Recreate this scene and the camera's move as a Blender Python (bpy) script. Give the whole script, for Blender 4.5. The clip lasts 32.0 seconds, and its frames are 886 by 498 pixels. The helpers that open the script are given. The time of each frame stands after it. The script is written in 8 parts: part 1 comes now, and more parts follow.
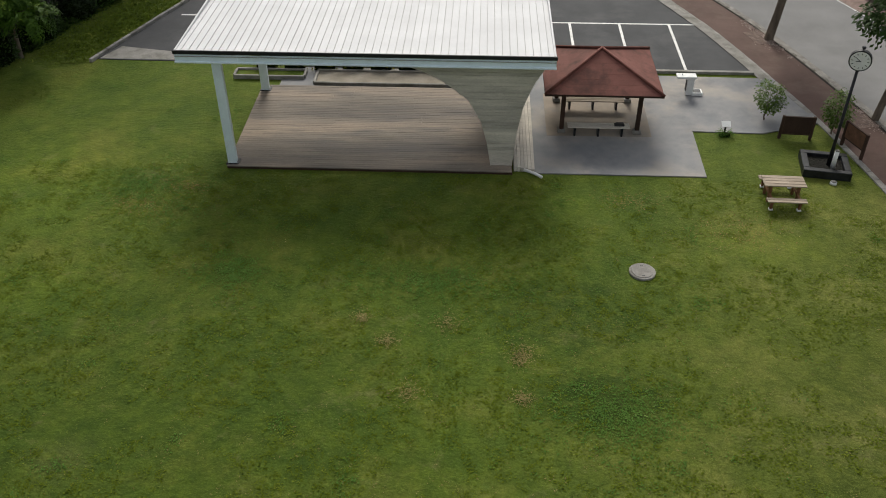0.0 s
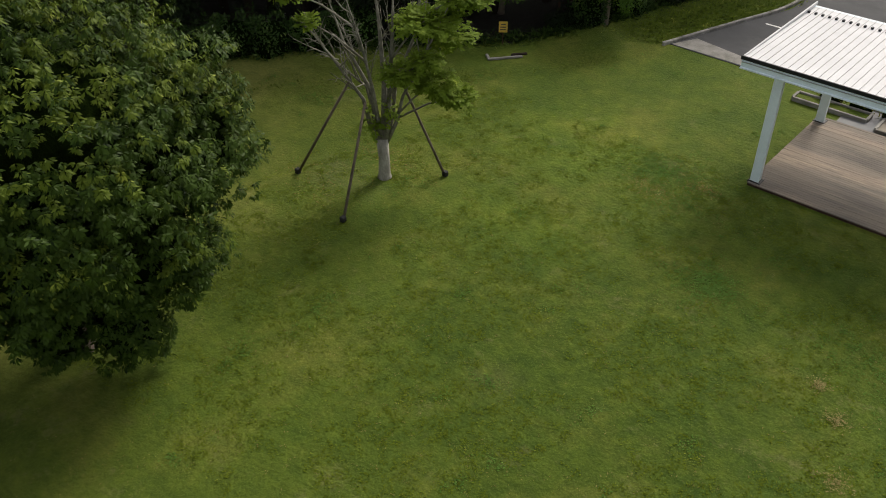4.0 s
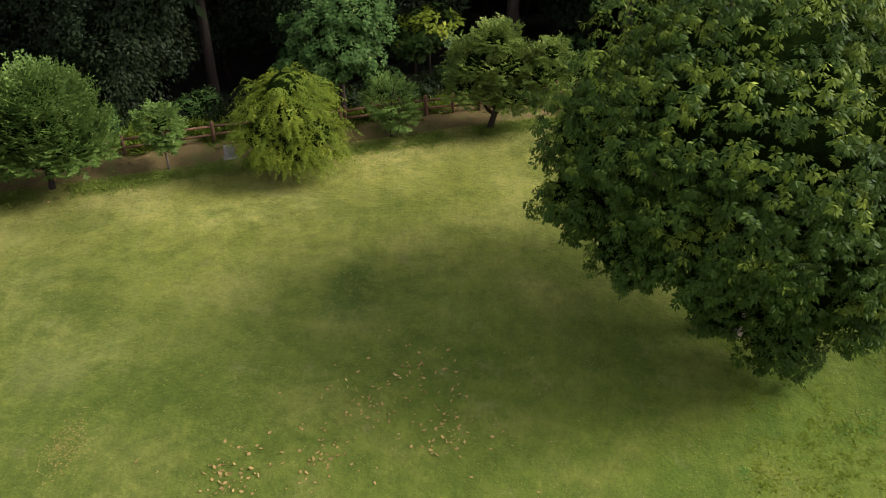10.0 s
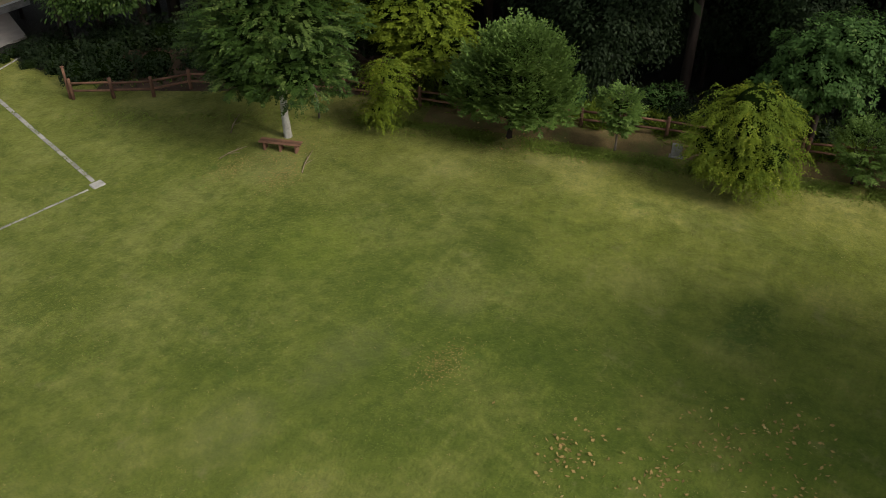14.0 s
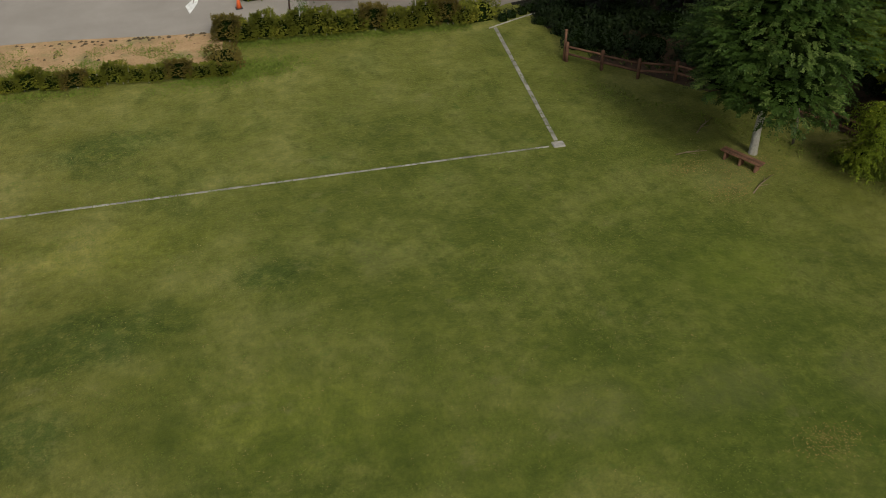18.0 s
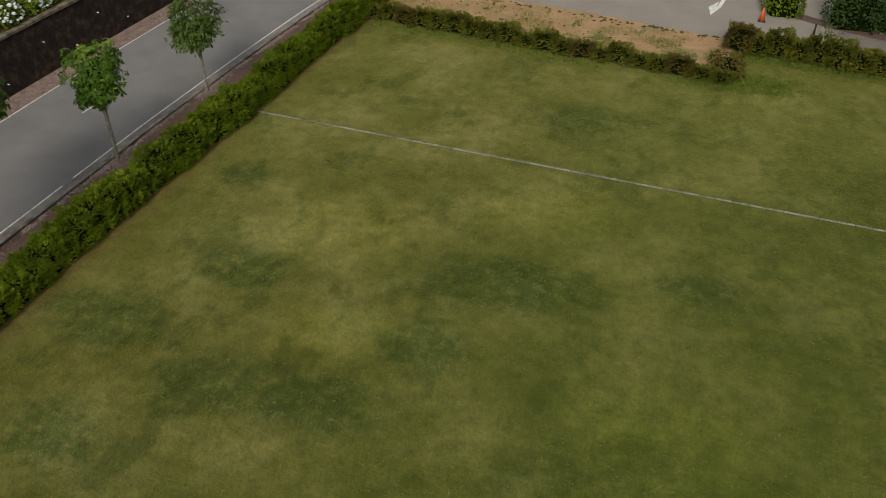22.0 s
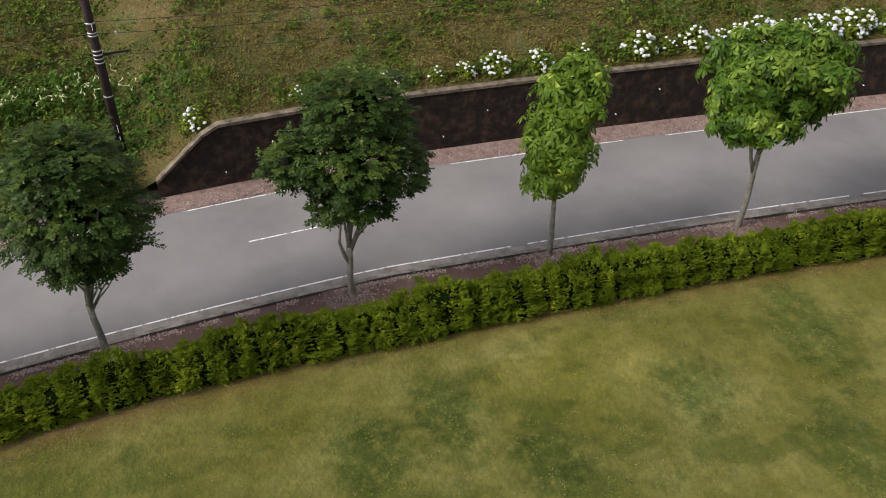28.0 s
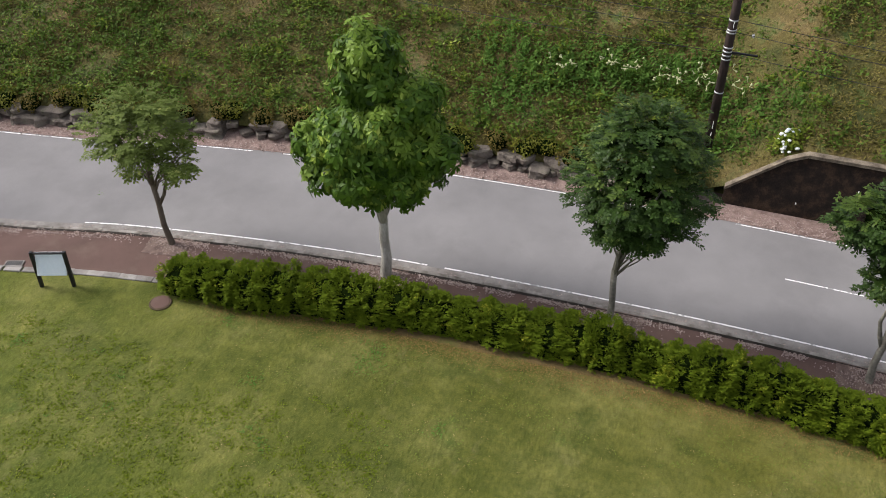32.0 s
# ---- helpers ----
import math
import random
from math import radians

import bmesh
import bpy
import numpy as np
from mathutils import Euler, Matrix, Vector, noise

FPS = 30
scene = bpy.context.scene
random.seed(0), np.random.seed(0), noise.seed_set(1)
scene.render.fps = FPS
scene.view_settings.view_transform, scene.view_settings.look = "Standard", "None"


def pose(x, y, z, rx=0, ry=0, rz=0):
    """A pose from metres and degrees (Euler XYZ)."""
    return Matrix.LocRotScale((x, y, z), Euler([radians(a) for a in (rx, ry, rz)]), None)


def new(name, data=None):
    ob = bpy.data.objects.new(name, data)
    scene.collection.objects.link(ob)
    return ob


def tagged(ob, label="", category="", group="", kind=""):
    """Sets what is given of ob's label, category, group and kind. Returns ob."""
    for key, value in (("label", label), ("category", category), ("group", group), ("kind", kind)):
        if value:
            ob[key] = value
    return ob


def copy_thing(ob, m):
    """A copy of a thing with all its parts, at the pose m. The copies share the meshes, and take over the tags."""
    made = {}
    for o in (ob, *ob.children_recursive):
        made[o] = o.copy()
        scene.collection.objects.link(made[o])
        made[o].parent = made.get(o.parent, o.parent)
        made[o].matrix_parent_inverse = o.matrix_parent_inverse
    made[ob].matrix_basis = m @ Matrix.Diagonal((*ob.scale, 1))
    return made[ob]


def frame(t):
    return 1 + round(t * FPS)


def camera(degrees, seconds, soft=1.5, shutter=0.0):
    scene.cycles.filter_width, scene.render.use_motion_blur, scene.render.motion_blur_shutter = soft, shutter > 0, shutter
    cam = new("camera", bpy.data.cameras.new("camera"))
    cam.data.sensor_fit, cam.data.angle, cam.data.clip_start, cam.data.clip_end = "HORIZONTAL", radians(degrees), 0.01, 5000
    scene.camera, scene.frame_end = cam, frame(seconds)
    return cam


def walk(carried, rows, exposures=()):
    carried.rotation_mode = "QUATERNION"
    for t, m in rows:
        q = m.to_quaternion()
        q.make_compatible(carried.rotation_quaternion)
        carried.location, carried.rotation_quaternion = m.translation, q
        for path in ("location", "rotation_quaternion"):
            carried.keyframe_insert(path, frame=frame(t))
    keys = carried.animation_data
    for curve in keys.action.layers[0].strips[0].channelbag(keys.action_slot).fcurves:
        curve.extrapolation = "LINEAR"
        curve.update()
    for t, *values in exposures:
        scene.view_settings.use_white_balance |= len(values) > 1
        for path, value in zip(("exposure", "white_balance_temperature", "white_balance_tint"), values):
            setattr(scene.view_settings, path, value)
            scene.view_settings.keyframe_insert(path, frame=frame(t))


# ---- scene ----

# ---------------------------------------------------------------- camera
EYE_H = 18.5
cam = camera(53.0, 32.0, soft=0.95)
# seconds, heading to the left of +y, pitch, lean
TURNS = (
    (0, 2.71, -37.60, -0.17), (0.5, 7.43, -37.48, -0.17), (1, 12.34, -37.41, -0.08), (1.5, 17.25, -37.36, 0.02),
    (2, 22.02, -37.33, 0.05), (2.5, 26.92, -37.33, 0.03), (3, 31.92, -37.35, -0.02), (3.5, 36.46, -37.39, -0.16),
    (5.5, 54.33, -37.39, -0.30), (6, 58.97, -37.39, -0.32), (6.5, 63.53, -37.34, -0.45), (7, 67.97, -37.27, -0.43),
    (7.5, 72.51, -37.22, -0.27), (8, 76.91, -37.16, -0.17), (8.5, 81.05, -37.12, -0.14), (9, 85.18, -37.11, -0.14),
    (9.5, 89.36, -37.11, -0.08), (10, 93.66, -37.10, 0.01), (10.5, 97.67, -37.07, 0.03), (11, 101.90, -37.05, 0.04),
    (11.5, 106.10, -37.05, 0.08), (12, 110.25, -37.08, 0.19), (12.5, 114.59, -37.13, 0.24), (13, 118.70, -37.21, 0.14),
    (13.5, 122.50, -37.27, 0.0), (14, 126.20, -37.33, -0.09), (14.5, 130.05, -37.38, -0.17), (16.5, 145.79, -37.70, -0.41),
    (17, 149.92, -37.70, -0.18), (17.5, 154.66, -37.67, -0.09), (18, 159.62, -37.64, -0.11), (18.5, 163.86, -37.63, -0.16),
    (19, 167.90, -37.60, -0.21), (19.5, 172.33, -37.56, -0.28), (20, 176.86, -37.52, -0.33), (20.5, 181.10, -37.53, -0.30),
    (21, 185.28, -37.55, -0.22), (21.5, 189.45, -37.58, -0.14), (22, 193.78, -37.62, -0.09), (22.5, 198.09, -37.65, -0.04),
    (23, 202.42, -37.67, 0.0), (23.5, 206.85, -37.69, 0.03), (24, 211.52, -37.71, 0.08), (24.5, 216.24, -37.72, 0.06),
    (26.5, 234.68, -37.50, -0.16), (27, 239.60, -37.45, -0.12), (27.5, 244.69, -37.39, -0.09), (28, 249.71, -37.33, -0.08),
    (28.5, 254.65, -37.30, -0.08), (29, 259.49, -37.30, 0.0), (29.5, 265.16, -37.30, 0.12), (30, 270.39, -37.28, 0.16),
    (30.5, 275.40, -37.23, 0.11), (31, 280.55, -37.16, 0.09), (31.5, 286.00, -37.07, 0.12), (32, 291.31, -36.99, 0.12))
# seconds, stops, kelvin, tint
EXPOSURES = ((0, 0.0, 6550, 8), (2, 0.0, 6650, 9), (5, 0.34, 6800, 11), (8, 0.90, 6500, 13), (10, 1.0, 6400, 15), (12, 0.70, 6400, 14), (14, 0.24, 6450, 10), (17, -0.15, 6650, 8), (20, -0.42, 6900, 5), (22, -0.46, 6900, 8),
             (24, -0.38, 6950, 11), (27, 0.17, 6650, 15), (28, 0.31, 6600, 17), (30, 0.52, 6450, 17), (32, 0.57, 6350, 16))
walk(cam, [(t, pose(0, 0, EYE_H, 90 + p, 0, y) @ pose(0, 0, 0, 0, 0, r)) for t, y, p, r in TURNS], EXPOSURES)

# ---------------------------------------------------------------- light: thin cloud, low soft sun behind the pavilion
SUN_EL, SUN_AZ = radians(39), radians(-3)          # azimuth from +y towards +x
world = bpy.data.worlds.new("sky")
world.use_nodes = True
scene.world = world
_wn = world.node_tree.nodes
_sky = _wn.new("ShaderNodeTexSky")
_sky.sky_type, _sky.sun_disc, _sky.sun_elevation, _sky.sun_rotation = "NISHITA", False, SUN_EL, SUN_AZ
_sky.dust_density, _sky.air_density, _sky.ozone_density = 3.0, 1.0, 1.0
_cloud = _wn.new("ShaderNodeHueSaturation")
_cloud.inputs["Saturation"].default_value = 0.42
world.node_tree.links.new(_sky.outputs[0], _cloud.inputs["Color"])
_veil = _wn.new("ShaderNodeMix")
_veil.data_type = "RGBA"
_veil.inputs[0].default_value, _veil.inputs[7].default_value = 0.3, (7.0, 7.1, 7.2, 1.0)
world.node_tree.links.new(_cloud.outputs[0], _veil.inputs[6])
world.node_tree.links.new(_veil.outputs[2], _wn["Background"].inputs[0])
_wn["Background"].inputs[1].default_value = 0.122
_sun = bpy.data.lights.new("sun", "SUN")
_sun.energy, _sun.angle, _sun.color = 3.0, radians(21), (1.0, 0.95, 0.86)
sun_lamp = new("sun", _sun)
_to_sun = Vector((math.sin(SUN_AZ) * math.cos(SUN_EL), math.cos(SUN_AZ) * math.cos(SUN_EL), math.sin(SUN_EL)))
sun_lamp.rotation_euler = _to_sun.to_track_quat("Z", "Y").to_euler()

# ---------------------------------------------------------------- materials
def lin(r, g, b):
    return (r, g, b, 1.0)


def ramp_node(nt, stops):
    n = nt.nodes.new("ShaderNodeValToRGB")
    while len(n.color_ramp.elements) < len(stops):
        n.color_ramp.elements.new(0.5)
    for e, (p, c) in zip(n.color_ramp.elements, stops):
        e.position, e.color = p, c
    return n


def noise_node(nt, vec, scale, detail=4.0, rough=0.6):
    n = nt.nodes.new("ShaderNodeTexNoise")
    n.inputs["Scale"].default_value, n.inputs["Detail"].default_value, n.inputs["Roughness"].default_value = scale, detail, rough
    nt.links.new(vec, n.inputs["Vector"])
    return n


def mix_node(nt, a, b, fac, mode="MIX"):
    n = nt.nodes.new("ShaderNodeMix")
    n.data_type, n.blend_type = "RGBA", mode
    for sock, v in ((n.inputs[0], fac), (n.inputs[6], a), (n.inputs[7], b)):
        if hasattr(v, "is_linked"):
            nt.links.new(v, sock)
        else:
            sock.default_value = v
    return n.outputs[2]


def surface(name, stops, scale=3.0, fine=40.0, fine_amount=0.35, rough=0.85, metallic=0.0, bump=0.3, bump_scale=60.0,
            bump_dist=0.01, stretch=(1, 1, 1), vary=0.0, stain=None, spec=0.3):
    """Two scales of mottling over a colour ramp, with relief. vary: per-object shift of value."""
    m = bpy.data.materials.new(name)
    m.use_nodes = True
    nt = m.node_tree
    bsdf = nt.nodes["Principled BSDF"]
    geo = nt.nodes.new("ShaderNodeNewGeometry")
    mp = nt.nodes.new("ShaderNodeMapping")
    mp.inputs["Scale"].default_value = stretch
    nt.links.new(geo.outputs["Position"], mp.inputs[0])
    vec = mp.outputs[0]
    big = noise_node(nt, vec, scale)
    col = ramp_node(nt, stops)
    nt.links.new(big.outputs[0], col.inputs[0])
    small = noise_node(nt, vec, fine, 3.0, 0.7)
    grey = ramp_node(nt, ((0.25, (0.45, 0.45, 0.45, 1)), (0.75, (1.35, 1.35, 1.35, 1))))
    nt.links.new(small.outputs[0], grey.inputs[0])
    out = mix_node(nt, col.outputs[0], grey.outputs[0], fine_amount, "MULTIPLY")
    if stain:
        colour, size, amount = stain
        sn = noise_node(nt, vec, size, 6.0, 0.65)
        sr = ramp_node(nt, ((0.5, (0, 0, 0, 1)), (0.68, (1, 1, 1, 1))))
        nt.links.new(sn.outputs[0], sr.inputs[0])
        mul = nt.nodes.new("ShaderNodeMath")
        mul.operation = "MULTIPLY"
        mul.inputs[1].default_value = amount
        nt.links.new(sr.outputs[0], mul.inputs[0])
        out = mix_node(nt, out, colour, mul.outputs[0])
    if vary:
        info = nt.nodes.new("ShaderNodeObjectInfo")
        vr = ramp_node(nt, ((0, (1 - vary, 1 - vary, 1 - vary, 1)), (1, (1 + vary, 1 + vary, 1 + vary, 1))))
        nt.links.new(info.outputs["Random"], vr.inputs[0])
        out = mix_node(nt, out, vr.outputs[0], 1.0, "MULTIPLY")
    nt.links.new(out, bsdf.inputs["Base Color"])
    bsdf.inputs["Roughness"].default_value, bsdf.inputs["Metallic"].default_value = rough, metallic
    bsdf.inputs["Specular IOR Level"].default_value = spec
    if bump:
        bn = noise_node(nt, vec, bump_scale, 5.0, 0.65)
        b = nt.nodes.new("ShaderNodeBump")
        b.inputs["Strength"].default_value, b.inputs["Distance"].default_value = bump, bump_dist
        nt.links.new(bn.outputs[0], b.inputs["Height"])
        nt.links.new(b.outputs[0], bsdf.inputs["Normal"])
    return m


def leafy(name, dark, mid, light, through_light=0.35, gloss=0.65, spec=0.15):
    """Leaves: colour by leaf and by branch-sized patches, some light passing through."""
    m = bpy.data.materials.new(name)
    m.use_nodes = True
    nt = m.node_tree
    bsdf, out = nt.nodes["Principled BSDF"], nt.nodes["Material Output"]
    geo = nt.nodes.new("ShaderNodeNewGeometry")
    col = ramp_node(nt, ((0.0, dark), (0.45, mid), (0.85, mid), (1.0, light)))
    n = noise_node(nt, geo.outputs["Position"], 1.1, 2.0)
    add = nt.nodes.new("ShaderNodeMath")
    add.operation = "MULTIPLY_ADD"
    add.inputs[1].default_value = 0.55
    nt.links.new(geo.outputs["Random Per Island"], add.inputs[0])
    half = nt.nodes.new("ShaderNodeMath")
    half.operation = "MULTIPLY_ADD"
    half.inputs[1].default_value, half.inputs[2].default_value = 1.3, -0.75
    n2 = noise_node(nt, geo.outputs["Position"], 3.3, 1.0)
    two = nt.nodes.new("ShaderNodeMath")
    two.operation = "MULTIPLY_ADD"
    two.inputs[1].default_value = 0.55
    nt.links.new(n2.outputs[0], two.inputs[0])
    nt.links.new(n.outputs[0], two.inputs[2])
    nt.links.new(two.outputs[0], half.inputs[0])
    nt.links.new(half.outputs[0], add.inputs[2])
    nt.links.new(add.outputs[0], col.inputs[0])
    nt.links.new(col.outputs[0], bsdf.inputs["Base Color"])
    bsdf.inputs["Roughness"].default_value = gloss
    bsdf.inputs["Specular IOR Level"].default_value = spec
    tr = nt.nodes.new("ShaderNodeBsdfTranslucent")
    nt.links.new(col.outputs[0], tr.inputs[0])
    mx = nt.nodes.new("ShaderNodeMixShader")
    mx.inputs[0].default_value = through_light
    nt.links.new(bsdf.outputs[0], mx.inputs[1])
    nt.links.new(tr.outputs[0], mx.inputs[2])
    nt.links.new(mx.outputs[0], out.inputs[0])
    return m


def lawn_material():
    """Mown grass: green and straw patches, worn soil spots, fine blades."""
    m = bpy.data.materials.new("mown_grass")
    m.use_nodes = True
    nt = m.node_tree
    bsdf = nt.nodes["Principled BSDF"]
    geo = nt.nodes.new("ShaderNodeNewGeometry")
    pos = geo.outputs["Position"]
    a = noise_node(nt, pos, 0.28, 8.0, 0.7)
    ca = ramp_node(nt, ((0.36, lin(0.0459, 0.0817, 0.0077)), (0.5, lin(0.0696, 0.1032, 0.0103)), (0.64, lin(0.1076, 0.1256, 0.0189))))
    nt.links.new(a.outputs[0], ca.inputs[0])
    b = noise_node(nt, pos, 1.7, 6.0, 0.7)
    cb = ramp_node(nt, ((0.3, (0.5, 0.58, 0.5, 1)), (0.5, (0.95, 0.97, 0.95, 1)), (0.7, (1.45, 1.36, 1.4, 1))))
    nt.links.new(b.outputs[0], cb.inputs[0])
    dry = ramp_node(nt, ((0.36, lin(0.088, 0.090, 0.015)), (0.5, lin(0.124, 0.121, 0.029)), (0.64, lin(0.186, 0.174, 0.057))))
    nt.links.new(a.outputs[0], dry.inputs[0])
    sep = nt.nodes.new("ShaderNodeSeparateXYZ")
    nt.links.new(pos, sep.inputs[0])
    # the east side is driest, then the south, the north is lush
    lie = None
    for axis, sign, start, weight in (("X", 1.0, 0.0, 1.2), ("X", -1.0, 0.0, -0.2), ("X", -1.0, -17.5, 1.7), ("Y", 0.0, 0.0, -0.5)):
        val = sep.outputs[axis]
        if sign:
            one = nt.nodes.new("ShaderNodeMath")
            one.operation, one.inputs[1].default_value, one.inputs[2].default_value = "MULTIPLY_ADD", sign, start
            nt.links.new(val, one.inputs[0])
            top = nt.nodes.new("ShaderNodeMath")
            top.operation, top.inputs[1].default_value = "MAXIMUM", 0.0
            nt.links.new(one.outputs[0], top.inputs[0])
            val = top.outputs[0]
        mad = nt.nodes.new("ShaderNodeMath")
        mad.operation, mad.inputs[1].default_value, mad.inputs[2].default_value = "MULTIPLY_ADD", weight, 0.0
        nt.links.new(val, mad.inputs[0])
        if lie is not None:
            nt.links.new(lie, mad.inputs[2])
        lie = mad.outputs[0]
    rng_ = nt.nodes.new("ShaderNodeMapRange")
    rng_.inputs["From Min"].default_value, rng_.inputs["From Max"].default_value = -8.0, 22.0
    nt.links.new(lie, rng_.inputs["Value"])
    ground_col = mix_node(nt, ca.outputs[0], dry.outputs[0], rng_.outputs[0])
    out = mix_node(nt, ground_col, cb.outputs[0], 0.6, "MULTIPLY")
    c = noise_node(nt, pos, 9.0, 6.0, 0.85)
    cc = ramp_node(nt, ((0.36, (0.32, 0.40, 0.3, 1)), (0.5, (1.0, 1.0, 1.0, 1)), (0.64, (1.75, 1.66, 1.40, 1))))
    nt.links.new(c.outputs[0], cc.inputs[0])
    out = mix_node(nt, out, cc.outputs[0], 0.30, "MULTIPLY")
    # dark lush blots on the dry side of the lawn
    mq = nt.nodes.new("ShaderNodeMapping")
    mq.inputs["Location"].default_value, mq.inputs["Scale"].default_value = (3.7, 8.2, 1), (1.0, 0.62, 1)
    nt.links.new(pos, mq.inputs[0])
    bl = noise_node(nt, mq.outputs[0], 0.55, 7.0, 0.58)
    cbl = ramp_node(nt, ((0.545, (0, 0, 0, 1)), (0.60, (1, 1, 1, 1))))
    nt.links.new(bl.outputs[0], cbl.inputs[0])
    amt = nt.nodes.new("ShaderNodeMath")
    amt.operation = "MULTIPLY"
    nt.links.new(cbl.outputs[0], amt.inputs[0])
    nt.links.new(rng_.outputs[0], amt.inputs[1])
    thin = nt.nodes.new("ShaderNodeMath")
    thin.operation, thin.inputs[1].default_value = "MULTIPLY", 0.6
    nt.links.new(amt.outputs[0], thin.inputs[0])
    out = mix_node(nt, out, (0.44, 0.57, 0.40, 1), thin.outputs[0], "MULTIPLY")
    # lusher, paler, worn and broadly darkened places, broken up by the turf's own grain
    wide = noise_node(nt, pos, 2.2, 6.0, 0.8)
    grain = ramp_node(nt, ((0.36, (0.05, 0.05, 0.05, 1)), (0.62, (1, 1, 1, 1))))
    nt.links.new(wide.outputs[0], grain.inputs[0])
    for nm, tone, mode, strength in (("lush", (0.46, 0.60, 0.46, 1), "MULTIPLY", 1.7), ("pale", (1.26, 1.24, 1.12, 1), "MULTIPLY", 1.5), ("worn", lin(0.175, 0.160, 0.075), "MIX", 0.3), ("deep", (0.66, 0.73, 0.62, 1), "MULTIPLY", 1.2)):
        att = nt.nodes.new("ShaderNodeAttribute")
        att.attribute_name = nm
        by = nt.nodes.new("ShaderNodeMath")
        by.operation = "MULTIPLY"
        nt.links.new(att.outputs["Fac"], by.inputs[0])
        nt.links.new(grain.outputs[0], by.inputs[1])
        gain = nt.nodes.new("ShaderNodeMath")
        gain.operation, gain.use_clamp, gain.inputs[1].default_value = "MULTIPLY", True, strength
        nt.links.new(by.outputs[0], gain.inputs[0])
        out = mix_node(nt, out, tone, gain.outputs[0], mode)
    # cool clover patches and worn straw spots
    d = noise_node(nt, pos, 0.55, 7.0, 0.75)
    cd = ramp_node(nt, ((0.60, (0, 0, 0, 1)), (0.70, (1, 1, 1, 1))))
    nt.links.new(d.outputs[0], cd.inputs[0])
    half = nt.nodes.new("ShaderNodeMath")
    half.operation, half.inputs[1].default_value = "MULTIPLY", 0.45
    nt.links.new(cd.outputs[0], half.inputs[0])
    out = mix_node(nt, out, lin(0.048, 0.095, 0.014), half.outputs[0])
    mp = nt.nodes.new("ShaderNodeMapping")
    mp.inputs["Location"].default_value = (31, 17, 5)
    nt.links.new(pos, mp.inputs[0])
    e = noise_node(nt, mp.outputs[0], 0.75, 8.0, 0.78)
    ce = ramp_node(nt, ((0.58, (0, 0, 0, 1)), (0.74, (1, 1, 1, 1))))
    nt.links.new(e.outputs[0], ce.inputs[0])
    h2 = nt.nodes.new("ShaderNodeMath")
    h2.operation, h2.inputs[1].default_value = "MULTIPLY", 0.55
    nt.links.new(ce.outputs[0], h2.inputs[0])
    out = mix_node(nt, out, lin(0.19, 0.17, 0.075), h2.outputs[0])
    nt.links.new(out, bsdf.inputs["Base Color"])
    bsdf.inputs["Roughness"].default_value = 0.9
    bsdf.inputs["Specular IOR Level"].default_value = 0.15
    bsdf.inputs["Sheen Weight"].default_value, bsdf.inputs["Sheen Roughness"].default_value = 0.25, 0.4
    bsdf.inputs["Sheen Tint"].default_value = (0.5, 0.56, 0.14, 1)
    bn = noise_node(nt, pos, 22.0, 6.0, 0.8)
    bp = nt.nodes.new("ShaderNodeBump")
    bp.inputs["Strength"].default_value, bp.inputs["Distance"].default_value = 0.6, 0.05
    nt.links.new(bn.outputs[0], bp.inputs["Height"])
    # coarser tussocks
    bt = noise_node(nt, pos, 6.5, 3.0, 0.6)
    bq = nt.nodes.new("ShaderNodeBump")
    bq.inputs["Strength"].default_value, bq.inputs["Distance"].default_value = 0.5, 0.10
    nt.links.new(bt.outputs[0], bq.inputs["Height"])
    nt.links.new(bp.outputs[0], bq.inputs["Normal"])
    nt.links.new(bq.outputs[0], bsdf.inputs["Normal"])
    return m


M_LAWN = lawn_material()
# floor colour near black: the wood's shade is put into it
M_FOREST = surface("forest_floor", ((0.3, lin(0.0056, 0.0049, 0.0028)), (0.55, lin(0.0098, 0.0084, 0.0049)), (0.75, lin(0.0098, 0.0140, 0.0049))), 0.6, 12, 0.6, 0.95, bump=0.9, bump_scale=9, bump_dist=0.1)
M_BANK = surface("bank_soil_and_grass", ((0.3, lin(0.048, 0.062, 0.013)), (0.5, lin(0.115, 0.095, 0.027)), (0.68, lin(0.19, 0.135, 0.06))), 0.45, 7, 0.9, 0.95, bump=1.0, bump_scale=10, bump_dist=0.12, stain=(lin(0.045, 0.10, 0.018), 0.9, 0.8))
M_ROAD = surface("worn_asphalt_road", ((0.3, lin(0.175, 0.172, 0.172)), (0.7, lin(0.22, 0.216, 0.215))), 0.35, 90, 0.3, 0.9, bump=0.25, bump_scale=160, bump_dist=0.006, stain=(lin(0.135, 0.132, 0.132), 0.25, 0.5))
M_LOT = surface("dark_asphalt", ((0.3, lin(0.045, 0.046, 0.05)), (0.7, lin(0.075, 0.076, 0.08))), 0.4, 90, 0.35, 0.88, bump=0.25, bump_scale=160, bump_dist=0.006, stain=(lin(0.11, 0.11, 0.11), 0.3, 0.5))
M_LOT_S = surface("pale_asphalt", ((0.3, lin(0.25, 0.225, 0.20)), (0.7, lin(0.31, 0.28, 0.25))), 0.4, 90, 0.3, 0.9, bump=0.2, bump_scale=160, bump_dist=0.006)
M_SLAB = surface("stained_paving", ((0.3, lin(0.165, 0.172, 0.190)), (0.5, lin(0.250, 0.245, 0.245)), (0.72, lin(0.38, 0.335, 0.285))), 0.35, 70, 0.3, 0.8, bump=0.2, bump_scale=120, bump_dist=0.005, stain=(lin(0.1200, 0.1260, 0.1440), 0.5, 0.55))
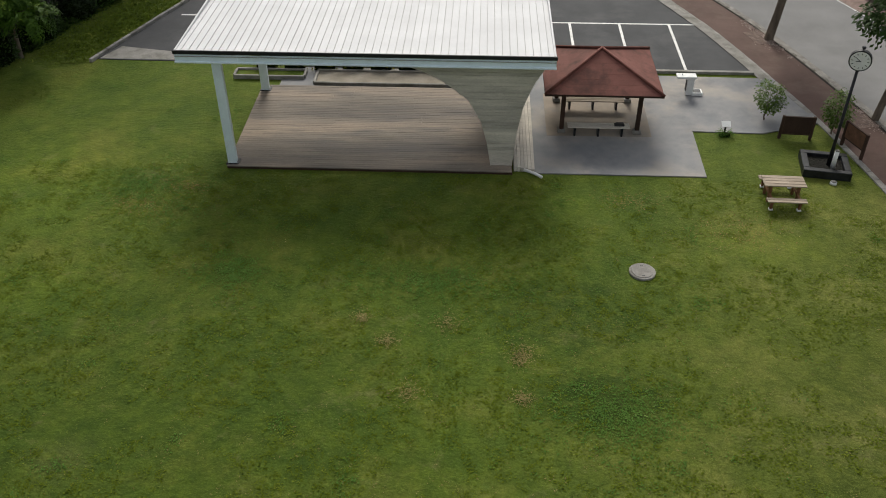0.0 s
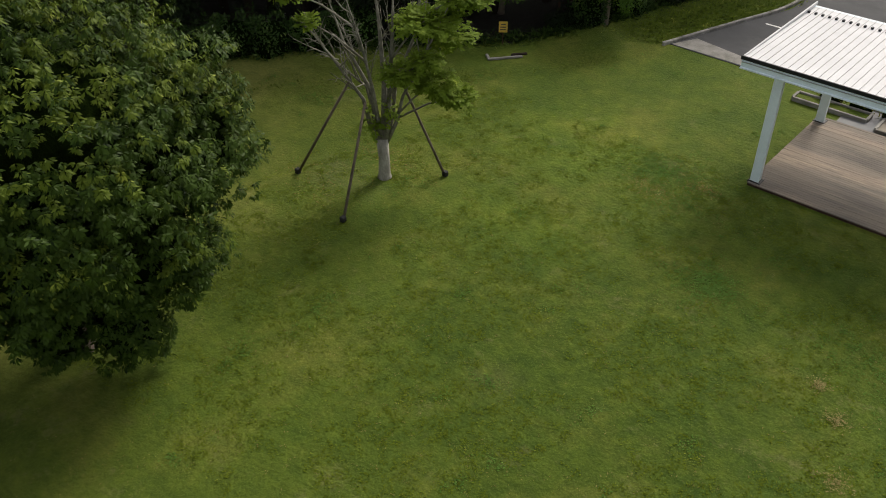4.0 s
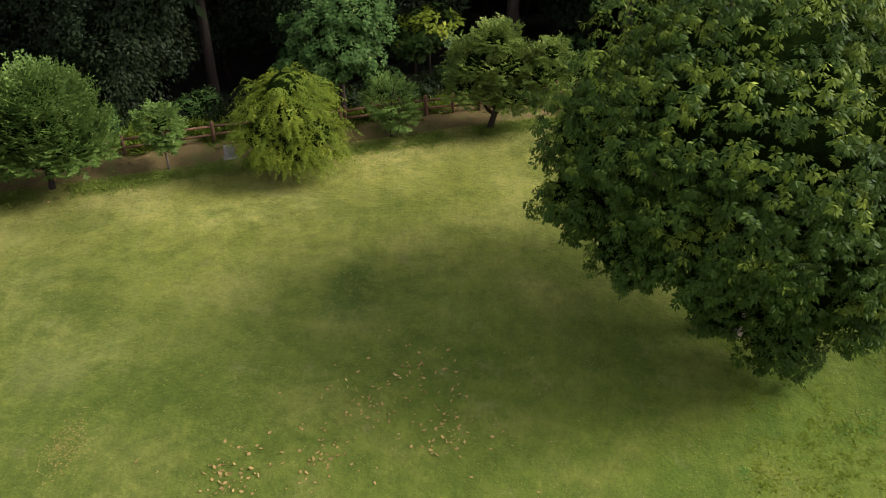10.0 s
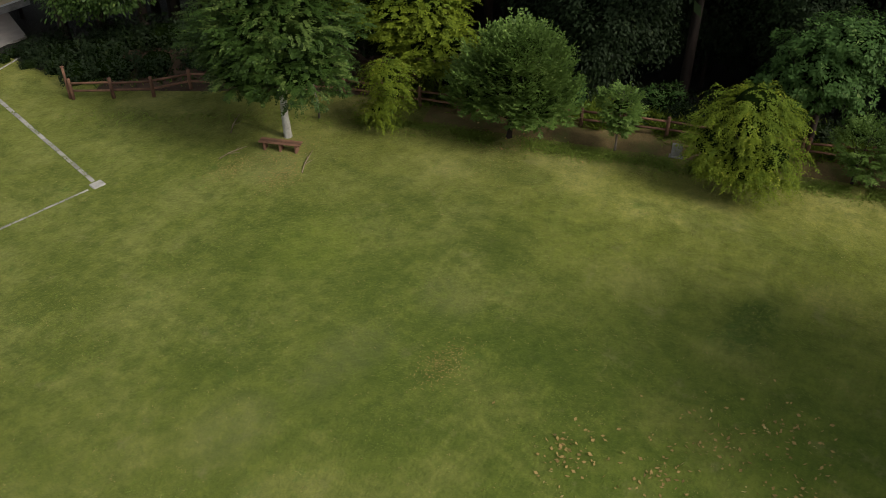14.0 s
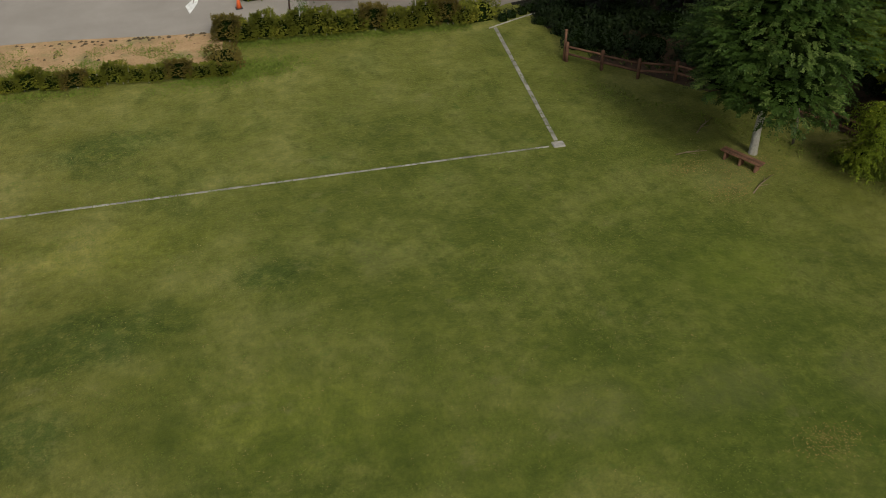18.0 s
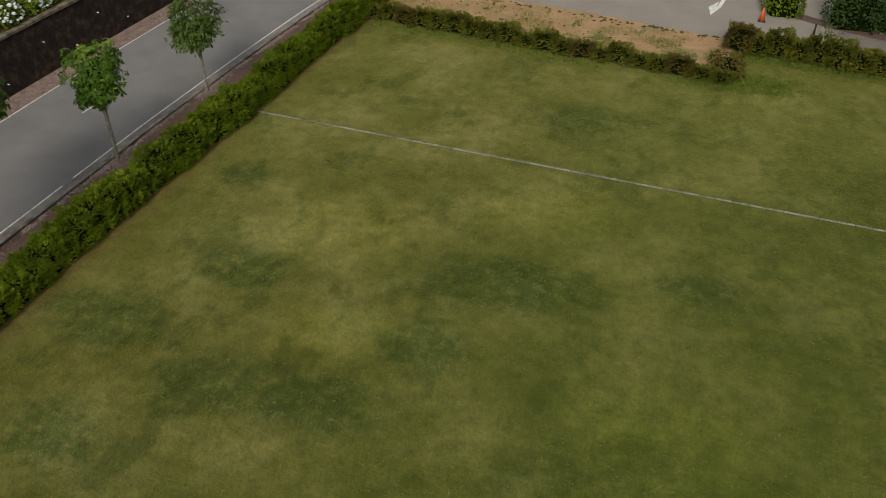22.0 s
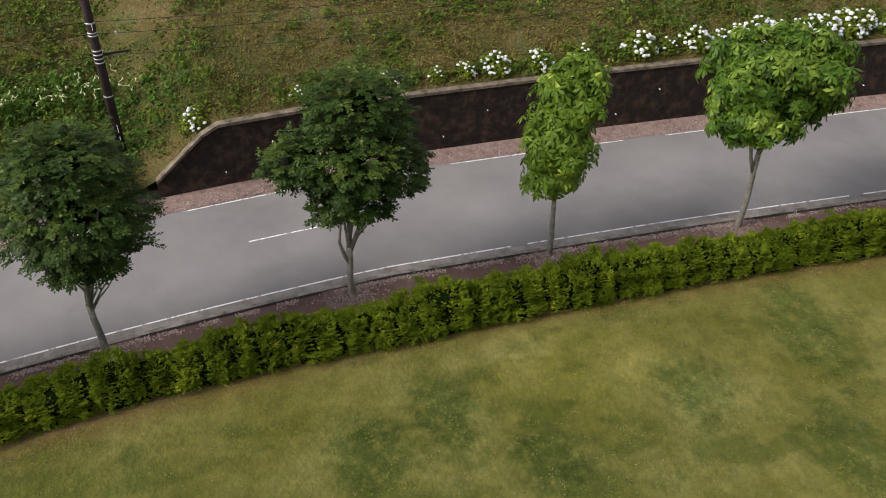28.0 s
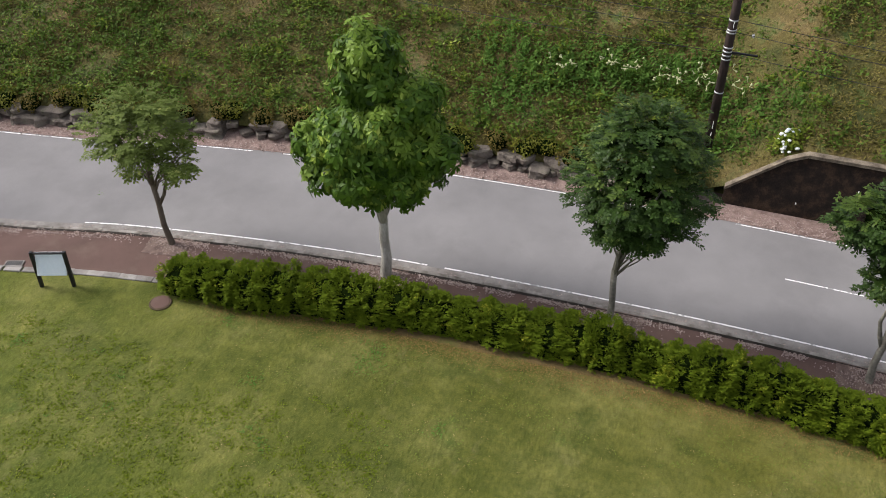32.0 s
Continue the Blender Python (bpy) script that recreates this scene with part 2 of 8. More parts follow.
M_PAVE = surface("red_brown_asphalt", ((0.3, lin(0.088, 0.054, 0.045)), (0.7, lin(0.135, 0.084, 0.070))), 0.5, 80, 0.4, 0.92, bump=0.3, bump_scale=140, bump_dist=0.006, stain=(lin(0.15, 0.11, 0.085), 0.7, 0.5))
M_KERB = surface("weathered_concrete", ((0.3, lin(0.20, 0.19, 0.175)), (0.7, lin(0.33, 0.315, 0.29))), 1.6, 50, 0.5, 0.9, bump=0.4, bump_scale=70, bump_dist=0.01, vary=0.18, stain=(lin(0.09, 0.085, 0.06), 1.2, 0.6))
M_GUTTER = surface("gutter_concrete", ((0.3, lin(0.17, 0.158, 0.145)), (0.7, lin(0.30, 0.285, 0.265))), 2.0, 50, 0.6, 0.92, bump=0.4, bump_scale=60, bump_dist=0.01, stain=(lin(0.11, 0.09, 0.078), 1.5, 0.6))
M_JOINT = surface("black_mossy_joint", ((0.3, lin(0.012, 0.010, 0.008)), (0.7, lin(0.035, 0.028, 0.022))), 3.0, 30, 0.5, 0.97, bump=0.5)
M_GRAVEL = surface("pink_gravel_and_needles", ((0.3, lin(0.16, 0.11, 0.095)), (0.7, lin(0.32, 0.235, 0.205))), 3.0, 35, 0.6, 0.95, bump=0.8, bump_scale=40, bump_dist=0.03)
M_PAINT = surface("worn_white_paint", ((0.3, lin(0.55, 0.55, 0.53)), (0.6, lin(0.78, 0.78, 0.76))), 4, 60, 0.3, 0.7, bump=0.1)
M_WORNPAINT = surface("faded_white_paint", ((0.40, lin(0.28, 0.28, 0.28)), (0.47, lin(0.78, 0.78, 0.77))), 6, 60, 0.3, 0.8, bump=0.1)
M_WALL = surface("mossy_dark_wall", ((0.3, lin(0.008, 0.006, 0.005)), (0.5, lin(0.022, 0.014, 0.010)), (0.68, lin(0.065, 0.04, 0.023))), 2.6, 16, 0.8, 0.95, bump=0.9, bump_scale=18, bump_dist=0.05)
M_COPING = surface("stained_coping", ((0.32, lin(0.06, 0.048, 0.035)), (0.68, lin(0.25, 0.21, 0.155))), 2.4, 30, 0.7, 0.95, bump=0.7, bump_scale=20, bump_dist=0.03)
M_ROCK = surface("grey_rock", ((0.3, lin(0.06, 0.05, 0.042)), (0.7, lin(0.26, 0.225, 0.19))), 2.5, 25, 0.5, 0.9, bump=0.8, bump_scale=14, bump_dist=0.04, vary=0.25, stain=(lin(0.05, 0.06, 0.025), 2.5, 0.7))
M_SOIL = surface("bare_clay_soil", ((0.3, lin(0.33, 0.21, 0.105)), (0.7, lin(0.49, 0.32, 0.175))), 0.9, 14, 0.5, 0.97, bump=0.9, bump_scale=12, bump_dist=0.06, stain=(lin(0.14, 0.17, 0.06), 0.7, 0.8))
M_DRY = surface("dry_straw_and_soil", ((0.3, lin(0.098, 0.074, 0.025)), (0.7, lin(0.185, 0.128, 0.052))), 1.2, 25, 0.55, 0.97, bump=0.8, bump_scale=20, bump_dist=0.04, stain=(lin(0.0938, 0.1050, 0.0238), 0.9, 0.9))
M_DECK = surface("weathered_deck_wood", ((0.3, lin(0.125, 0.110, 0.096)), (0.5, lin(0.215, 0.180, 0.148)), (0.7, lin(0.36, 0.285, 0.215))), 0.45, 30, 0.4, 0.8, bump=0.4, bump_scale=30, bump_dist=0.006, stretch=(0.28, 1.3, 1), vary=0.06, stain=(lin(0.115, 0.105, 0.10), 0.8, 0.85))
M_CLAD = surface("greyed_board_cladding", ((0.3, lin(0.46, 0.425, 0.375)), (0.7, lin(0.66, 0.61, 0.53))), 1.0, 30, 0.45, 0.85, bump=0.4, bump_scale=35, bump_dist=0.005, stretch=(0.3, 1, 2.2), vary=0.12, stain=(lin(0.2, 0.18, 0.16), 1.3, 0.5))
M_ROOF = surface("white_metal_roof", ((0.3, lin(0.55, 0.55, 0.565)), (0.7, lin(0.62, 0.62, 0.635))), 0.7, 20, 0.1, 0.65, 0.0, bump=0.05, bump_scale=8, bump_dist=0.01, vary=0.03, spec=0.2)
M_SEAM = surface("roof_seam_metal", ((0.3, lin(0.36, 0.355, 0.36)), (0.7, lin(0.45, 0.445, 0.45))), 2, 20, 0.1, 0.5, bump=0)
M_FASCIA = surface("black_metal_fascia", ((0.3, lin(0.012, 0.013, 0.016)), (0.7, lin(0.022, 0.023, 0.027))), 2, 30, 0.2, 0.5, bump=0)
M_STEEL = surface("pale_blue_white_steel", ((0.3, lin(0.70, 0.81, 0.86)), (0.7, lin(0.78, 0.88, 0.93))), 1.2, 30, 0.12, 0.5, bump=0.05, stain=(lin(0.5, 0.56, 0.58), 1.4, 0.3))
M_REDROOF = surface("red_brown_shingle_roof", ((0.3, lin(0.130, 0.048, 0.038)), (0.7, lin(0.215, 0.085, 0.068))), 0.9, 45, 0.4, 0.85, bump=0.5, bump_scale=50, bump_dist=0.01, vary=0.1, stain=(lin(0.05, 0.026, 0.020), 1.1, 0.75))
M_BROWN = surface("dark_brown_timber", ((0.3, lin(0.030, 0.016, 0.011)), (0.7, lin(0.06, 0.033, 0.022))), 3, 40, 0.4, 0.75, bump=0.3, stretch=(1, 1, 0.3), vary=0.2)
M_FENCE = surface("brown_log_fence", ((0.3, lin(0.088, 0.043, 0.026)), (0.7, lin(0.19, 0.098, 0.058))), 2.5, 30, 0.4, 0.85, bump=0.4, vary=0.25)
M_PALEWOOD = surface("bleached_bench_wood", ((0.3, lin(0.26, 0.21, 0.16)), (0.7, lin(0.42, 0.345, 0.27))), 2, 40, 0.4, 0.8, bump=0.3, stretch=(0.4, 3, 1), vary=0.15)
M_ORANGEWOOD = surface("orange_brown_wood", ((0.3, lin(0.14, 0.065, 0.03)), (0.7, lin(0.24, 0.12, 0.06))), 2, 40, 0.4, 0.8, bump=0.3, vary=0.15)
M_WHITE = surface("white_paint", ((0.3, lin(0.68, 0.68, 0.67)), (0.7, lin(0.80, 0.80, 0.79))), 2, 30, 0.15, 0.6, bump=0.05)
M_SIGNFACE = surface("pale_blue_sign_face", ((0.3, lin(0.66, 0.76, 0.84)), (0.7, lin(0.76, 0.84, 0.90))), 2, 20, 0.1, 0.35, bump=0)
M_INK = surface("dark_print", ((0.3, lin(0.03, 0.03, 0.035)), (0.7, lin(0.05, 0.05, 0.055))), 5, 30, 0.1, 0.6, bump=0)
M_YELLOW = surface("yellow_sign", ((0.3, lin(0.55, 0.36, 0.06)), (0.7, lin(0.65, 0.44, 0.09))), 3, 20, 0.2, 0.6, bump=0)
M_DARKMETAL = surface("dark_metal", ((0.3, lin(0.02, 0.021, 0.023)), (0.7, lin(0.045, 0.046, 0.05))), 3, 30, 0.2, 0.5, 0.6, bump=0.1)
M_POLE = surface("creosote_utility_pole", ((0.3, lin(0.018, 0.013, 0.012)), (0.7, lin(0.045, 0.03, 0.025))), 2, 40, 0.4, 0.8, bump=0.3)
M_GALV = surface("galvanised_steel", ((0.3, lin(0.35, 0.36, 0.37)), (0.7, lin(0.5, 0.51, 0.52))), 3, 40, 0.2, 0.45, 0.7, bump=0.1)
M_BARK = surface("grey_brown_bark", ((0.3, lin(0.09, 0.072, 0.055)), (0.7, lin(0.19, 0.155, 0.12))), 3, 25, 0.5, 0.9, bump=0.7, bump_scale=22, bump_dist=0.03, stretch=(1, 1, 0.35))
M_PALEBARK = surface("pale_lichen_bark", ((0.3, lin(0.22, 0.205, 0.175)), (0.55, lin(0.36, 0.345, 0.30)), (0.75, lin(0.50, 0.48, 0.43))), 3, 25, 0.45, 0.9, bump=0.5, bump_scale=22, bump_dist=0.02, stretch=(1, 1, 0.4))
M_DARKBARK = surface("dark_conifer_bark", ((0.3, lin(0.016, 0.011, 0.008)), (0.7, lin(0.04, 0.027, 0.02))), 2, 25, 0.5, 0.95, bump=0.7, stretch=(1, 1, 0.2))
M_PETAL = surface("hydrangea_petals", ((0.3, lin(0.45, 0.52, 0.62)), (0.5, lin(0.62, 0.66, 0.66)), (0.7, lin(0.70, 0.71, 0.64))), 1.2, 30, 0.2, 0.7, bump=0.2)
M_LILY = surface("cream_lily_petals", ((0.3, lin(0.32, 0.35, 0.16)), (0.7, lin(0.52, 0.53, 0.32))), 6, 30, 0.2, 0.7, bump=0.2)
M_RUBBER = surface("black_plastic", ((0.3, lin(0.012, 0.012, 0.012)), (0.7, lin(0.03, 0.03, 0.03))), 3, 30, 0.2, 0.6, bump=0)
M_ORANGE = surface("orange_cone_plastic", ((0.3, lin(0.6, 0.10, 0.03)), (0.7, lin(0.7, 0.14, 0.04))), 3, 30, 0.2, 0.5, bump=0)
M_REDPATH = surface("red_paving", ((0.3, lin(0.33, 0.13, 0.10)), (0.7, lin(0.45, 0.21, 0.17))), 1.5, 30, 0.3, 0.9, bump=0.2)

L_BIG = leafy("evergreen_oak_leaves", lin(0.008, 0.021, 0.003), lin(0.038, 0.071, 0.007), lin(0.16, 0.21, 0.027), 0.2, 0.55, 0.12)
# the TIP leaf colours are lighter copies with light from above put in
L_BIGTIP = leafy("toplit_oak_leaves", lin(0.032, 0.060, 0.007), lin(0.105, 0.150, 0.015), lin(0.30, 0.35, 0.05), 0.3, 0.55, 0.12)
L_SHADE = leafy("dark_shade_tree_leaves", lin(0.008, 0.020, 0.004), lin(0.035, 0.066, 0.011), lin(0.12, 0.16, 0.036), 0.22, 0.5, 0.12)
L_SHADETIP = leafy("lighter_shade_tree_leaves", lin(0.03, 0.055, 0.012), lin(0.085, 0.125, 0.028), lin(0.20, 0.25, 0.075), 0.25, 0.5, 0.15)
L_MAPLE = leafy("bright_maple_leaves", lin(0.07, 0.12, 0.010), lin(0.17, 0.25, 0.024), lin(0.34, 0.42, 0.06), 0.45)
L_STREET = leafy("street_tree_leaves", lin(0.008, 0.022, 0.004), lin(0.031, 0.064, 0.011), lin(0.12, 0.165, 0.04), 0.18, 0.5, 0.15)
L_STREETTIP = leafy("lighter_street_tree_leaves", lin(0.026, 0.055, 0.010), lin(0.070, 0.115, 0.020), lin(0.20, 0.25, 0.065), 0.22, 0.5, 0.15)
L_THIN = leafy("pale_street_tree_leaves", lin(0.048, 0.078, 0.014), lin(0.122, 0.168, 0.034), lin(0.25, 0.29, 0.075), 0.35)
L_CHEST = leafy("chestnut_leaves", lin(0.013, 0.038, 0.004), lin(0.060, 0.124, 0.011), lin(0.23, 0.32, 0.042), 0.22, 0.5, 0.16)
L_CHESTTIP = leafy("toplit_chestnut_leaves", lin(0.055, 0.112, 0.012), lin(0.152, 0.245, 0.030), lin(0.38, 0.47, 0.09), 0.3, 0.5, 0.16)
L_YCHEST = leafy("yellow_chestnut_leaves", lin(0.025, 0.062, 0.006), lin(0.095, 0.170, 0.016), lin(0.34, 0.41, 0.065), 0.3, 0.5, 0.15)
L_LIME = leafy("yellow_green_leaves", lin(0.045, 0.08, 0.008), lin(0.14, 0.195, 0.02), lin(0.31, 0.34, 0.06), 0.4)
L_WEEP = leafy("weeping_tree_leaves", lin(0.038, 0.066, 0.006), lin(0.140, 0.182, 0.014), lin(0.32, 0.35, 0.04), 0.38)
L_GREY = leafy("grey_green_leaves", lin(0.026, 0.058, 0.011), lin(0.105, 0.170, 0.034), lin(0.26, 0.34, 0.095), 0.35, 0.55, 0.15)
L_FRUIT = leafy("fruit_tree_leaves", lin(0.036, 0.068, 0.012), lin(0.13, 0.185, 0.032), lin(0.30, 0.34, 0.08), 0.36, 0.5, 0.18)
L_BLUE = leafy("blue_green_leaves", lin(0.022, 0.052, 0.011), lin(0.058, 0.115, 0.025), lin(0.150, 0.215, 0.060), 0.3)
L_OLIVE = leafy("olive_green_leaves", lin(0.022, 0.048, 0.009), lin(0.090, 0.150, 0.026), lin(0.24, 0.30, 0.08), 0.34, 0.5, 0.2)
# leaf colour lowered far enough to carry the wood's shade
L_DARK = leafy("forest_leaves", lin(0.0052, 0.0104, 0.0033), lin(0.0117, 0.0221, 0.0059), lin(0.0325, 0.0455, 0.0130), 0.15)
L_HEDGE = leafy("hedge_leaves", lin(0.025, 0.050, 0.003), lin(0.122, 0.176, 0.010), lin(0.35, 0.375, 0.032), 0.35, 0.7, 0.08)
L_RUST = leafy("rusty_leaves", lin(0.05, 0.05, 0.01), lin(0.12, 0.095, 0.02), lin(0.24, 0.17, 0.04), 0.3)
L_HEDGE_S = leafy("loose_hedge_leaves", lin(0.036, 0.046, 0.006), lin(0.135, 0.145, 0.017), lin(0.33, 0.31, 0.045), 0.35)
L_GRASS = leafy("grass_blades", lin(0.075, 0.11, 0.018), lin(0.13, 0.165, 0.03), lin(0.22, 0.22, 0.06), 0.3, 0.8)
L_DRYGRASS = leafy("dry_bank_grass", lin(0.058, 0.062, 0.013), lin(0.155, 0.142, 0.033), lin(0.30, 0.25, 0.085), 0.25, 0.8)
L_BLEACH = leafy("bleached_grass", lin(0.12, 0.10, 0.035), lin(0.24, 0.20, 0.075), lin(0.40, 0.34, 0.15), 0.25, 0.8)
L_FRESH = leafy("fresh_verge_weeds", lin(0.08, 0.12, 0.018), lin(0.15, 0.20, 0.032), lin(0.25, 0.28, 0.07), 0.35, 0.8)
L_CLOVER = leafy("clover_leaves", lin(0.06, 0.13, 0.024), lin(0.105, 0.20, 0.038), lin(0.19, 0.29, 0.075), 0.4, 0.8, 0.06)
L_WEED = leafy("bank_weeds", lin(0.028, 0.058, 0.008), lin(0.085, 0.145, 0.018), lin(0.24, 0.31, 0.06), 0.3, 0.7)
L_STRAW = leafy("fallen_leaves", lin(0.15, 0.09, 0.03), lin(0.28, 0.19, 0.07), lin(0.42, 0.33, 0.14), 0.1, 0.8)
# near-black stand-in for the shade deep inside crowns and hedges
L_CORE = surface("foliage_shade", ((0.3, lin(0.004, 0.008, 0.002)), (0.7, lin(0.012, 0.021, 0.004))), 4, 30, 0.6, 1.0, bump=1.0, bump_scale=14, bump_dist=0.08, spec=0.0)
M_SAND = surface("pale_sand", ((0.3, lin(0.22, 0.195, 0.155)), (0.7, lin(0.36, 0.32, 0.265))), 1.2, 25, 0.3, 0.95, bump=0.3)
M_GREYPATH = surface("grey_gravel_path", ((0.3, lin(0.15, 0.135, 0.12)), (0.7, lin(0.24, 0.215, 0.19))), 1.0, 40, 0.4, 0.95, bump=0.4, bump_scale=50, bump_dist=0.01)

M_CREAM = surface("cream_house_wall", ((0.3, lin(0.56, 0.47, 0.30)), (0.7, lin(0.66, 0.56, 0.38))), 0.8, 30, 0.15, 0.85, bump=0.15, stain=(lin(0.42, 0.36, 0.25), 0.7, 0.35))
M_TILE = surface("brown_roof_sheet", ((0.3, lin(0.09, 0.06, 0.05)), (0.7, lin(0.15, 0.10, 0.085))), 1, 30, 0.3, 0.7, bump=0.2)
M_CARPAINT = surface("red_car_paint", ((0.3, lin(0.33, 0.012, 0.014)), (0.7, lin(0.38, 0.016, 0.018))), 0.6, 20, 0.05, 0.22, bump=0, spec=0.6)
M_DARKGLASS = surface("dark_car_glass", ((0.3, lin(0.012, 0.014, 0.016)), (0.7, lin(0.02, 0.022, 0.025))), 2, 20, 0.1, 0.06, bump=0, spec=0.8)
M_TAILLAMP = surface("red_lamp_glass", ((0.3, lin(0.4, 0.01, 0.01)), (0.7, lin(0.5, 0.02, 0.02))), 3, 20, 0.1, 0.15, bump=0, spec=0.7)
M_CLOD = surface("damp_soil_clods", ((0.3, lin(0.05, 0.038, 0.022)), (0.7, lin(0.12, 0.085, 0.05))), 3, 20, 0.5, 0.97, bump=0.6)
M_EARTH = surface("shaded_brown_earth", ((0.3, lin(0.034, 0.020, 0.012)), (0.7, lin(0.085, 0.050, 0.030))), 1.2, 18, 0.5, 0.97, bump=0.8, bump_scale=14, bump_dist=0.06, stain=(lin(0.03, 0.035, 0.012), 1.0, 0.7))
M_GREYBARK = surface("grey_maple_bark", ((0.3, lin(0.12, 0.114, 0.094)), (0.55, lin(0.205, 0.195, 0.16)), (0.75, lin(0.31, 0.30, 0.25))), 5, 25, 0.45, 0.9, bump=0.4, bump_scale=22, bump_dist=0.02)
M_PIT = surface("tree_pit_gravel", ((0.3, lin(0.10, 0.068, 0.058)), (0.7, lin(0.21, 0.15, 0.125))), 4.0, 35, 0.6, 0.95, bump=0.8, bump_scale=40, bump_dist=0.03)
M_OLDKERB = surface("old_mossy_kerb", ((0.3, lin(0.15, 0.138, 0.12)), (0.7, lin(0.34, 0.32, 0.29))), 2.2, 40, 0.6, 0.92, bump=0.6, bump_scale=50, bump_dist=0.015, vary=0.12, stain=(lin(0.06, 0.05, 0.035), 1.6, 0.8))
L_LITTER = leafy("needle_litter", lin(0.16, 0.11, 0.095), lin(0.34, 0.27, 0.24), lin(0.52, 0.45, 0.40), 0.1, 0.9)
L_TURF = leafy("turf_weed_leaves", lin(0.085, 0.120, 0.012), lin(0.130, 0.170, 0.018), lin(0.24, 0.27, 0.045), 0.45, 0.9, 0.03)
L_HEDGELITTER = leafy("dry_hedge_clippings", lin(0.10, 0.068, 0.022), lin(0.20, 0.135, 0.045), lin(0.34, 0.25, 0.10), 0.1, 0.9)
M_DRYWOOD = surface("dry_branch_wood", ((0.3, lin(0.16, 0.12, 0.075)), (0.7, lin(0.27, 0.21, 0.14))), 3, 30, 0.4, 0.9, bump=0.3)

# ---------------------------------------------------------------- mesh helpers
def empty(name, loc=(0, 0, 0), rz=0.0):
    ob = new(name)
    ob.location, ob.rotation_euler = loc, (0, 0, rz)
    ob.empty_display_size = 0.2
    return ob


def mesh_of(name, verts, faces, material, smooth=False):
    me = bpy.data.meshes.new(name)
    me.from_pydata([tuple(v) for v in verts], [], [tuple(f) for f in faces])
    for m in material if isinstance(material, (list, tuple)) else (material,):
        me.materials.append(m)
    if smooth:
        me.shade_smooth()
    me.update()
    return me


def obj(name, me, parent=None, label="", m=None):
    ob = new(name, me)
    if parent is not None:
        ob.parent = parent
    if m is not None:
        ob.matrix_basis = m
    if label:
        tagged(ob, label)
    return ob


def part(name, bm, material, parent, label="", smooth=False):
    me = bpy.data.meshes.new(name)
    bm.to_mesh(me)
    bm.free()
    me.materials.append(material)
    if smooth:
        me.shade_smooth()
    return obj(name, me, parent, label)


def box_bm(sx, sy, sz, at=(0, 0, 0), bevel=0.0, rot=None, bm=None):
    """A box whose base centre is at `at`."""
    bm = bm or bmesh.new()
    r = bmesh.ops.create_cube(bm, size=1.0)
    vs = r["verts"]
    bmesh.ops.scale(bm, vec=(sx, sy, sz), verts=vs)
    bmesh.ops.translate(bm, vec=(0, 0, sz / 2), verts=vs)
    if bevel:
        es = list({e for v in vs for e in v.link_edges})
        made = bmesh.ops.bevel(bm, geom=es, offset=bevel, segments=1, affect="EDGES")
        vs = list({v for f in made["faces"] for v in f.verts} | {v for v in vs if v.is_valid})
    if rot is not None:
        bmesh.ops.transform(bm, matrix=rot, verts=vs)
    bmesh.ops.translate(bm, vec=at, verts=vs)
    return bm


def tube_data(path, radii, sides=7, cap=True):
    path = [Vector(p) for p in path]
    verts, faces = [], []
    side = Vector((1, 0, 0))
    for i, p in enumerate(path):
        d = (path[min(i + 1, len(path) - 1)] - path[max(i - 1, 0)]).normalized()
        u = (side - d * side.dot(d))
        u = u.normalized() if u.length > 1e-3 else d.orthogonal().normalized()
        w = d.cross(u)
        for k in range(sides):
            a = 2 * math.pi * k / sides
            verts.append(p + (u * math.cos(a) + w * math.sin(a)) * radii[i])
    for i in range(len(path) - 1):
        for k in range(sides):
            k2 = (k + 1) % sides
            faces.append((i * sides + k, i * sides + k2, (i + 1) * sides + k2, (i + 1) * sides + k))
    if cap:
        faces.append(tuple(range(sides))[::-1])
        faces.append(tuple((len(path) - 1) * sides + k for k in range(sides)))
    return verts, faces


def tubes(name, specs, material, parent, label="", sides=7, smooth=True):
    verts, faces = [], []
    for path, radii in specs:
        v, f = tube_data(path, radii, sides)
        o = len(verts)
        verts += v
        faces += [tuple(i + o for i in q) for q in f]
    return obj(name, mesh_of(name, verts, faces, material, smooth), parent, label)


def spline(points, step=1.0):
    """Catmull-Rom through the points, evenly resampled; returns an (n, 2) array."""
    p = np.array(points, float)
    p = np.vstack([2 * p[0] - p[1], p, 2 * p[-1] - p[-2]])
    out = []
    for i in range(1, len(p) - 2):
        for s in np.linspace(0, 1, 20, endpoint=False):
            a, b, c, d = p[i - 1:i + 3]
            out.append(0.5 * (2 * b + (c - a) * s + (2 * a - 5 * b + 4 * c - d) * s * s + (3 * b - a - 3 * c + d) * s ** 3))
    out.append(p[-2])
    out = np.array(out)
    run = np.r_[0, np.cumsum(np.hypot(*np.diff(out, axis=0).T))]
    at = np.arange(0, run[-1], step)
    return np.stack([np.interp(at, run, out[:, 0]), np.interp(at, run, out[:, 1])], 1)


def normals_of(line):
    d = np.gradient(line, axis=0)
    d /= np.hypot(*d.T)[:, None]
    return np.stack([-d[:, 1], d[:, 0]], 1)


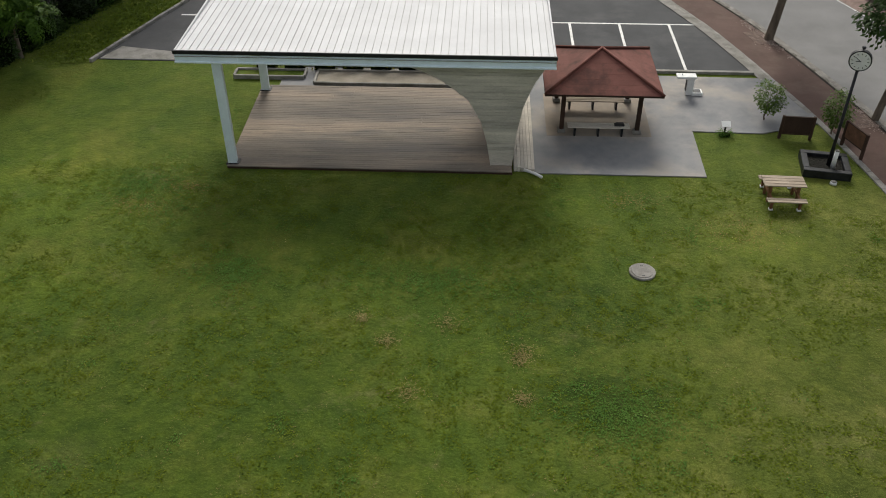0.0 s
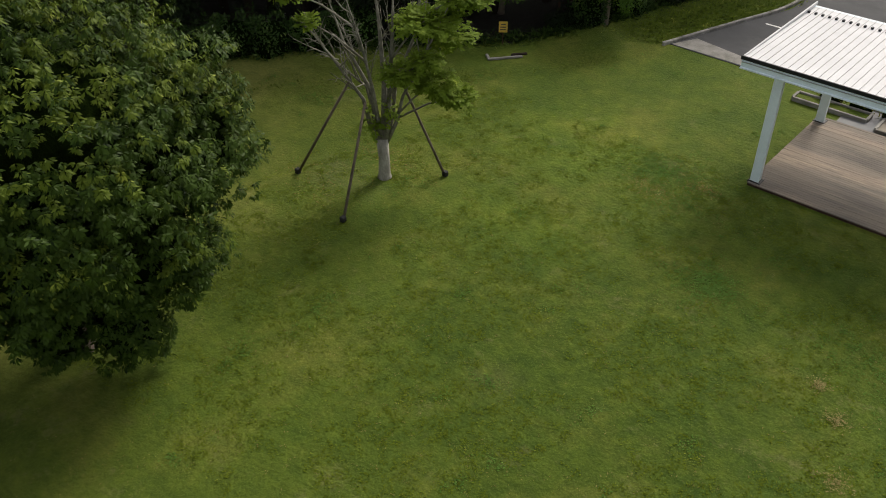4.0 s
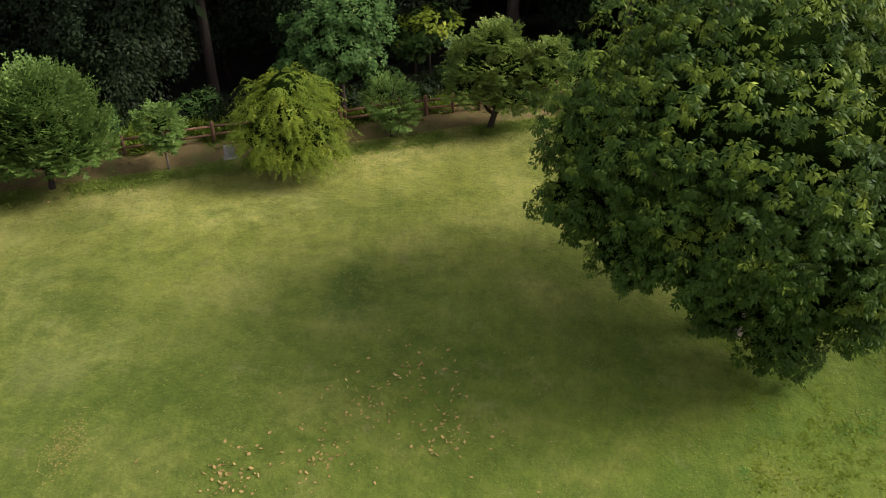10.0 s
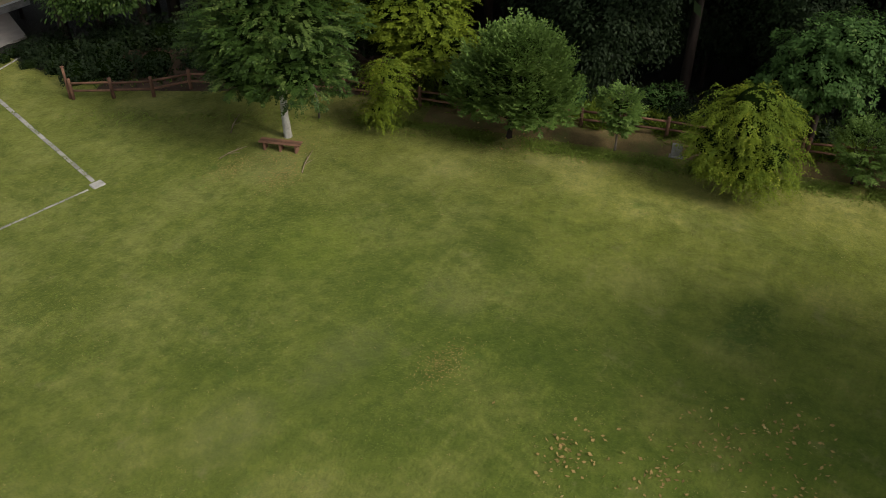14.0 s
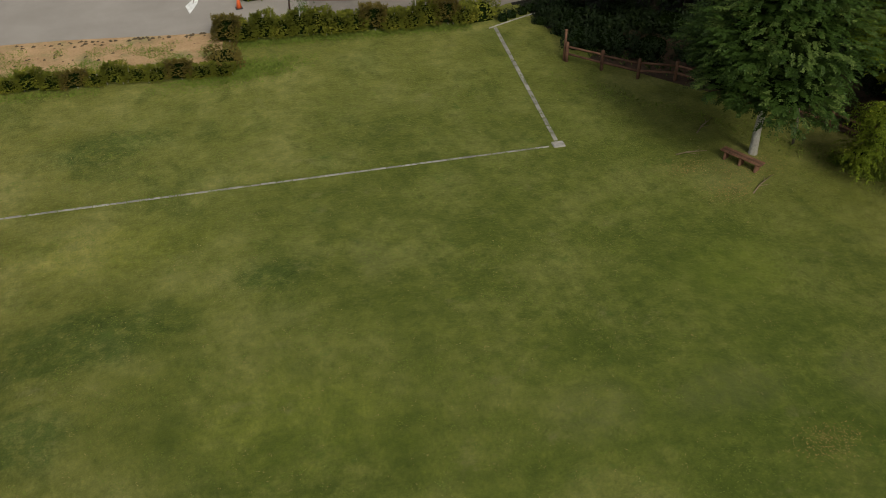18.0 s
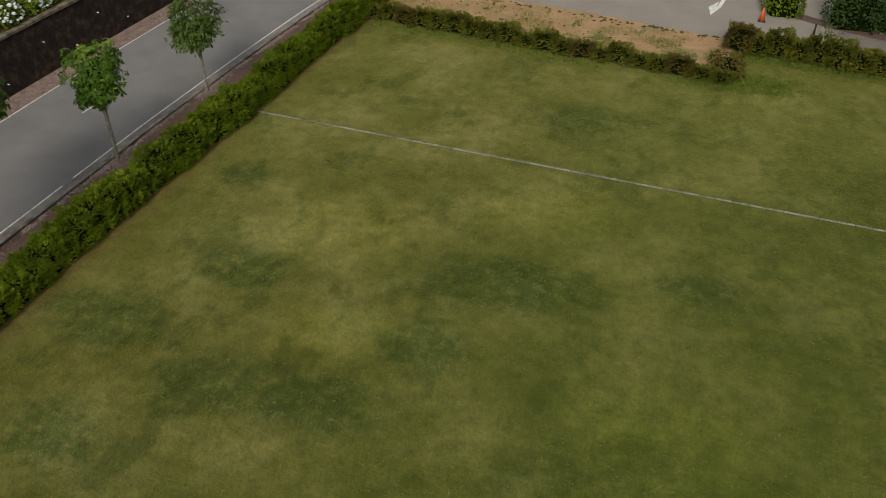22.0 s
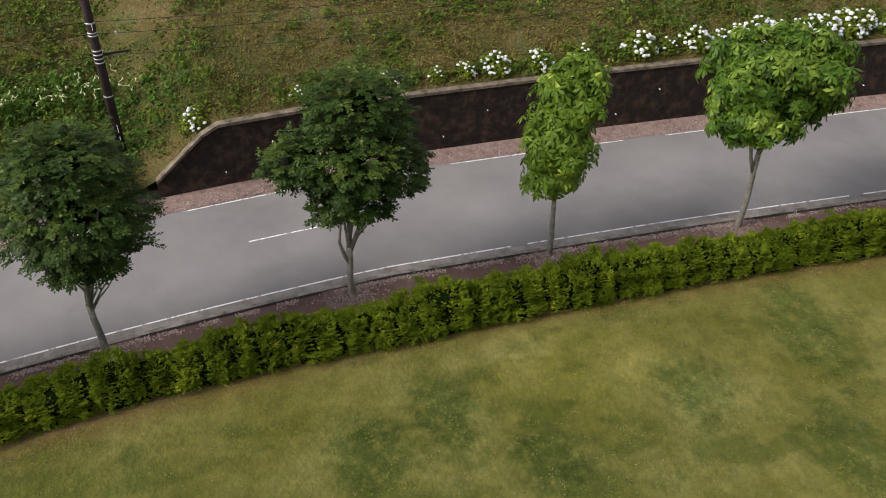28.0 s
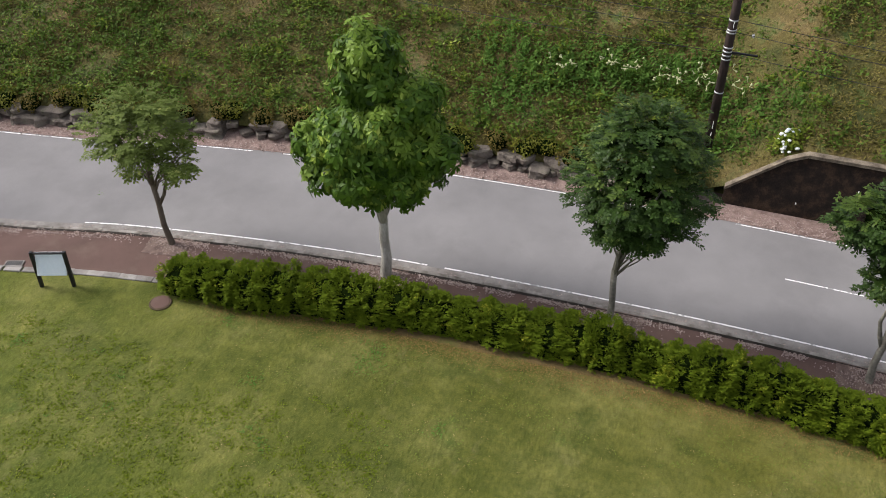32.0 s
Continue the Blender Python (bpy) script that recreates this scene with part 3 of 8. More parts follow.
def strip(name, line, offs, zs, material, kind="structure", label="", category=""):
    """A ribbon along a line: a column of vertices for each offset to its left-hand normal, at the heights zs."""
    n = normals_of(line)
    verts, faces = [], []
    w = len(offs)
    for i, p in enumerate(line):
        for o, z in zip(offs, zs):
            verts.append((*(p + n[i] * o), z))
    for i in range(len(line) - 1):
        for k in range(w - 1):
            faces.append((i * w + k, i * w + k + 1, (i + 1) * w + k + 1, (i + 1) * w + k))
    me = mesh_of(name, verts, faces, material)
    bm = bmesh.new()
    bm.from_mesh(me)
    bmesh.ops.recalc_face_normals(bm, faces=bm.faces[:])
    if sum(f.normal.z for f in bm.faces) < 0:
        bmesh.ops.reverse_faces(bm, faces=bm.faces[:])
    bm.to_mesh(me)
    bm.free()
    return tagged(obj(name, me), label, category, kind=kind)


def plate(name, outline, z0, z1, material):
    """A flat slab with the given outline, top at z1."""
    bm = bmesh.new()
    top = [bm.verts.new((x, y, z1)) for x, y in outline]
    f = bm.faces.new(top)
    if f.normal.z < 0:
        f.normal_flip()
    bm.normal_update()
    r = bmesh.ops.extrude_face_region(bm, geom=[f])
    vs = [v for v in r["geom"] if isinstance(v, bmesh.types.BMVert)]
    bmesh.ops.translate(bm, vec=(0, 0, z0 - z1), verts=vs)
    bmesh.ops.recalc_face_normals(bm, faces=bm.faces[:])
    me = bpy.data.meshes.new(name)
    bm.to_mesh(me)
    bm.free()
    me.materials.append(material)
    return obj(name, me)


RNG = np.random.default_rng(7)


def unit(v):
    return v / np.maximum(np.linalg.norm(v, axis=-1, keepdims=True), 1e-9)


def leaves_mesh(name, at, out, length, width, material, droop=0.35, fold=0.2, rng=RNG, jitter=0.7, size_var=0.35, nrm=None, belly=0.5):
    """Folded diamond leaves at the points, growing along `out` bent down by droop, facing along nrm where it is given."""
    n = len(at)
    d = unit(unit(out) + rng.normal(0, jitter, (n, 3)) + np.array([0, 0, -droop]))
    if nrm is None:
        side = unit(np.cross(d, unit(rng.normal(0, 1, (n, 3)) * np.array([1, 1, 0.35]))))
    else:
        nrm = unit(nrm)
        d = unit(d - nrm * (d * nrm).sum(1, keepdims=True) * 0.8)
        side = unit(np.cross(d, nrm))
    up = np.cross(side, d)
    up *= np.sign(up[:, 2:3] + 1e-9)
    k = 1 + rng.uniform(-size_var, size_var, (n, 1))
    ln, wd = length * k, width * k
    mid = at + d * ln * belly + up * ln * fold * 0.3
    a, b = mid + side * wd / 2 - up * wd * fold, mid - side * wd / 2 - up * wd * fold
    v = np.stack([at, a, at + d * ln, b], 1).reshape(-1, 3)
    me = bpy.data.meshes.new(name)
    me.vertices.add(4 * n)
    me.vertices.foreach_set("co", v.astype(np.float32).ravel())
    me.loops.add(4 * n)
    me.loops.foreach_set("vertex_index", np.arange(4 * n, dtype=np.int32))
    me.polygons.add(n)
    me.polygons.foreach_set("loop_start", np.arange(0, 4 * n, 4, dtype=np.int32))
    me.polygons.foreach_set("loop_total", np.full(n, 4, dtype=np.int32))
    me.materials.append(material)
    me.update(calc_edges=True)
    return me


def clump_points(lobes, spacing, rng, shell=0.45, lumps=0.22, gaps=0.0, bough=0.0, cut=0.42):
    """Twig-end points through the outer shell of ellipsoid lobes, gathered into domed boughs with creases between them; also their outward ways."""
    pts, ways = [], []
    for cx, cy, cz, rx, ry, rz in lobes:
        rad, mid = np.array([rx, ry, rz]), np.array([cx, cy, cz])
        area = 4 * math.pi * ((rx * ry) ** 1.6 / 3 + (rx * rz) ** 1.6 / 3 + (ry * rz) ** 1.6 / 3) ** (1 / 1.6)
        bs = bough or 0.42 * (rx * ry * rz) ** (1 / 3) + 0.25
        nb = max(6, int(area / bs ** 2 * 0.8))
        heads = unit(rng.normal(0, 1, (nb, 3)))
        for _ in range(6):
            d = heads[:, None] - heads[None]
            heads = unit(heads + 0.25 * (d / ((d ** 2).sum(2, keepdims=True) + 0.08)).sum(1) / nb)
        n = int(area / spacing ** 2 * 1.9)
        w = unit(rng.normal(0, 1, (n, 3)))
        k = (w @ heads.T).argmax(1)
        dist = np.linalg.norm((w - heads[k]) * rad, axis=1) / bs
        swell = 1 + lumps * np.clip(rng.normal(0, 0.5, nb), -0.8, 0.5)[k]
        r = swell * (1 - cut * bs / rad.mean() * np.clip(dist, 0, 1.3) ** 2) * (1 - shell * 0.7 * rng.random(n) ** 2)
        keep = np.ones(n, bool) if not gaps else rng.random(nb)[k] > gaps
        pts.append((mid + w * rad * r[:, None])[keep])
        dome = unit((w - heads[k]) * rad / bs * 0.7 + heads[k])
        ways.append(unit(0.5 * w + 0.7 * dome)[keep])
    pts, ways = np.vstack(pts), np.vstack(ways)
    inside = np.zeros(len(pts), int)
    for cx, cy, cz, rx, ry, rz in lobes:
        q = ((pts - np.array([cx, cy, cz])) / np.array([rx, ry, rz]) / 0.55)
        inside += (q ** 2).sum(1) < 1
    keep = (inside == 0) & (pts[:, 2] > 0.25)
    return pts[keep], ways[keep]


def spray(pts, ways, per, spread, rng, droop=0.35, lift=0.85):
    """Flat sprays of leaves, one at each twig end, sloping outwards: seats, ways and facings."""
    n = len(pts)
    face = unit(ways * (0.5 + 0.25 * droop) + np.array([0, 0, lift]) + rng.normal(0, 0.3, (n, 3)))
    u = unit(np.cross(face, rng.normal(0, 1, (n, 3))))
    v = np.cross(face, u)
    r = spread * 1.6 * np.sqrt(rng.random((n, per, 1)))
    a = rng.uniform(0, 2 * np.pi, (n, per, 1))
    rad = u[:, None] * np.cos(a) + v[:, None] * np.sin(a)
    off = rad * r + face[:, None] * rng.normal(0, 0.22 * spread, (n, per, 1))
    off[..., 2] -= (droop * 0.3 * r ** 2 / spread)[..., 0]
    at = (pts[:, None] + off).reshape(-1, 3)
    out = (rad * 0.8 + ways[:, None] * 0.8).reshape(-1, 3)
    nrm = (np.repeat(face[:, None], per, 1) + rng.normal(0, 0.2, (n, per, 3)) + rad * (0.25 + 0.4 * droop)).reshape(-1, 3)
    return at, out, nrm


def fans(pts, ways, per, spread, rng, fingers=7):
    """Palm-shaped leaves: drooping umbrellas of leaflets on stalks round twig ends."""
    n = len(pts)
    axis = unit(ways * 0.75 + np.array([0, 0, 0.75]) + rng.normal(0, 0.2, (n, 3)))
    u = unit(np.cross(axis, rng.normal(0, 1, (n, 3))))
    v = np.cross(axis, u)
    a = (np.arange(per) / per * 2 * np.pi)[None, :, None] + rng.uniform(0, 6.3, (n, 1, 1)) + rng.normal(0, 0.25, (n, per, 1))
    rad = u[:, None] * np.cos(a) + v[:, None] * np.sin(a)
    at = (pts[:, None] + rad * spread * rng.uniform(0.7, 1.2, (n, per, 1)) + axis[:, None] * rng.uniform(-0.1, 0.12, (n, per, 1))).reshape(-1, 3)
    nrm = unit((axis[:, None] + rad * 0.45).reshape(-1, 3) + rng.normal(0, 0.12, (n * per, 3)))
    first = unit(rad.reshape(-1, 3) - nrm * (rad.reshape(-1, 3) * nrm).sum(1, keepdims=True))
    side = np.cross(nrm, first)
    a = (np.linspace(-0.40, 0.40, fingers) * 2 * np.pi)[None, :, None] + rng.normal(0, 0.06, (n * per, fingers, 1))
    d = first[:, None] * np.cos(a) + side[:, None] * np.sin(a)
    d = unit(d - nrm[:, None] * 0.75 + np.array([0, 0, -0.5]))
    f = nrm[:, None] + d * 0.35
    return np.repeat(at, fingers, 0), d.reshape(-1, 3), f.reshape(-1, 3)


def rosettes(pts, ways, per, rng, open_=1.15, droop=0.45, lift=0.55, stalk=0.14):
    """Whorls of long leaves round twig ends, hanging outwards, their upper sides all turned along the twig."""
    n = len(pts)
    axis = unit(ways * 0.8 + np.array([0, 0, lift]) + rng.normal(0, 0.22, (n, 3)))
    u = unit(np.cross(axis, rng.normal(0, 1, (n, 3))))
    v = np.cross(axis, u)
    a = (np.arange(per) * 2.4)[None, :, None] + rng.uniform(0, 6.3, (n, 1, 1))
    rad = u[:, None] * np.cos(a) + v[:, None] * np.sin(a)
    th = open_ * rng.uniform(0.55, 1.25, (n, per, 1))
    d = unit(axis[:, None] * np.cos(th) + rad * np.sin(th) + np.array([0, 0, -droop]))
    at = pts[:, None] - axis[:, None] * stalk * rng.random((n, per, 1)) + rad * 0.03
    f = axis[:, None] * 1.0 - d * (axis[:, None] * d).sum(2, keepdims=True) + rad * 0.2 + rng.normal(0, 0.12, (n, per, 3))
    return at.reshape(-1, 3), d.reshape(-1, 3), f.reshape(-1, 3)


def shoots(pts, ways, per, length, rng, droop=0.8, rise=0.3, flat=0.0):
    """Leaves in two rows along a shoot from each twig end; the shoot bends down by droop, or stands up where droop is below 0."""
    n = len(pts)
    d0 = unit(ways * np.array([1, 1, 1 - flat]) + np.array([0, 0, rise]) + rng.normal(0, 0.22, (n, 3)))
    ln = length * rng.uniform(0.6, 1.2, (n, 1, 1))
    t = ((np.arange(per) + 0.5) / per)[None, :, None] * np.ones((n, 1, 1))
    way = unit(d0[:, None] + np.array([0, 0, -1.0]) * droop * t * 1.6)
    at = pts[:, None] + d0[:, None] * ln * (t - 0.45) + np.array([0, 0, -1.0]) * droop * ln * (t ** 2) * 0.8
    side = unit(np.cross(way, np.array([0, 0, 1.0])) + rng.normal(0, 0.15, (n, per, 3)))
    side = side * np.where(np.arange(per) % 2, 1.0, -1.0)[None, :, None]
    up = np.cross(side, way)
    up *= np.sign(up[..., 2:3] + 1e-9)
    out = unit(way * 0.7 + side * 0.8 + rng.normal(0, 0.18, (n, per, 3)))
    f = up + ways[:, None] * 0.35 + rng.normal(0, 0.16, (n, per, 3))
    return at.reshape(-1, 3), out.reshape(-1, 3), f.reshape(-1, 3)


def cords(pts, ways, per, length, rng, droop=0.8, rise=0.4):
    """Narrow hanging cords of short leaves that arch out from each twig end and fall."""
    n = len(pts)
    side = ways * np.array([1, 1, 0.2]) + rng.normal(0, 0.3, (n, 3))
    d0 = unit(side + np.array([0, 0, rise]))
    ln = length * rng.uniform(0.6, 1.25, (n, 1, 1))
    t = ((np.arange(per) + 0.5) / per)[None, :, None] * np.ones((n, 1, 1))
    at = pts[:, None] + d0[:, None] * ln * (t - 0.4) + np.array([0, 0, -1.0]) * droop * ln * t ** 2
    way = unit(d0[:, None] + np.array([0, 0, -2.0]) * droop * t)
    u = unit(np.cross(way, rng.normal(0, 1, (n, 1, 3))))
    v = np.cross(way, u)
    a = (np.arange(per) * 2.4)[None, :, None]
    rad = u * np.cos(a) + v * np.sin(a)
    out = unit(way * 0.6 + rad)
    f = rad * 0.4 + np.array([0, 0, 1.0]) + ways[:, None] * 0.6 + rng.normal(0, 0.2, (n, per, 3))
    return at.reshape(-1, 3), out.reshape(-1, 3), f.reshape(-1, 3)


def tiers(pts, step, hold=0.75):
    """Draws twig ends towards wavy storeys, as on trees with level branches."""
    wave = np.array([noise.noise(Vector((p[0] * 0.8, p[1] * 0.8, 5.0))) for p in pts]) * step * 1.2
    level = np.round((pts[:, 2] - wave) / step) * step + wave
    out = pts.copy()
    out[:, 2] = pts[:, 2] * (1 - hold) + level * hold
    return out


def limb(root, a, b, q, r, bark):
    v, f = tube_data([a, a.lerp(b, 0.5) + Vector((0, 0, 0.08)), b, b.lerp(q, 0.6), q], [r, r * 0.8, r * 0.6, r * 0.35, r * 0.12], 6)
    return obj("limb", mesh_of("limb", v, f, bark, True), root)


def tree(name, at, lobes, leaf, label, category="tree", trunk=(0.16, 2.0), bark=None, spacing=0.55, per=26, spread=0.26,
         size=(0.2, 0.09), droop=0.35, seed=1, lean=(0, 0), limbs=10, gaps=0.0, lumps=0.22, group="", shell=0.5, bough=0.0, core=0.0, cut=0.42, lift=0.85, fingers=7, limb_bark=None, style="spray", shoot=0.5, storey=0.0, belly=0.5, fork_lean=0.0, tip=None):
    """A tree: tapered trunk with limbs to its crown, and a crown of single leaves. Lobes are given from the trunk's foot."""
    rng = np.random.default_rng(seed)
    th = empty(name, (at[0], at[1], at[2] if len(at) > 2 else 0))
    pts, ways = clump_points(lobes, spacing, rng, gaps=gaps, lumps=lumps, shell=shell, bough=bough, cut=cut)
    r0, fork = trunk
    top = Vector((lean[0], lean[1], fork))
    bark = bark or M_BARK
    path = [Vector((0, 0, -0.15)), Vector((0, 0, 0.08)), top * 0.35 + Vector((rng.normal(0, .04), rng.normal(0, .04), 0)), top * 0.7, top]
    obj("trunk", mesh_of("trunk", *tube_data(path, [r0 * 1.5, r0 * 1.15, r0, r0 * 0.93, r0 * 0.88], 10), bark, True), th)
    mean = Vector(pts.mean(0))
    zmax = pts[:, 2].max()
    for j, i in enumerate(rng.choice(len(pts), min(limbs, len(pts)), replace=False)):
        q = Vector(pts[i])
        a = top * (0.8 + 0.2 * rng.random())
        b = a.lerp(Vector((mean.x * .6 + q.x * .4, mean.y * .6 + q.y * .4, a.z + (q.z - a.z) * 0.5)), 0.75)
        limb(th, a, b, q, r0 * (0.55 if j < 4 else 0.32), limb_bark or bark)
    lead = Vector((mean.x, mean.y, fork + (zmax - fork) * 0.75))
    limb(th, top * 0.97, top.lerp(lead, 0.5), lead, r0 * 0.85, limb_bark or bark)
    if fork_lean:
        low = top * 0.66
        high = Vector((top.x, top.y + fork_lean, fork * 1.12))
        v, f = tube_data([low, low.lerp(high, 0.45) + Vector((0, fork_lean * 0.12, 0)), high, high.lerp(lead, 0.5)], [r0 * 0.72, r0 * 0.62, r0 * 0.5, r0 * 0.2], 8)
        obj("limb", mesh_of("limb", v, f, bark, True), th)
    # solid dark cores put the crown's inner shade behind the leaf gaps
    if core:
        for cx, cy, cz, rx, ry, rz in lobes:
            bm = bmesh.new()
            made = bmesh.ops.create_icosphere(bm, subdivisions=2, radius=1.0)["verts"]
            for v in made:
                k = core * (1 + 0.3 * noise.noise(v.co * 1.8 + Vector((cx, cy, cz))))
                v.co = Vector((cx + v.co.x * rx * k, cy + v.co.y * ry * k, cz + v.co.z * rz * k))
            part("shade_core", bm, L_CORE, th, smooth=True)
    if storey:
        pts = tiers(pts, storey)
    # upward tips get lighter leaves: top light put in colour, yellow on weeping trees
    bright_tips = np.zeros(len(pts), bool)
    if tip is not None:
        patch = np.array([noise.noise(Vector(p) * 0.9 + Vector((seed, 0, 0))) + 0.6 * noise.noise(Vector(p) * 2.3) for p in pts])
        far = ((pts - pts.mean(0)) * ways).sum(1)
        bright_tips = (ways[:, 2] > 0.1) & (patch > 0.04) & (far > np.percentile(far, 35))
    for nm, leaf_m, pick in (("crown", leaf, ~bright_tips), ("young_leaves", tip, bright_tips)):
        if not pick.any():
            continue
        p, w = pts[pick], ways[pick]
        if style == "palm":
            s, o, f = fans(p, w, per, spread, rng, fingers)
        elif style == "whorl":
            s, o, f = rosettes(p, w, per, rng, droop=droop, lift=lift)
        elif style == "shoot":
            s, o, f = shoots(p, w, per, shoot, rng, droop, lift)
        elif style == "cord":
            s, o, f = cords(p, w, per, shoot, rng, droop, lift)
        elif style == "level":
            s, o, f = shoots(p, w, per, shoot, rng, 0.22, 0.12, 0.75)
        else:
            s, o, f = spray(p, w, per, spread, rng, droop, lift)
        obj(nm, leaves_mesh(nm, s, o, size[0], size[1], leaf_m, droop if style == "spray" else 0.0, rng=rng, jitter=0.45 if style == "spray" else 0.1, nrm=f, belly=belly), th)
    return tagged(th, label, category, group)

# ---------------------------------------------------------------- lines of the plan
KERB = spline(((5, 62), (8.4, 55), (11, 50), (12.5, 46.4), (13.8, 43.2), (14.85, 39.96), (15.9, 36.3), (16.75, 33), (18.5, 24.2), (19.85, 19.3), (21.22, 11.5), (21.95, 2.4), (22.12, -5), (21.9, -8.5), (21.1, -16.5), (20, -25), (19.15, -31), (17.2, -42), (14.8, -52), (11.3, -64)), 0.6)
EDGE = spline(((-15, -62), (-16.5, -52), (-17.8, -44), (-18.9, -35.5), (-21.6, -31), (-25.9, -24.7), (-29.6, -15), (-33.2, -5), (-35.7, 2.7),
               (-36.3, 9), (-34.5, 17), (-32, 23), (-24.8, 31), (-22.8, 33.2), (-21, 37.5), (-19.7, 41.4), (-18.4, 44.8), (-17, 49), (-15.8, 54), (-14, 64)), 0.8)
KN, EN = normals_of(KERB), normals_of(EDGE)


def along(line, nrm, y0, y1):
    """Samples of a line whose y lies between y0 and y1."""
    k = (line[:, 1] >= min(y0, y1)) & (line[:, 1] <= max(y0, y1))
    return line[k], nrm[k]


def kerb_point(y, off=0.0):
    i = int(np.argmin(np.abs(KERB[:, 1] - y)))
    return KERB[i] + KN[i] * off


def offset_from(line, nrm, pts):
    d = pts[:, None] - line[None]
    i = (d ** 2).sum(2).argmin(1)
    return ((pts - line[i]) * nrm[i]).sum(1)


# lusher, paler and worn places of the lawn, and broad darker ones: x, y, half-width, half-depth
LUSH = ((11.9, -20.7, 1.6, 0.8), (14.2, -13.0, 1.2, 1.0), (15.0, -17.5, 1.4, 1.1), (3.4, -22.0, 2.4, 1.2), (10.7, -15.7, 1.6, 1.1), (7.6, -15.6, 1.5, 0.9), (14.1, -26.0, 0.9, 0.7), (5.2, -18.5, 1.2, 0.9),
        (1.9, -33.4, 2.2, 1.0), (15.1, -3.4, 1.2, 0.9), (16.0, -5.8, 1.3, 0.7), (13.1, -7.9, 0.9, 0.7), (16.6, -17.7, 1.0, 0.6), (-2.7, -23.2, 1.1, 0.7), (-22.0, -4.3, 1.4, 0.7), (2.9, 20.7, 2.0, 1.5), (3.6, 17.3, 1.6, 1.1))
PALE = ((-14.4, 21.1, 2.2, 1.2), (9.8, 24.5, 1.8, 1.0), (-16.2, 27.4, 2.6, 2.4), (3.2, 26.9, 0.9, 0.5), (-27.5, -2.5, 4.5, 6.5), (-17.1, -18.1, 1.8, 1.3), (9.3, -23.6, 2.6, 1.6), (2.5, -26.5, 2.6, 1.2),
        (8.0, -18.6, 1.8, 1.1), (-2.0, -16.5, 2.2, 1.6), (-24.5, -10.5, 3.0, 2.5), (15.8, -10.0, 1.6, 2.2))
# DEEP: broad areas where the turf colour is multiplied darker
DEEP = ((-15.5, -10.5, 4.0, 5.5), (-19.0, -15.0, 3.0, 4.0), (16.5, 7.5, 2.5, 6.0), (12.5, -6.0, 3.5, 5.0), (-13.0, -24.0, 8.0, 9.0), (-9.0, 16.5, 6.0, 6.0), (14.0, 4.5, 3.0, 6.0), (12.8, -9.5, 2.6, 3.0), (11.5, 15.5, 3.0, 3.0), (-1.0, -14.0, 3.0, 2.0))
WORN = ((-13.7, -13.6, 1.5, 0.8), (-9.8, -14.2, 1.1, 0.8), (-5.9, -22.9, 0.6, 1.0), (-17.6, -12.7, 0.8, 1.0), (14.5, 17.7, 0.7, 0.5), (12.8, 15.7, 0.7, 0.5), (-21.8, 19.2, 1.5, 0.9), (-12.3, 28.2, 0.7, 0.5), (-20.0, -23.0, 1.1, 0.9), (-10.6, 14.5, 0.8, 0.6))


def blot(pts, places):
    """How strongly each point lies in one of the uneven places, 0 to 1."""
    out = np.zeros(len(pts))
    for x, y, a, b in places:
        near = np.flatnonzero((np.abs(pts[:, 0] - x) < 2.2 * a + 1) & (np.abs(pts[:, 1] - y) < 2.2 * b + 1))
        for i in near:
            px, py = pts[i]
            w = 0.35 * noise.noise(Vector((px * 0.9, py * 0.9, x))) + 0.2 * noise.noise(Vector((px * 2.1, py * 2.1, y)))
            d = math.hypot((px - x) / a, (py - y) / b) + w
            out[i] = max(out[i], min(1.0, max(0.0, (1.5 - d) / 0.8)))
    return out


# ---------------------------------------------------------------- ground: one sheet, mown lawn inside, forest floor beyond the fence
def build_ground():
    xs = np.r_[-900, -500, -250, -140, -90, np.arange(-62, -38.01, 1.0), np.arange(-38, 22.01, 0.4), 40, 90, 200, 500, 900]
    ys = np.r_[-900, -500, -250, -140, -90, np.arange(-66, -38.01, 1.0), np.arange(-38, 32.01, 0.4), np.arange(33, 64.01, 1.0), 90, 140, 250, 500, 900]
    gx, gy = np.meshgrid(xs, ys)
    pts = np.stack([gx.ravel(), gy.ravel()], 1)
    ko = np.concatenate([offset_from(KERB, KN, c) for c in np.array_split(pts, 40)])
    eo = np.concatenate([offset_from(EDGE, EN, c) for c in np.array_split(pts, 40)])
    z = np.zeros(len(pts))
    z[ko > -1.1] = -0.35
    dip = (np.abs(pts[:, 0]) < 62) & (eo > 2.4)
    z[dip] -= np.minimum((eo[dip] - 2.4) * 0.28, 6.0)
    nx, ny = len(xs), len(ys)
    idx = np.arange(nx * ny).reshape(ny, nx)
    faces = np.stack([idx[:-1, :-1], idx[:-1, 1:], idx[1:, 1:], idx[1:, :-1]], -1).reshape(-1, 4)
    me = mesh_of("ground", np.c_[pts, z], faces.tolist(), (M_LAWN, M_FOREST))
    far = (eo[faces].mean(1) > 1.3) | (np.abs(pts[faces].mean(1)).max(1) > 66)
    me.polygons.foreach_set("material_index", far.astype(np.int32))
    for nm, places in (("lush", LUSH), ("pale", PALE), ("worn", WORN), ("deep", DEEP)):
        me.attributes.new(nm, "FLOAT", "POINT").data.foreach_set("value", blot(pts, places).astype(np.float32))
    return tagged(obj("ground", me), "mown park lawn with straw patches and clover, forest floor behind the fence", "lawn", kind="structure")


build_ground()

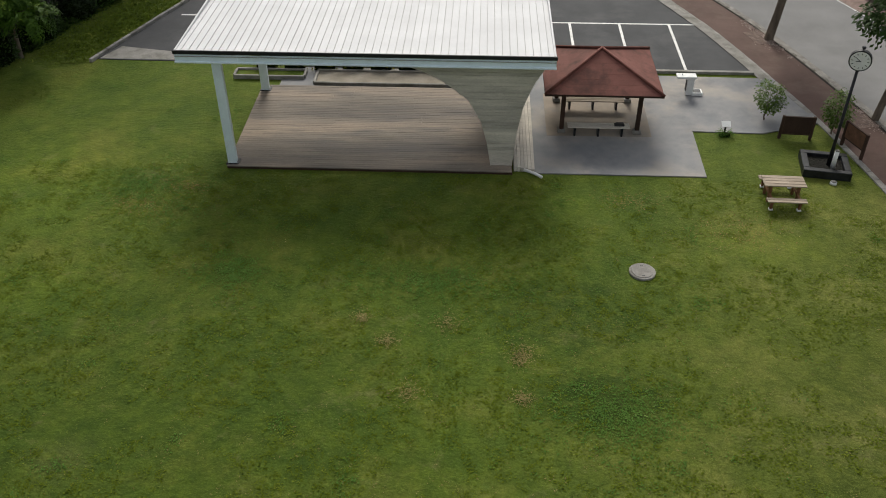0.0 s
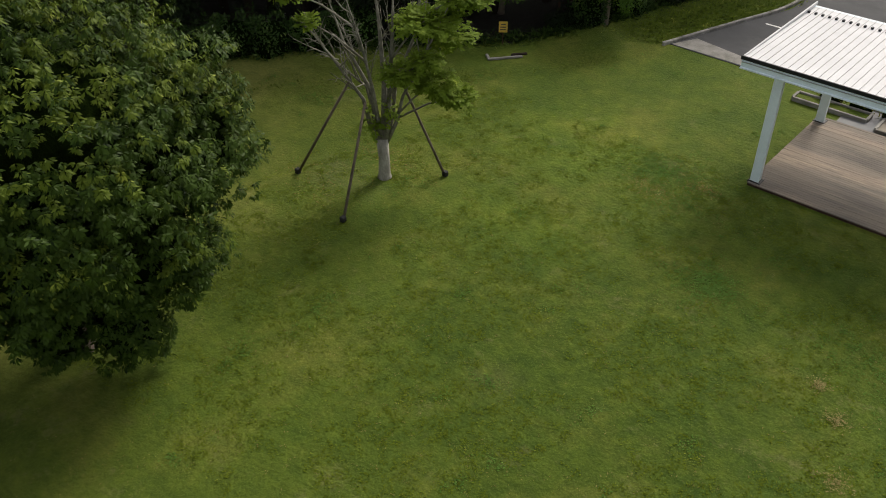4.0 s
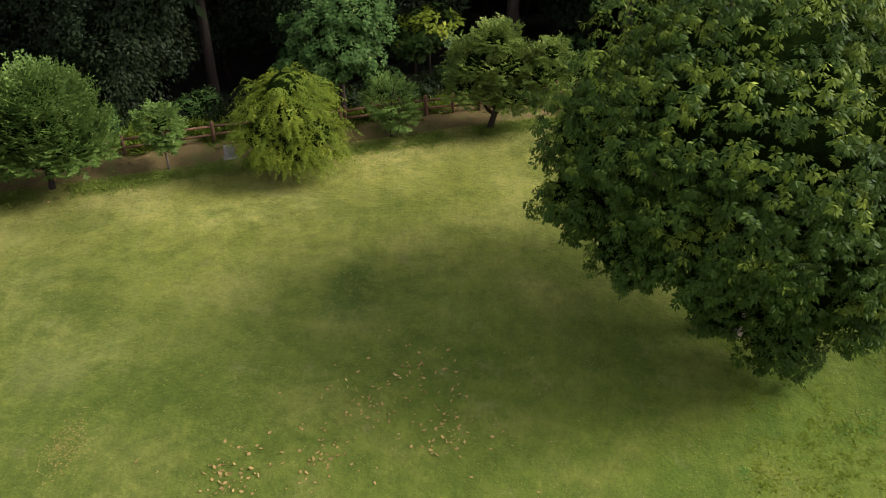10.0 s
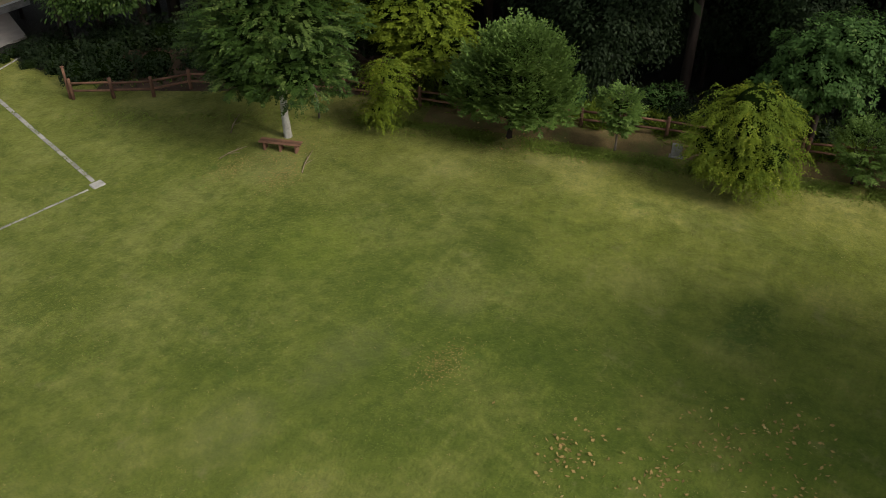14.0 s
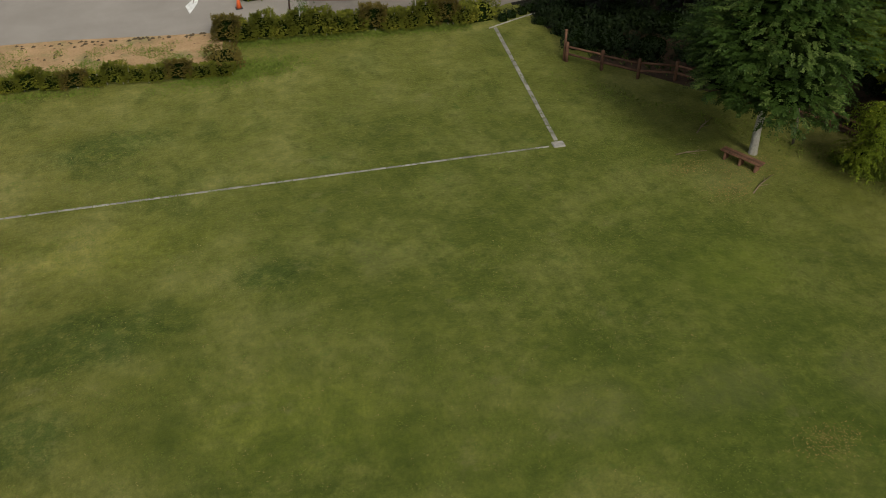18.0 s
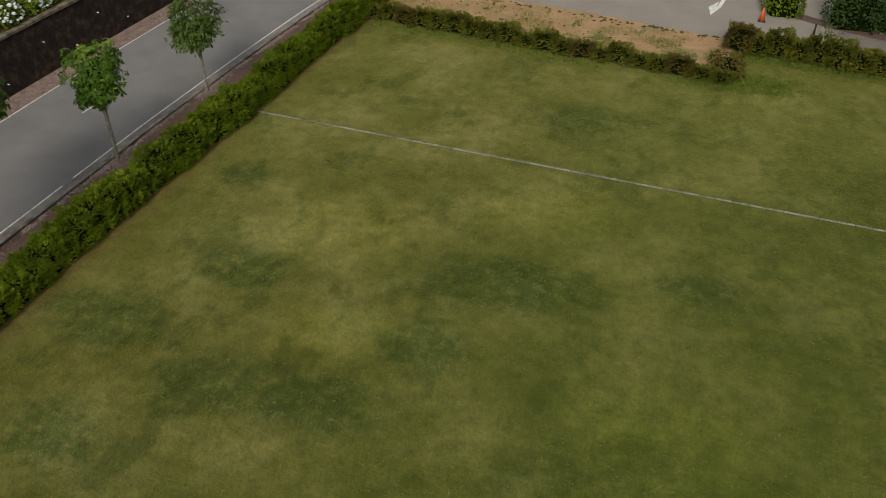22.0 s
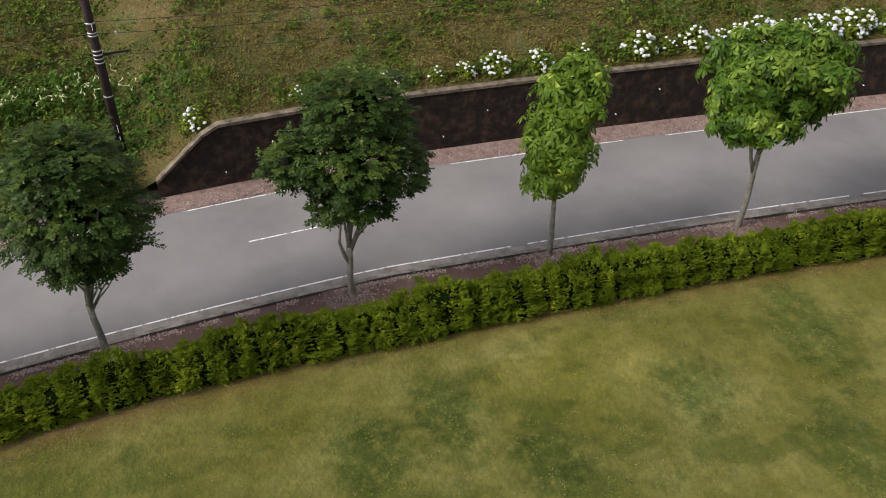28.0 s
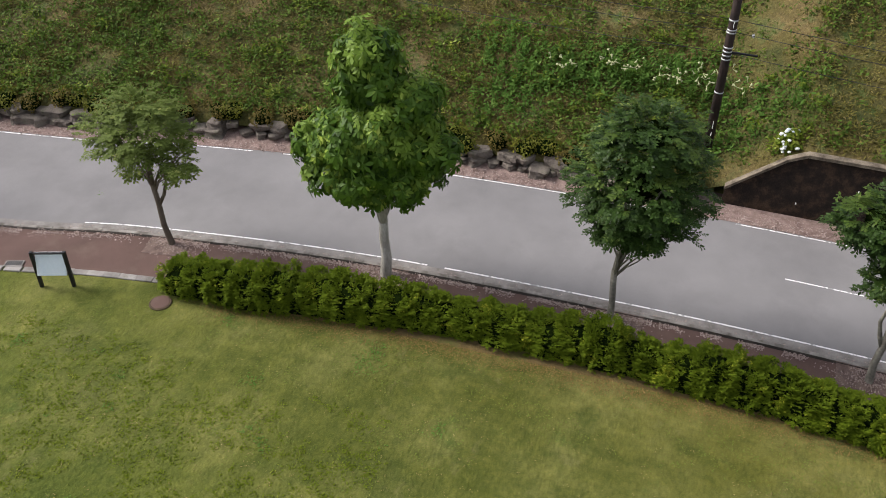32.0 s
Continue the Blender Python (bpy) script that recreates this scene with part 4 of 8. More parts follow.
# ---------------------------------------------------------------- road, kerb, pavement
def build_road():
    strip("road", KERB, (0.42, 2.2, 4.2, 6.55), (-0.115, -0.09, -0.09, -0.115), M_ROAD, label="pale grey worn asphalt road with a faded centre line", category="road")
    strip("gutter", KERB, (0.0, 0.22, 0.44), (-0.115, -0.125, -0.106), M_GUTTER, label="grey concrete gutter beside the road", category="gutter")
    strip("verge", KERB, (6.32, 6.75, 7.9), (-0.104, -0.07, 0.02), M_GRAVEL, label="strip of pinkish gravel and dry needles", category="verge")
    a, _ = along(KERB, KN, 64, 16.6)
    strip("pavement", a, (-2.35, -0.14), (0.035, 0.03), M_PAVE, label="red-brown asphalt pavement with worn grey spots", category="pavement")
    b, _ = along(KERB, KN, 17.3, -66)
    strip("pavement", b, (-2.5, -0.14), (0.035, 0.03), M_PAVE, label="red-brown asphalt pavement behind the clipped hedge", category="pavement")
    h, _ = along(KERB, KN, 15.6, -66)
    strip("soil_margin", h, (-3.22, -3.1, -2.2), (0.004, 0.02, 0.045), M_DRY, label="dry brown soil and straw under the hedge", category="soil")
    strip("kerb_joint", KERB, (-0.27, -0.2, -0.145), (0.038, 0.044, 0.038), M_JOINT, label="dark mossy joint of soil behind the kerb", category="joint")
    # paint: edge lines with worn gaps, and centre dashes
    for y0, y1, o, m in ((22, 9, 0.46, M_WORNPAINT), (9, -11, 0.46, M_WORNPAINT), (-11, -24, 0.46, M_WORNPAINT), (-24, -60, 0.46, M_WORNPAINT),
                         (64, 17.2, 6.2, M_WORNPAINT), (16.6, 0.4, 6.2, M_PAINT), (0.0, -9.2, 6.2, M_WORNPAINT), (-9.8, -17.6, 6.2, M_WORNPAINT),
                         (-18.6, -21.5, 6.2, M_PAINT), (-23, -60, 6.2, M_PAINT)):
        s, _ = along(KERB, KN, y0, y1)
        if len(s) > 1:
            strip("edge_line", s, (o, o + 0.065), (-0.098 if o < 3 else -0.100, -0.097 if o < 3 else -0.101), m, label="white painted road edge line", category="road marking")
    for y in (-2.0, -28.5):
        s = KERB[np.argsort(np.abs(KERB[:, 1] - y + 1.2))[:5]]
        s = s[np.argsort(-s[:, 1])]
        strip("centre_dash", s, (3.48, 3.54), (-0.083, -0.083), M_WORNPAINT if y > -20 else M_PAINT, label="short faded white centre dash", category="road marking")


build_road()

kerb_root = tagged(empty("kerb"), "grey concrete kerb stones, mossy and worn", "kerb", kind="structure")
pave_edge = tagged(empty("pavement_edging"), "grey concrete edging stones beside the lawn", "edging", kind="structure")


def kerb_mesh(name, ln, w, h, bev, m=None):
    bm = box_bm(ln, w, h, (0, 0, -h), bev)
    me = bpy.data.meshes.new(name)
    bm.to_mesh(me)
    bm.free()
    me.materials.append(m or M_KERB)
    return me


# ---------------------------------------------------------------- retaining wall and hillside over the road
def wall_top(y):
    return float(np.interp(y, (-2.05, 0.65), (2.5, 0.25)))


def hill_foot(y):
    return float(np.interp(y, (-2.05, 0.4, 1.0), (2.45, 0.75, 0.62)))


def build_wall():
    root = tagged(empty("retaining_wall"), "dark mossy concrete retaining wall with a sloped end", "retaining wall", kind="structure")
    s, n = along(KERB, KN, 0.7, -66)
    vs, fs, cv, cf = [], [], [], []
    for i, (p, q) in enumerate(zip(s, n)):
        zt = wall_top(p[1])
        for o, z in ((7.32, -0.15), (7.32 + 0.06 * zt, zt - 0.12), (7.85, zt - 0.12)):
            vs.append((*(p + q * o), z))
        for o, z in ((7.26 + 0.06 * zt, zt - 0.12), (7.26 + 0.06 * zt, zt), (7.54 + 0.06 * zt, zt + 0.01), (7.54 + 0.06 * zt, zt - 0.3)):
            cv.append((*(p + q * o), z))
        if i:
            a, b = 3 * (i - 1), 3 * i
            fs += [(a, b, b + 1, a + 1), (a + 1, b + 1, b + 2, a + 2)]
            a, b = 4 * (i - 1), 4 * i
            cf += [(a + k, b + k, b + k + 1, a + k + 1) for k in range(3)]
    cf.append((0, 1, 2, 3))
    obj("wall_face", mesh_of("wall_face", vs, fs, M_WALL), root)
    obj("coping", mesh_of("coping", cv, cf, M_COPING), root, "pale stained concrete coping")
    # weep pipes
    me = mesh_of("weep_pipe", *tube_data([(0, 0, 0), (-0.09, 0, 0)], [0.022, 0.022], 8), M_WHITE)
    for k, y in enumerate(np.arange(-2.2, -44, -1.9)):
        p = kerb_point(y, 7.30 + 0.06 * (0.55 + 0.9 * (k % 2)))
        obj("weep_pipe", me, root, m=Matrix.Translation((p[0], p[1], 0.55 + 0.9 * (k % 2))))


def hill_z(o, y):
    z = hill_foot(y) + np.clip(o - 7.8, 0, 4) * 0.42 + np.clip(o - 11.8, 0, 22) * 0.5
    return z + 0.22 * noise.noise(Vector((o * 0.45, y * 0.45, 3.1))) * min(1.0, max(0.0, (o - 8.0) * 0.7)) + 0.1 * noise.noise(Vector((o * 1.6, y * 1.6, 1.1))) * min(1.0, max(0.0, (o - 7.9)))


def build_hill():
    offs = np.r_[7.55, 7.8, np.arange(8.2, 24, 0.45), np.arange(25, 60, 2.5), 120, 400]
    vs, fs = [], []
    w = len(offs)
    for i, (p, q) in enumerate(zip(KERB, KN)):
        for o in offs:
            vs.append((*(p + q * o), hill_z(o, p[1]) if o > 7.6 else hill_foot(p[1]) - 0.35))
        if i:
            a, b = w * (i - 1), w * i
            fs += [(a + k, a + k + 1, b + k + 1, b + k) for k in range(w - 1)]
    tagged(obj("hillside", mesh_of("hillside", vs, fs, M_BANK, True)), "rough grassy hillside with weeds and bare soil", "hillside", kind="structure")


build_wall()
build_hill()

# ---------------------------------------------------------------- paved areas
LOT = plate("parking_lot", ((-18.2, 38.0), (1, 37.75), (12.35, 37.75), *[tuple(kerb_point(y, -2.36)) for y in (39, 41, 43, 46, 50, 55)], (4, 62), (-15.0, 62), (-15.4, 46)), -0.1, 0.03, M_LOT)
tagged(LOT, "dark asphalt car park with white bay lines", "car park", kind="structure")
APRON = plate("apron", ((-18.05, 38.05), (-17.4, 39.4), (-14.6, 38.9), (-11.0, 38.05)), -0.1, 0.036, M_KERB)
tagged(APRON, "dusty concrete corner of the car park", "paving", kind="structure")
SLAB = plate("paving", ((2.05, 28.86), (8.68, 28.86), (8.74, 32.3), (11.6, 32.24), tuple(kerb_point(33.5, -2.37)), tuple(kerb_point(35.5, -2.37)), tuple(kerb_point(37.6, -2.37)), (-9, 37.6), (-9, 35.55), (2.05, 35.55)), -0.1, 0.045, M_SLAB)
tagged(SLAB, "grey and tan stained paving round the shelter", "paving", kind="structure")


def paint_bar(x0, y0, x1, y1, w, z, m=None, name="bay_line", label="white painted parking bay line"):
    d = Vector((x1 - x0, y1 - y0, 0))
    n = Vector((-d.y, d.x, 0)).normalized() * w / 2
    a, b = Vector((x0, y0, z)), Vector((x1, y1, z))
    return tagged(obj(name, mesh_of(name, (a - n, b - n, b + n, a + n), ((0, 1, 2, 3),), m or M_PAINT)), label, "road marking", kind="structure")


paint_bar(-8.2, 43.05, 10.75, 43.05, 0.13, 0.034)
for bx in (-8.07, -5.57, -3.07, -0.57, 1.93, 4.43, 6.93, 9.43):
    paint_bar(bx, 37.85, bx, 42.98, 0.13, 0.034)
paint_bar(-15.6, 43.3, -13.9, 43.3, 0.14, 0.034)
paint_bar(-8.2, 49.7, 8.6, 50.65, 0.13, 0.034)
for bx in (-7.65, -5.15, -2.65, -0.15, 2.35, 4.85, 7.35):
    paint_bar(bx, 49.85 + (bx + 8.2) * 0.057, bx - 0.3, 55.2, 0.13, 0.034)
tagged(obj("lot_kerb", mesh_of("lot_kerb", *[x for x in [((-9, 37.58, 0), (12.45, 37.58, 0), (12.45, 37.75, 0), (-9, 37.75, 0), (-9, 37.58, 0.13), (12.45, 37.58, 0.13), (12.45, 37.75, 0.13), (-9, 37.75, 0.13)), ((4, 5, 6, 7), (0, 1, 5, 4), (1, 2, 6, 5), (2, 3, 7, 6), (3, 0, 4, 7))]], M_KERB)), "low concrete kerb between paving and car park", "kerb", kind="structure")

# south car park, clay strip, path
SOUTH = plate("south_car_park", ((13.6, -46.3), (3.3, -44.7), (-3.9, -42.95), (-4.6, -43.1), (-9, -44.2), (-12, -60), (-8, -75), (8, -75), (11.2, -60)), -0.1, 0.03, M_LOT_S)
tagged(SOUTH, "pale grey asphalt car park with a white arrow", "car park", kind="structure")
CLAY = plate("clay_strip", ((14.1, -42.0), (5.6, -40.1), (-3.4, -38.6), (-4.3, -42.9), (3.3, -44.75), (13.5, -46.4)), -0.1, 0.02, M_SOIL)
tagged(CLAY, "bare orange clay strip with sparse weeds and clods", "soil", kind="structure")
PATH = plate("south_path", ((-4.5, -42.6), (-17.7, -40.75), (-19.0, -41.3), (-21.5, -41.6), (-23, -46), (-20, -60), (-12, -60), (-9, -44.3)), -0.1, 0.026, M_GREYPATH)
tagged(PATH, "grey gravelled path behind the loose hedge", "path", kind="structure")
paint_bar(-4.17, -49.99, -3.46, -46.95, 0.2, 0.036, name="arrow_shaft", label="shaft of a white painted turn arrow on asphalt")
tagged(obj("arrow_head", mesh_of("arrow_head", ((-3.56, -46.95, 0.042), (-3.33, -47.0, 0.042), (-3.47, -47.72, 0.042), (-2.93, -46.85, 0.042), (-3.02, -45.73, 0.042)), ((0, 1, 4), (1, 2, 3), (1, 3, 4)), M_PAINT)), "head of a white painted turn arrow on asphalt", "road marking", kind="structure")
paint_bar(0.4, -55.0, 9, -53.6, 0.13, 0.034)
for bx in (1.5, 4.2, 6.9):
    paint_bar(bx, -54.8 + (bx - .4) * .163, bx - 0.6, -59.5, 0.12, 0.034)

# dry strip before the fence
strip("dry_margin", EDGE[(EDGE[:, 1] > -21) & (EDGE[:, 1] < 4.5)], (-1.4, -0.7, 0.5), (0.004, 0.03, 0.05), M_DRY, label="dry grass and needles along the fence", category="soil")
strip("bank_foot", EDGE[(EDGE[:, 1] > -33.8) & (EDGE[:, 1] < -19)], (0.2, 1.4, 2.6, 4.4), (0.02, 0.12, 0.35, 0.6), M_EARTH, label="bare brown soil slope behind the fence", category="soil")
strip("drain_channel", along(KERB, KN, 60, 37.4)[0], (-3.0, -2.86, -2.62, -2.47), (0.06, 0.045, 0.045, 0.06), M_KERB, label="concrete drain channel between car park and pavement", category="drain")

# flush stone edging that crosses the lawn
edging = tagged(empty("lawn_edging"), "flush grey stone edging across the lawn", "edging", kind="structure")


def edging_run(a, b, w, step=0.6):
    a, b = Vector((*a, 0.015)), Vector((*b, 0.015))
    n = int((b - a).length / step)
    me = kerb_mesh("edging_stone", step - 0.02, w, 0.2, 0.012)
    ang = math.atan2(b.y - a.y, b.x - a.x)
    rng = random.Random(3)
    for i in range(n):
        p = a.lerp(b, (i + 0.5) / n)
        obj("edging_stone", me, edging, m=Matrix.Translation((p.x, p.y, p.z + rng.uniform(-0.012, 0.008))) @ Matrix.Rotation(ang + rng.uniform(-0.015, 0.015), 4, "Z"))


edging_run((-14.7, -27.3), (15.9, -30.85), 0.11)
edging_run((-15.15, -27.6), (-17.2, -38.7), 0.18)
obj("corner_block", kerb_mesh("corner_block", 0.5, 0.42, 0.25, 0.03), edging, m=Matrix.Translation((-15.1, -27.3, 0.05)) @ Matrix.Rotation(-0.12, 4, "Z"))


# raised kerb along the car park's edge by the wood
side_kerb = tagged(empty("side_kerb"), "pale concrete kerb between car park and weedy bank", "kerb", kind="structure")
_sk = spline(((-18.15, 37.95), (-17.4, 40.2), (-16.6, 42.6), (-15.55, 46.0), (-15.2, 51.0)), 0.61)
_skd = np.gradient(_sk, axis=0)
_skm = kerb_mesh("kerb_stone", 0.59, 0.17, 0.3, 0.02)
for _p, _d in zip(_sk, _skd):
    obj("kerb_stone", _skm, side_kerb, m=Matrix.Translation((_p[0] - 0.1, _p[1], 0.17)) @ Matrix.Rotation(math.atan2(_d[1], _d[0]), 4, "Z"))
# low white edging from the lawn's corner along the path
white_edge = tagged(empty("white_edging"), "low white edging stones beside the grey path", "edging", kind="structure")
_we = spline(((-17.1, -38.75), (-18.8, -39.3), (-20.4, -39.75)), 0.5)
_wm = box_bm(0.48, 0.05, 0.2, (0, 0, -0.17), 0.012)
_wme = bpy.data.meshes.new("edging_stone")
_wm.to_mesh(_wme)
_wme.materials.append(M_KERB)
for _p in _we:
    obj("edging_stone", _wme, white_edge, m=Matrix.Translation((_p[0], _p[1], 0.02)) @ Matrix.Rotation(0.31, 4, "Z"))
strip("flower_bed", spline(((-6.2, -47.6), (-8.2, -46.2), (-10.5, -45.2), (-12.9, -44.5)), 0.5), (-0.35, 0.0, 0.4), (0.03, 0.06, 0.03), M_PAVE, label="dark reddish planted strip beside the path", category="flower bed")

# ---------------------------------------------------------------- pavilion
def build_pavilion():
    th = tagged(empty("pavilion", (-4.1, 32.0, 0)), "open timber stage pavilion with a white metal roof", "pavilion")
    ox, oy = 4.1, -32.0

    def L(x, y, z=0.0):
        return (x + ox, y + oy, z)
    X0, X1, Y0, Y1 = -10.95, 2.65, 28.85, 35.3
    z_at = lambda y: 4.86 - (y - Y0) * 0.022
    roof = part("roof", box_bm(X1 - X0 - 0.1, Y1 - Y0 - 0.1, 0.1, L((X0 + X1) / 2, (Y0 + Y1) / 2, 4.60)), M_CLAD, th, "white standing-seam metal roof")
    n = 50
    w = (X1 - X0) / n
    rise = -math.atan(0.022)
    bm = box_bm(w - 0.012, Y1 - Y0, 0.05, (0, 0, 0), 0.004)
    pm = bpy.data.meshes.new("roof_panel")
    bm.to_mesh(pm)
    bm.free()
    pm.materials.append(M_ROOF)
    bm = box_bm(0.016, Y1 - Y0 - 0.02, 0.045, (0, 0, 0), 0.005)
    sm = bpy.data.meshes.new("seam")
    bm.to_mesh(sm)
    bm.free()
    sm.materials.append(M_SEAM)
    for i in range(n):
        c = Vector(L(X0 + (i + 0.5) * w, (Y0 + Y1) / 2, z_at((Y0 + Y1) / 2) - 0.05))
        obj("roof_panel", pm, roof, m=Matrix.Translation(c) @ Matrix.Rotation(rise, 4, "X"))
        if i:
            obj("seam", sm, roof, m=Matrix.Translation(c + Vector((-w / 2, 0, 0.03))) @ Matrix.Rotation(rise, 4, "X"))
    bm = box_bm(0.10, 0.14, 0.08, (0, 0, 0), 0.02)
    vm = bpy.data.meshes.new("snow_guard")
    bm.to_mesh(vm)
    bm.free()
    vm.materials.append(M_FASCIA)
    for i in range(n):
        obj("snow_guard", vm, roof, m=Matrix.Translation(L(X0 + (i + 0.5) * w, 34.35, z_at(34.35))))
    part("fascia", box_bm(X1 - X0 + 0.06, 0.06, 0.14, L((X0 + X1) / 2, Y0 - 0.04, 4.74), 0.008), M_FASCIA, th, "black metal eave trim")
    for nm, yy in (("front_beam", Y0 + 0.07), ("back_beam", Y1 - 0.12)):
        part(nm, box_bm(X1 - X0, 0.16, 0.3, L((X0 + X1) / 2, yy, 4.43), 0.01), M_STEEL, th, "pale blue-white steel beam")
    for i in range(1, 6):
        part("joint_plate", box_bm(0.05, 0.02, 0.28, L(X0 + i * 2.27 - 0.02, Y0 - 0.015, 4.44), 0.004), M_STEEL, th)
    part("gutter_rail", box_bm(X1 - X0 + 0.02, 0.14, 0.05, L((X0 + X1) / 2, Y0 - 0.02, 4.40), 0.008), M_STEEL, th)
    part("flange_line", box_bm(X1 - X0 + 0.02, 0.05, 0.025, L((X0 + X1) / 2, Y0 - 0.02, 4.63), 0.004), M_GALV, th)
    for xx in (X0 + 0.06, X1 - 0.06):
        part("side_beam", box_bm(0.12, Y1 - Y0 - 0.4, 0.28, L(xx, (Y0 + Y1) / 2, 4.42), 0.01), M_STEEL, th)
        part("rake_trim", box_bm(0.07, Y1 - Y0, 0.1, L(xx, (Y0 + Y1) / 2, 4.79), 0.008), M_ROOF, th)
    # soffit joists
    for i in range(9):
        part("joist", box_bm(0.09, Y1 - Y0 - 0.5, 0.16, L(X0 + 0.8 + i * 1.5, (Y0 + Y1) / 2, 4.44), 0.01), M_BROWN, th)
    for px, py in ((-9.52, 29.08), (-9.48, 35.12)):
        post = part("post", box_bm(0.30, 0.26, 4.36, L(px, py, 0.1), 0.02), M_STEEL, th, "pale blue-white steel post")
        part("base_plate", box_bm(0.50, 0.42, 0.1, L(px, py, 0.05), 0.02), M_DARKMETAL, post, "dark steel foot")
        part("flange", box_bm(0.35, 0.035, 4.3, L(px, py - 0.14, 0.14), 0.006), M_STEEL, post)
    # funnel-shaped boarded walls, wide at the roof and narrow at the deck
    lz = (0.12, 1.15, 2.0, 2.92, 3.6, 4.0, 4.42)
    lx = (0.47, 0.30, 0.07, -0.42, -1.25, -1.95, -3.1)
    rz = (0.12, 1.45, 2.65, 3.6, 4.42)
    rx = (1.28, 1.38, 1.58, 1.93, 2.42)
    for yy in (29.3, 34.95):
        wall = tagged(empty("funnel_wall", (0, 0, 0)), "funnel-shaped wall clad with greyed boards")
        wall.parent = th
        z = 0.13
        rng = random.Random(5)
        while z < 4.40:
            z2 = min(z + 0.135, 4.42)
            a0, a1 = np.interp(z, lz, lx), np.interp(z2, lz, lx)
            b0, b1 = np.interp(z, rz, rx), np.interp(z2, rz, rx)
            t = 0.10 + rng.uniform(0, 0.012)
            g = 0.008
            v = [L(a0, yy - t, z + g), L(b0, yy - t, z + g), L(b1, yy - t, z2), L(a1, yy - t, z2), L(a0, yy + t, z + g), L(b0, yy + t, z + g), L(b1, yy + t, z2), L(a1, yy + t, z2)]
            obj("board", mesh_of("board", v, ((0, 1, 2, 3), (5, 4, 7, 6), (0, 4, 5, 1), (1, 5, 6, 2), (2, 6, 7, 3), (3, 7, 4, 0)), M_CLAD), wall)
            z = z2
        edge_l = [L(np.interp(q, lz, lx), yy, q) for q in np.linspace(0.12, 4.4, 24)]
        edge_r = [L(np.interp(q, rz, rx), yy, q) for q in np.linspace(0.12, 4.4, 24)]
        for e in (edge_l, edge_r):
            vs, fs = [], []
            for i, q in enumerate(e):
                vs += [(q[0], q[1] - 0.125, q[2]), (q[0], q[1] + 0.125, q[2])]
                if i:
                    fs.append((2 * i - 2, 2 * i - 1, 2 * i + 1, 2 * i))
            me = mesh_of("edge_trim", vs, fs, M_CLAD)
            ob = obj("edge_trim", me, wall)
            s = ob.modifiers.new("thick", "SOLIDIFY")
            s.thickness = 0.015
    # stage floor of single boards
    floor = part("stage_frame", box_bm(11.0, 6.68, 0.08, L(-4.2, 32.1, 0.0)), M_BROWN, th)
    nb = 46
    bw = 6.76 / nb
    rng = random.Random(8)
    bm = box_bm(1.0, bw - 0.006, 0.04, (0, 0, 0), 0.004)
    plank = bpy.data.meshes.new("deck_board")
    bm.to_mesh(plank)
    bm.free()
    plank.materials.append(M_DECK)
    for i in range(nb):
        cut = sorted((rng.uniform(2.4, 4.6), rng.uniform(6.2, 8.6)))
        ends = (0.0, *cut, 10.99)
        for k in range(3):
            ln = ends[k + 1] - ends[k] - 0.004
            obj("deck_board", plank, floor, m=Matrix.Translation(L(-9.71 + (ends[k] + ends[k + 1]) / 2, 28.76 + (i + 0.5) * bw, 0.085 + rng.uniform(-0.004, 0.004))) @ Matrix.Diagonal((ln, 1, 1, 1)))
    ramp = tagged(empty("side_ramp"), "sloping side of lengthwise weathered boards")
    ramp.parent = th
    for i in range(6):
        x = 1.36 + i * 0.135
        me = mesh_of("ramp_board", [L(x, 29.0, 0.11 + 0.02 * (5 - i)), L(x + 0.122, 29.0, 0.11 + 0.02 * (5 - i)), L(x + 0.122, 35.3, 0.11 + 0.02 * (5 - i)), L(x, 35.3, 0.11 + 0.02 * (5 - i)),
                                    L(x, 29.0, 0.0), L(x + 0.122, 29.0, 0.0), L(x + 0.122, 35.3, 0.0), L(x, 35.3, 0.0)], ((0, 1, 2, 3), (5, 4, 7, 6), (0, 4, 5, 1), (1, 5, 6, 2), (2, 6, 7, 3), (3, 7, 4, 0)), M_CLAD)
        obj("ramp_board", me, ramp)
    tubes("drain_pipe", [([L(1.75, 28.98, 0.1), L(2.15, 28.78, 0.07), L(2.42, 28.55, 0.05)], [0.06, 0.06, 0.06])], M_WHITE, th, "white plastic drain pipe", 8)
    return th


build_pavilion()

# kerbed planting beds behind the pavilion
def kerb_frame(name, x0, y0, x1, y1, label, w=0.12, h=0.2):
    th = tagged(empty(name), label, "planting bed")
    for nm, sx, sy, cx, cy in (("kerb_rail", x1 - x0, w, (x0 + x1) / 2, y0), ("kerb_rail", x1 - x0, w, (x0 + x1) / 2, y1), ("kerb_end", w, y1 - y0 - w, x0, (y0 + y1) / 2), ("kerb_end", w, y1 - y0 - w, x1, (y0 + y1) / 2)):
        part(nm, box_bm(sx, sy, h, (cx, cy, 0.0), 0.015), M_KERB, th)
    part("bed_fill", box_bm(x1 - x0 - w, y1 - y0 - w, h - 0.08, ((x0 + x1) / 2, (y0 + y1) / 2, 0.0)), M_SAND if x1 > 0 else M_LAWN, th)
    return th


kerb_frame("planting_bed", -11.2, 36.3, -8.0, 37.0, "concrete-kerbed bed behind the pavilion")
kerb_frame("planting_bed", -7.45, 35.75, 1.5, 37.0, "long concrete-kerbed bed of pale sand behind the pavilion")


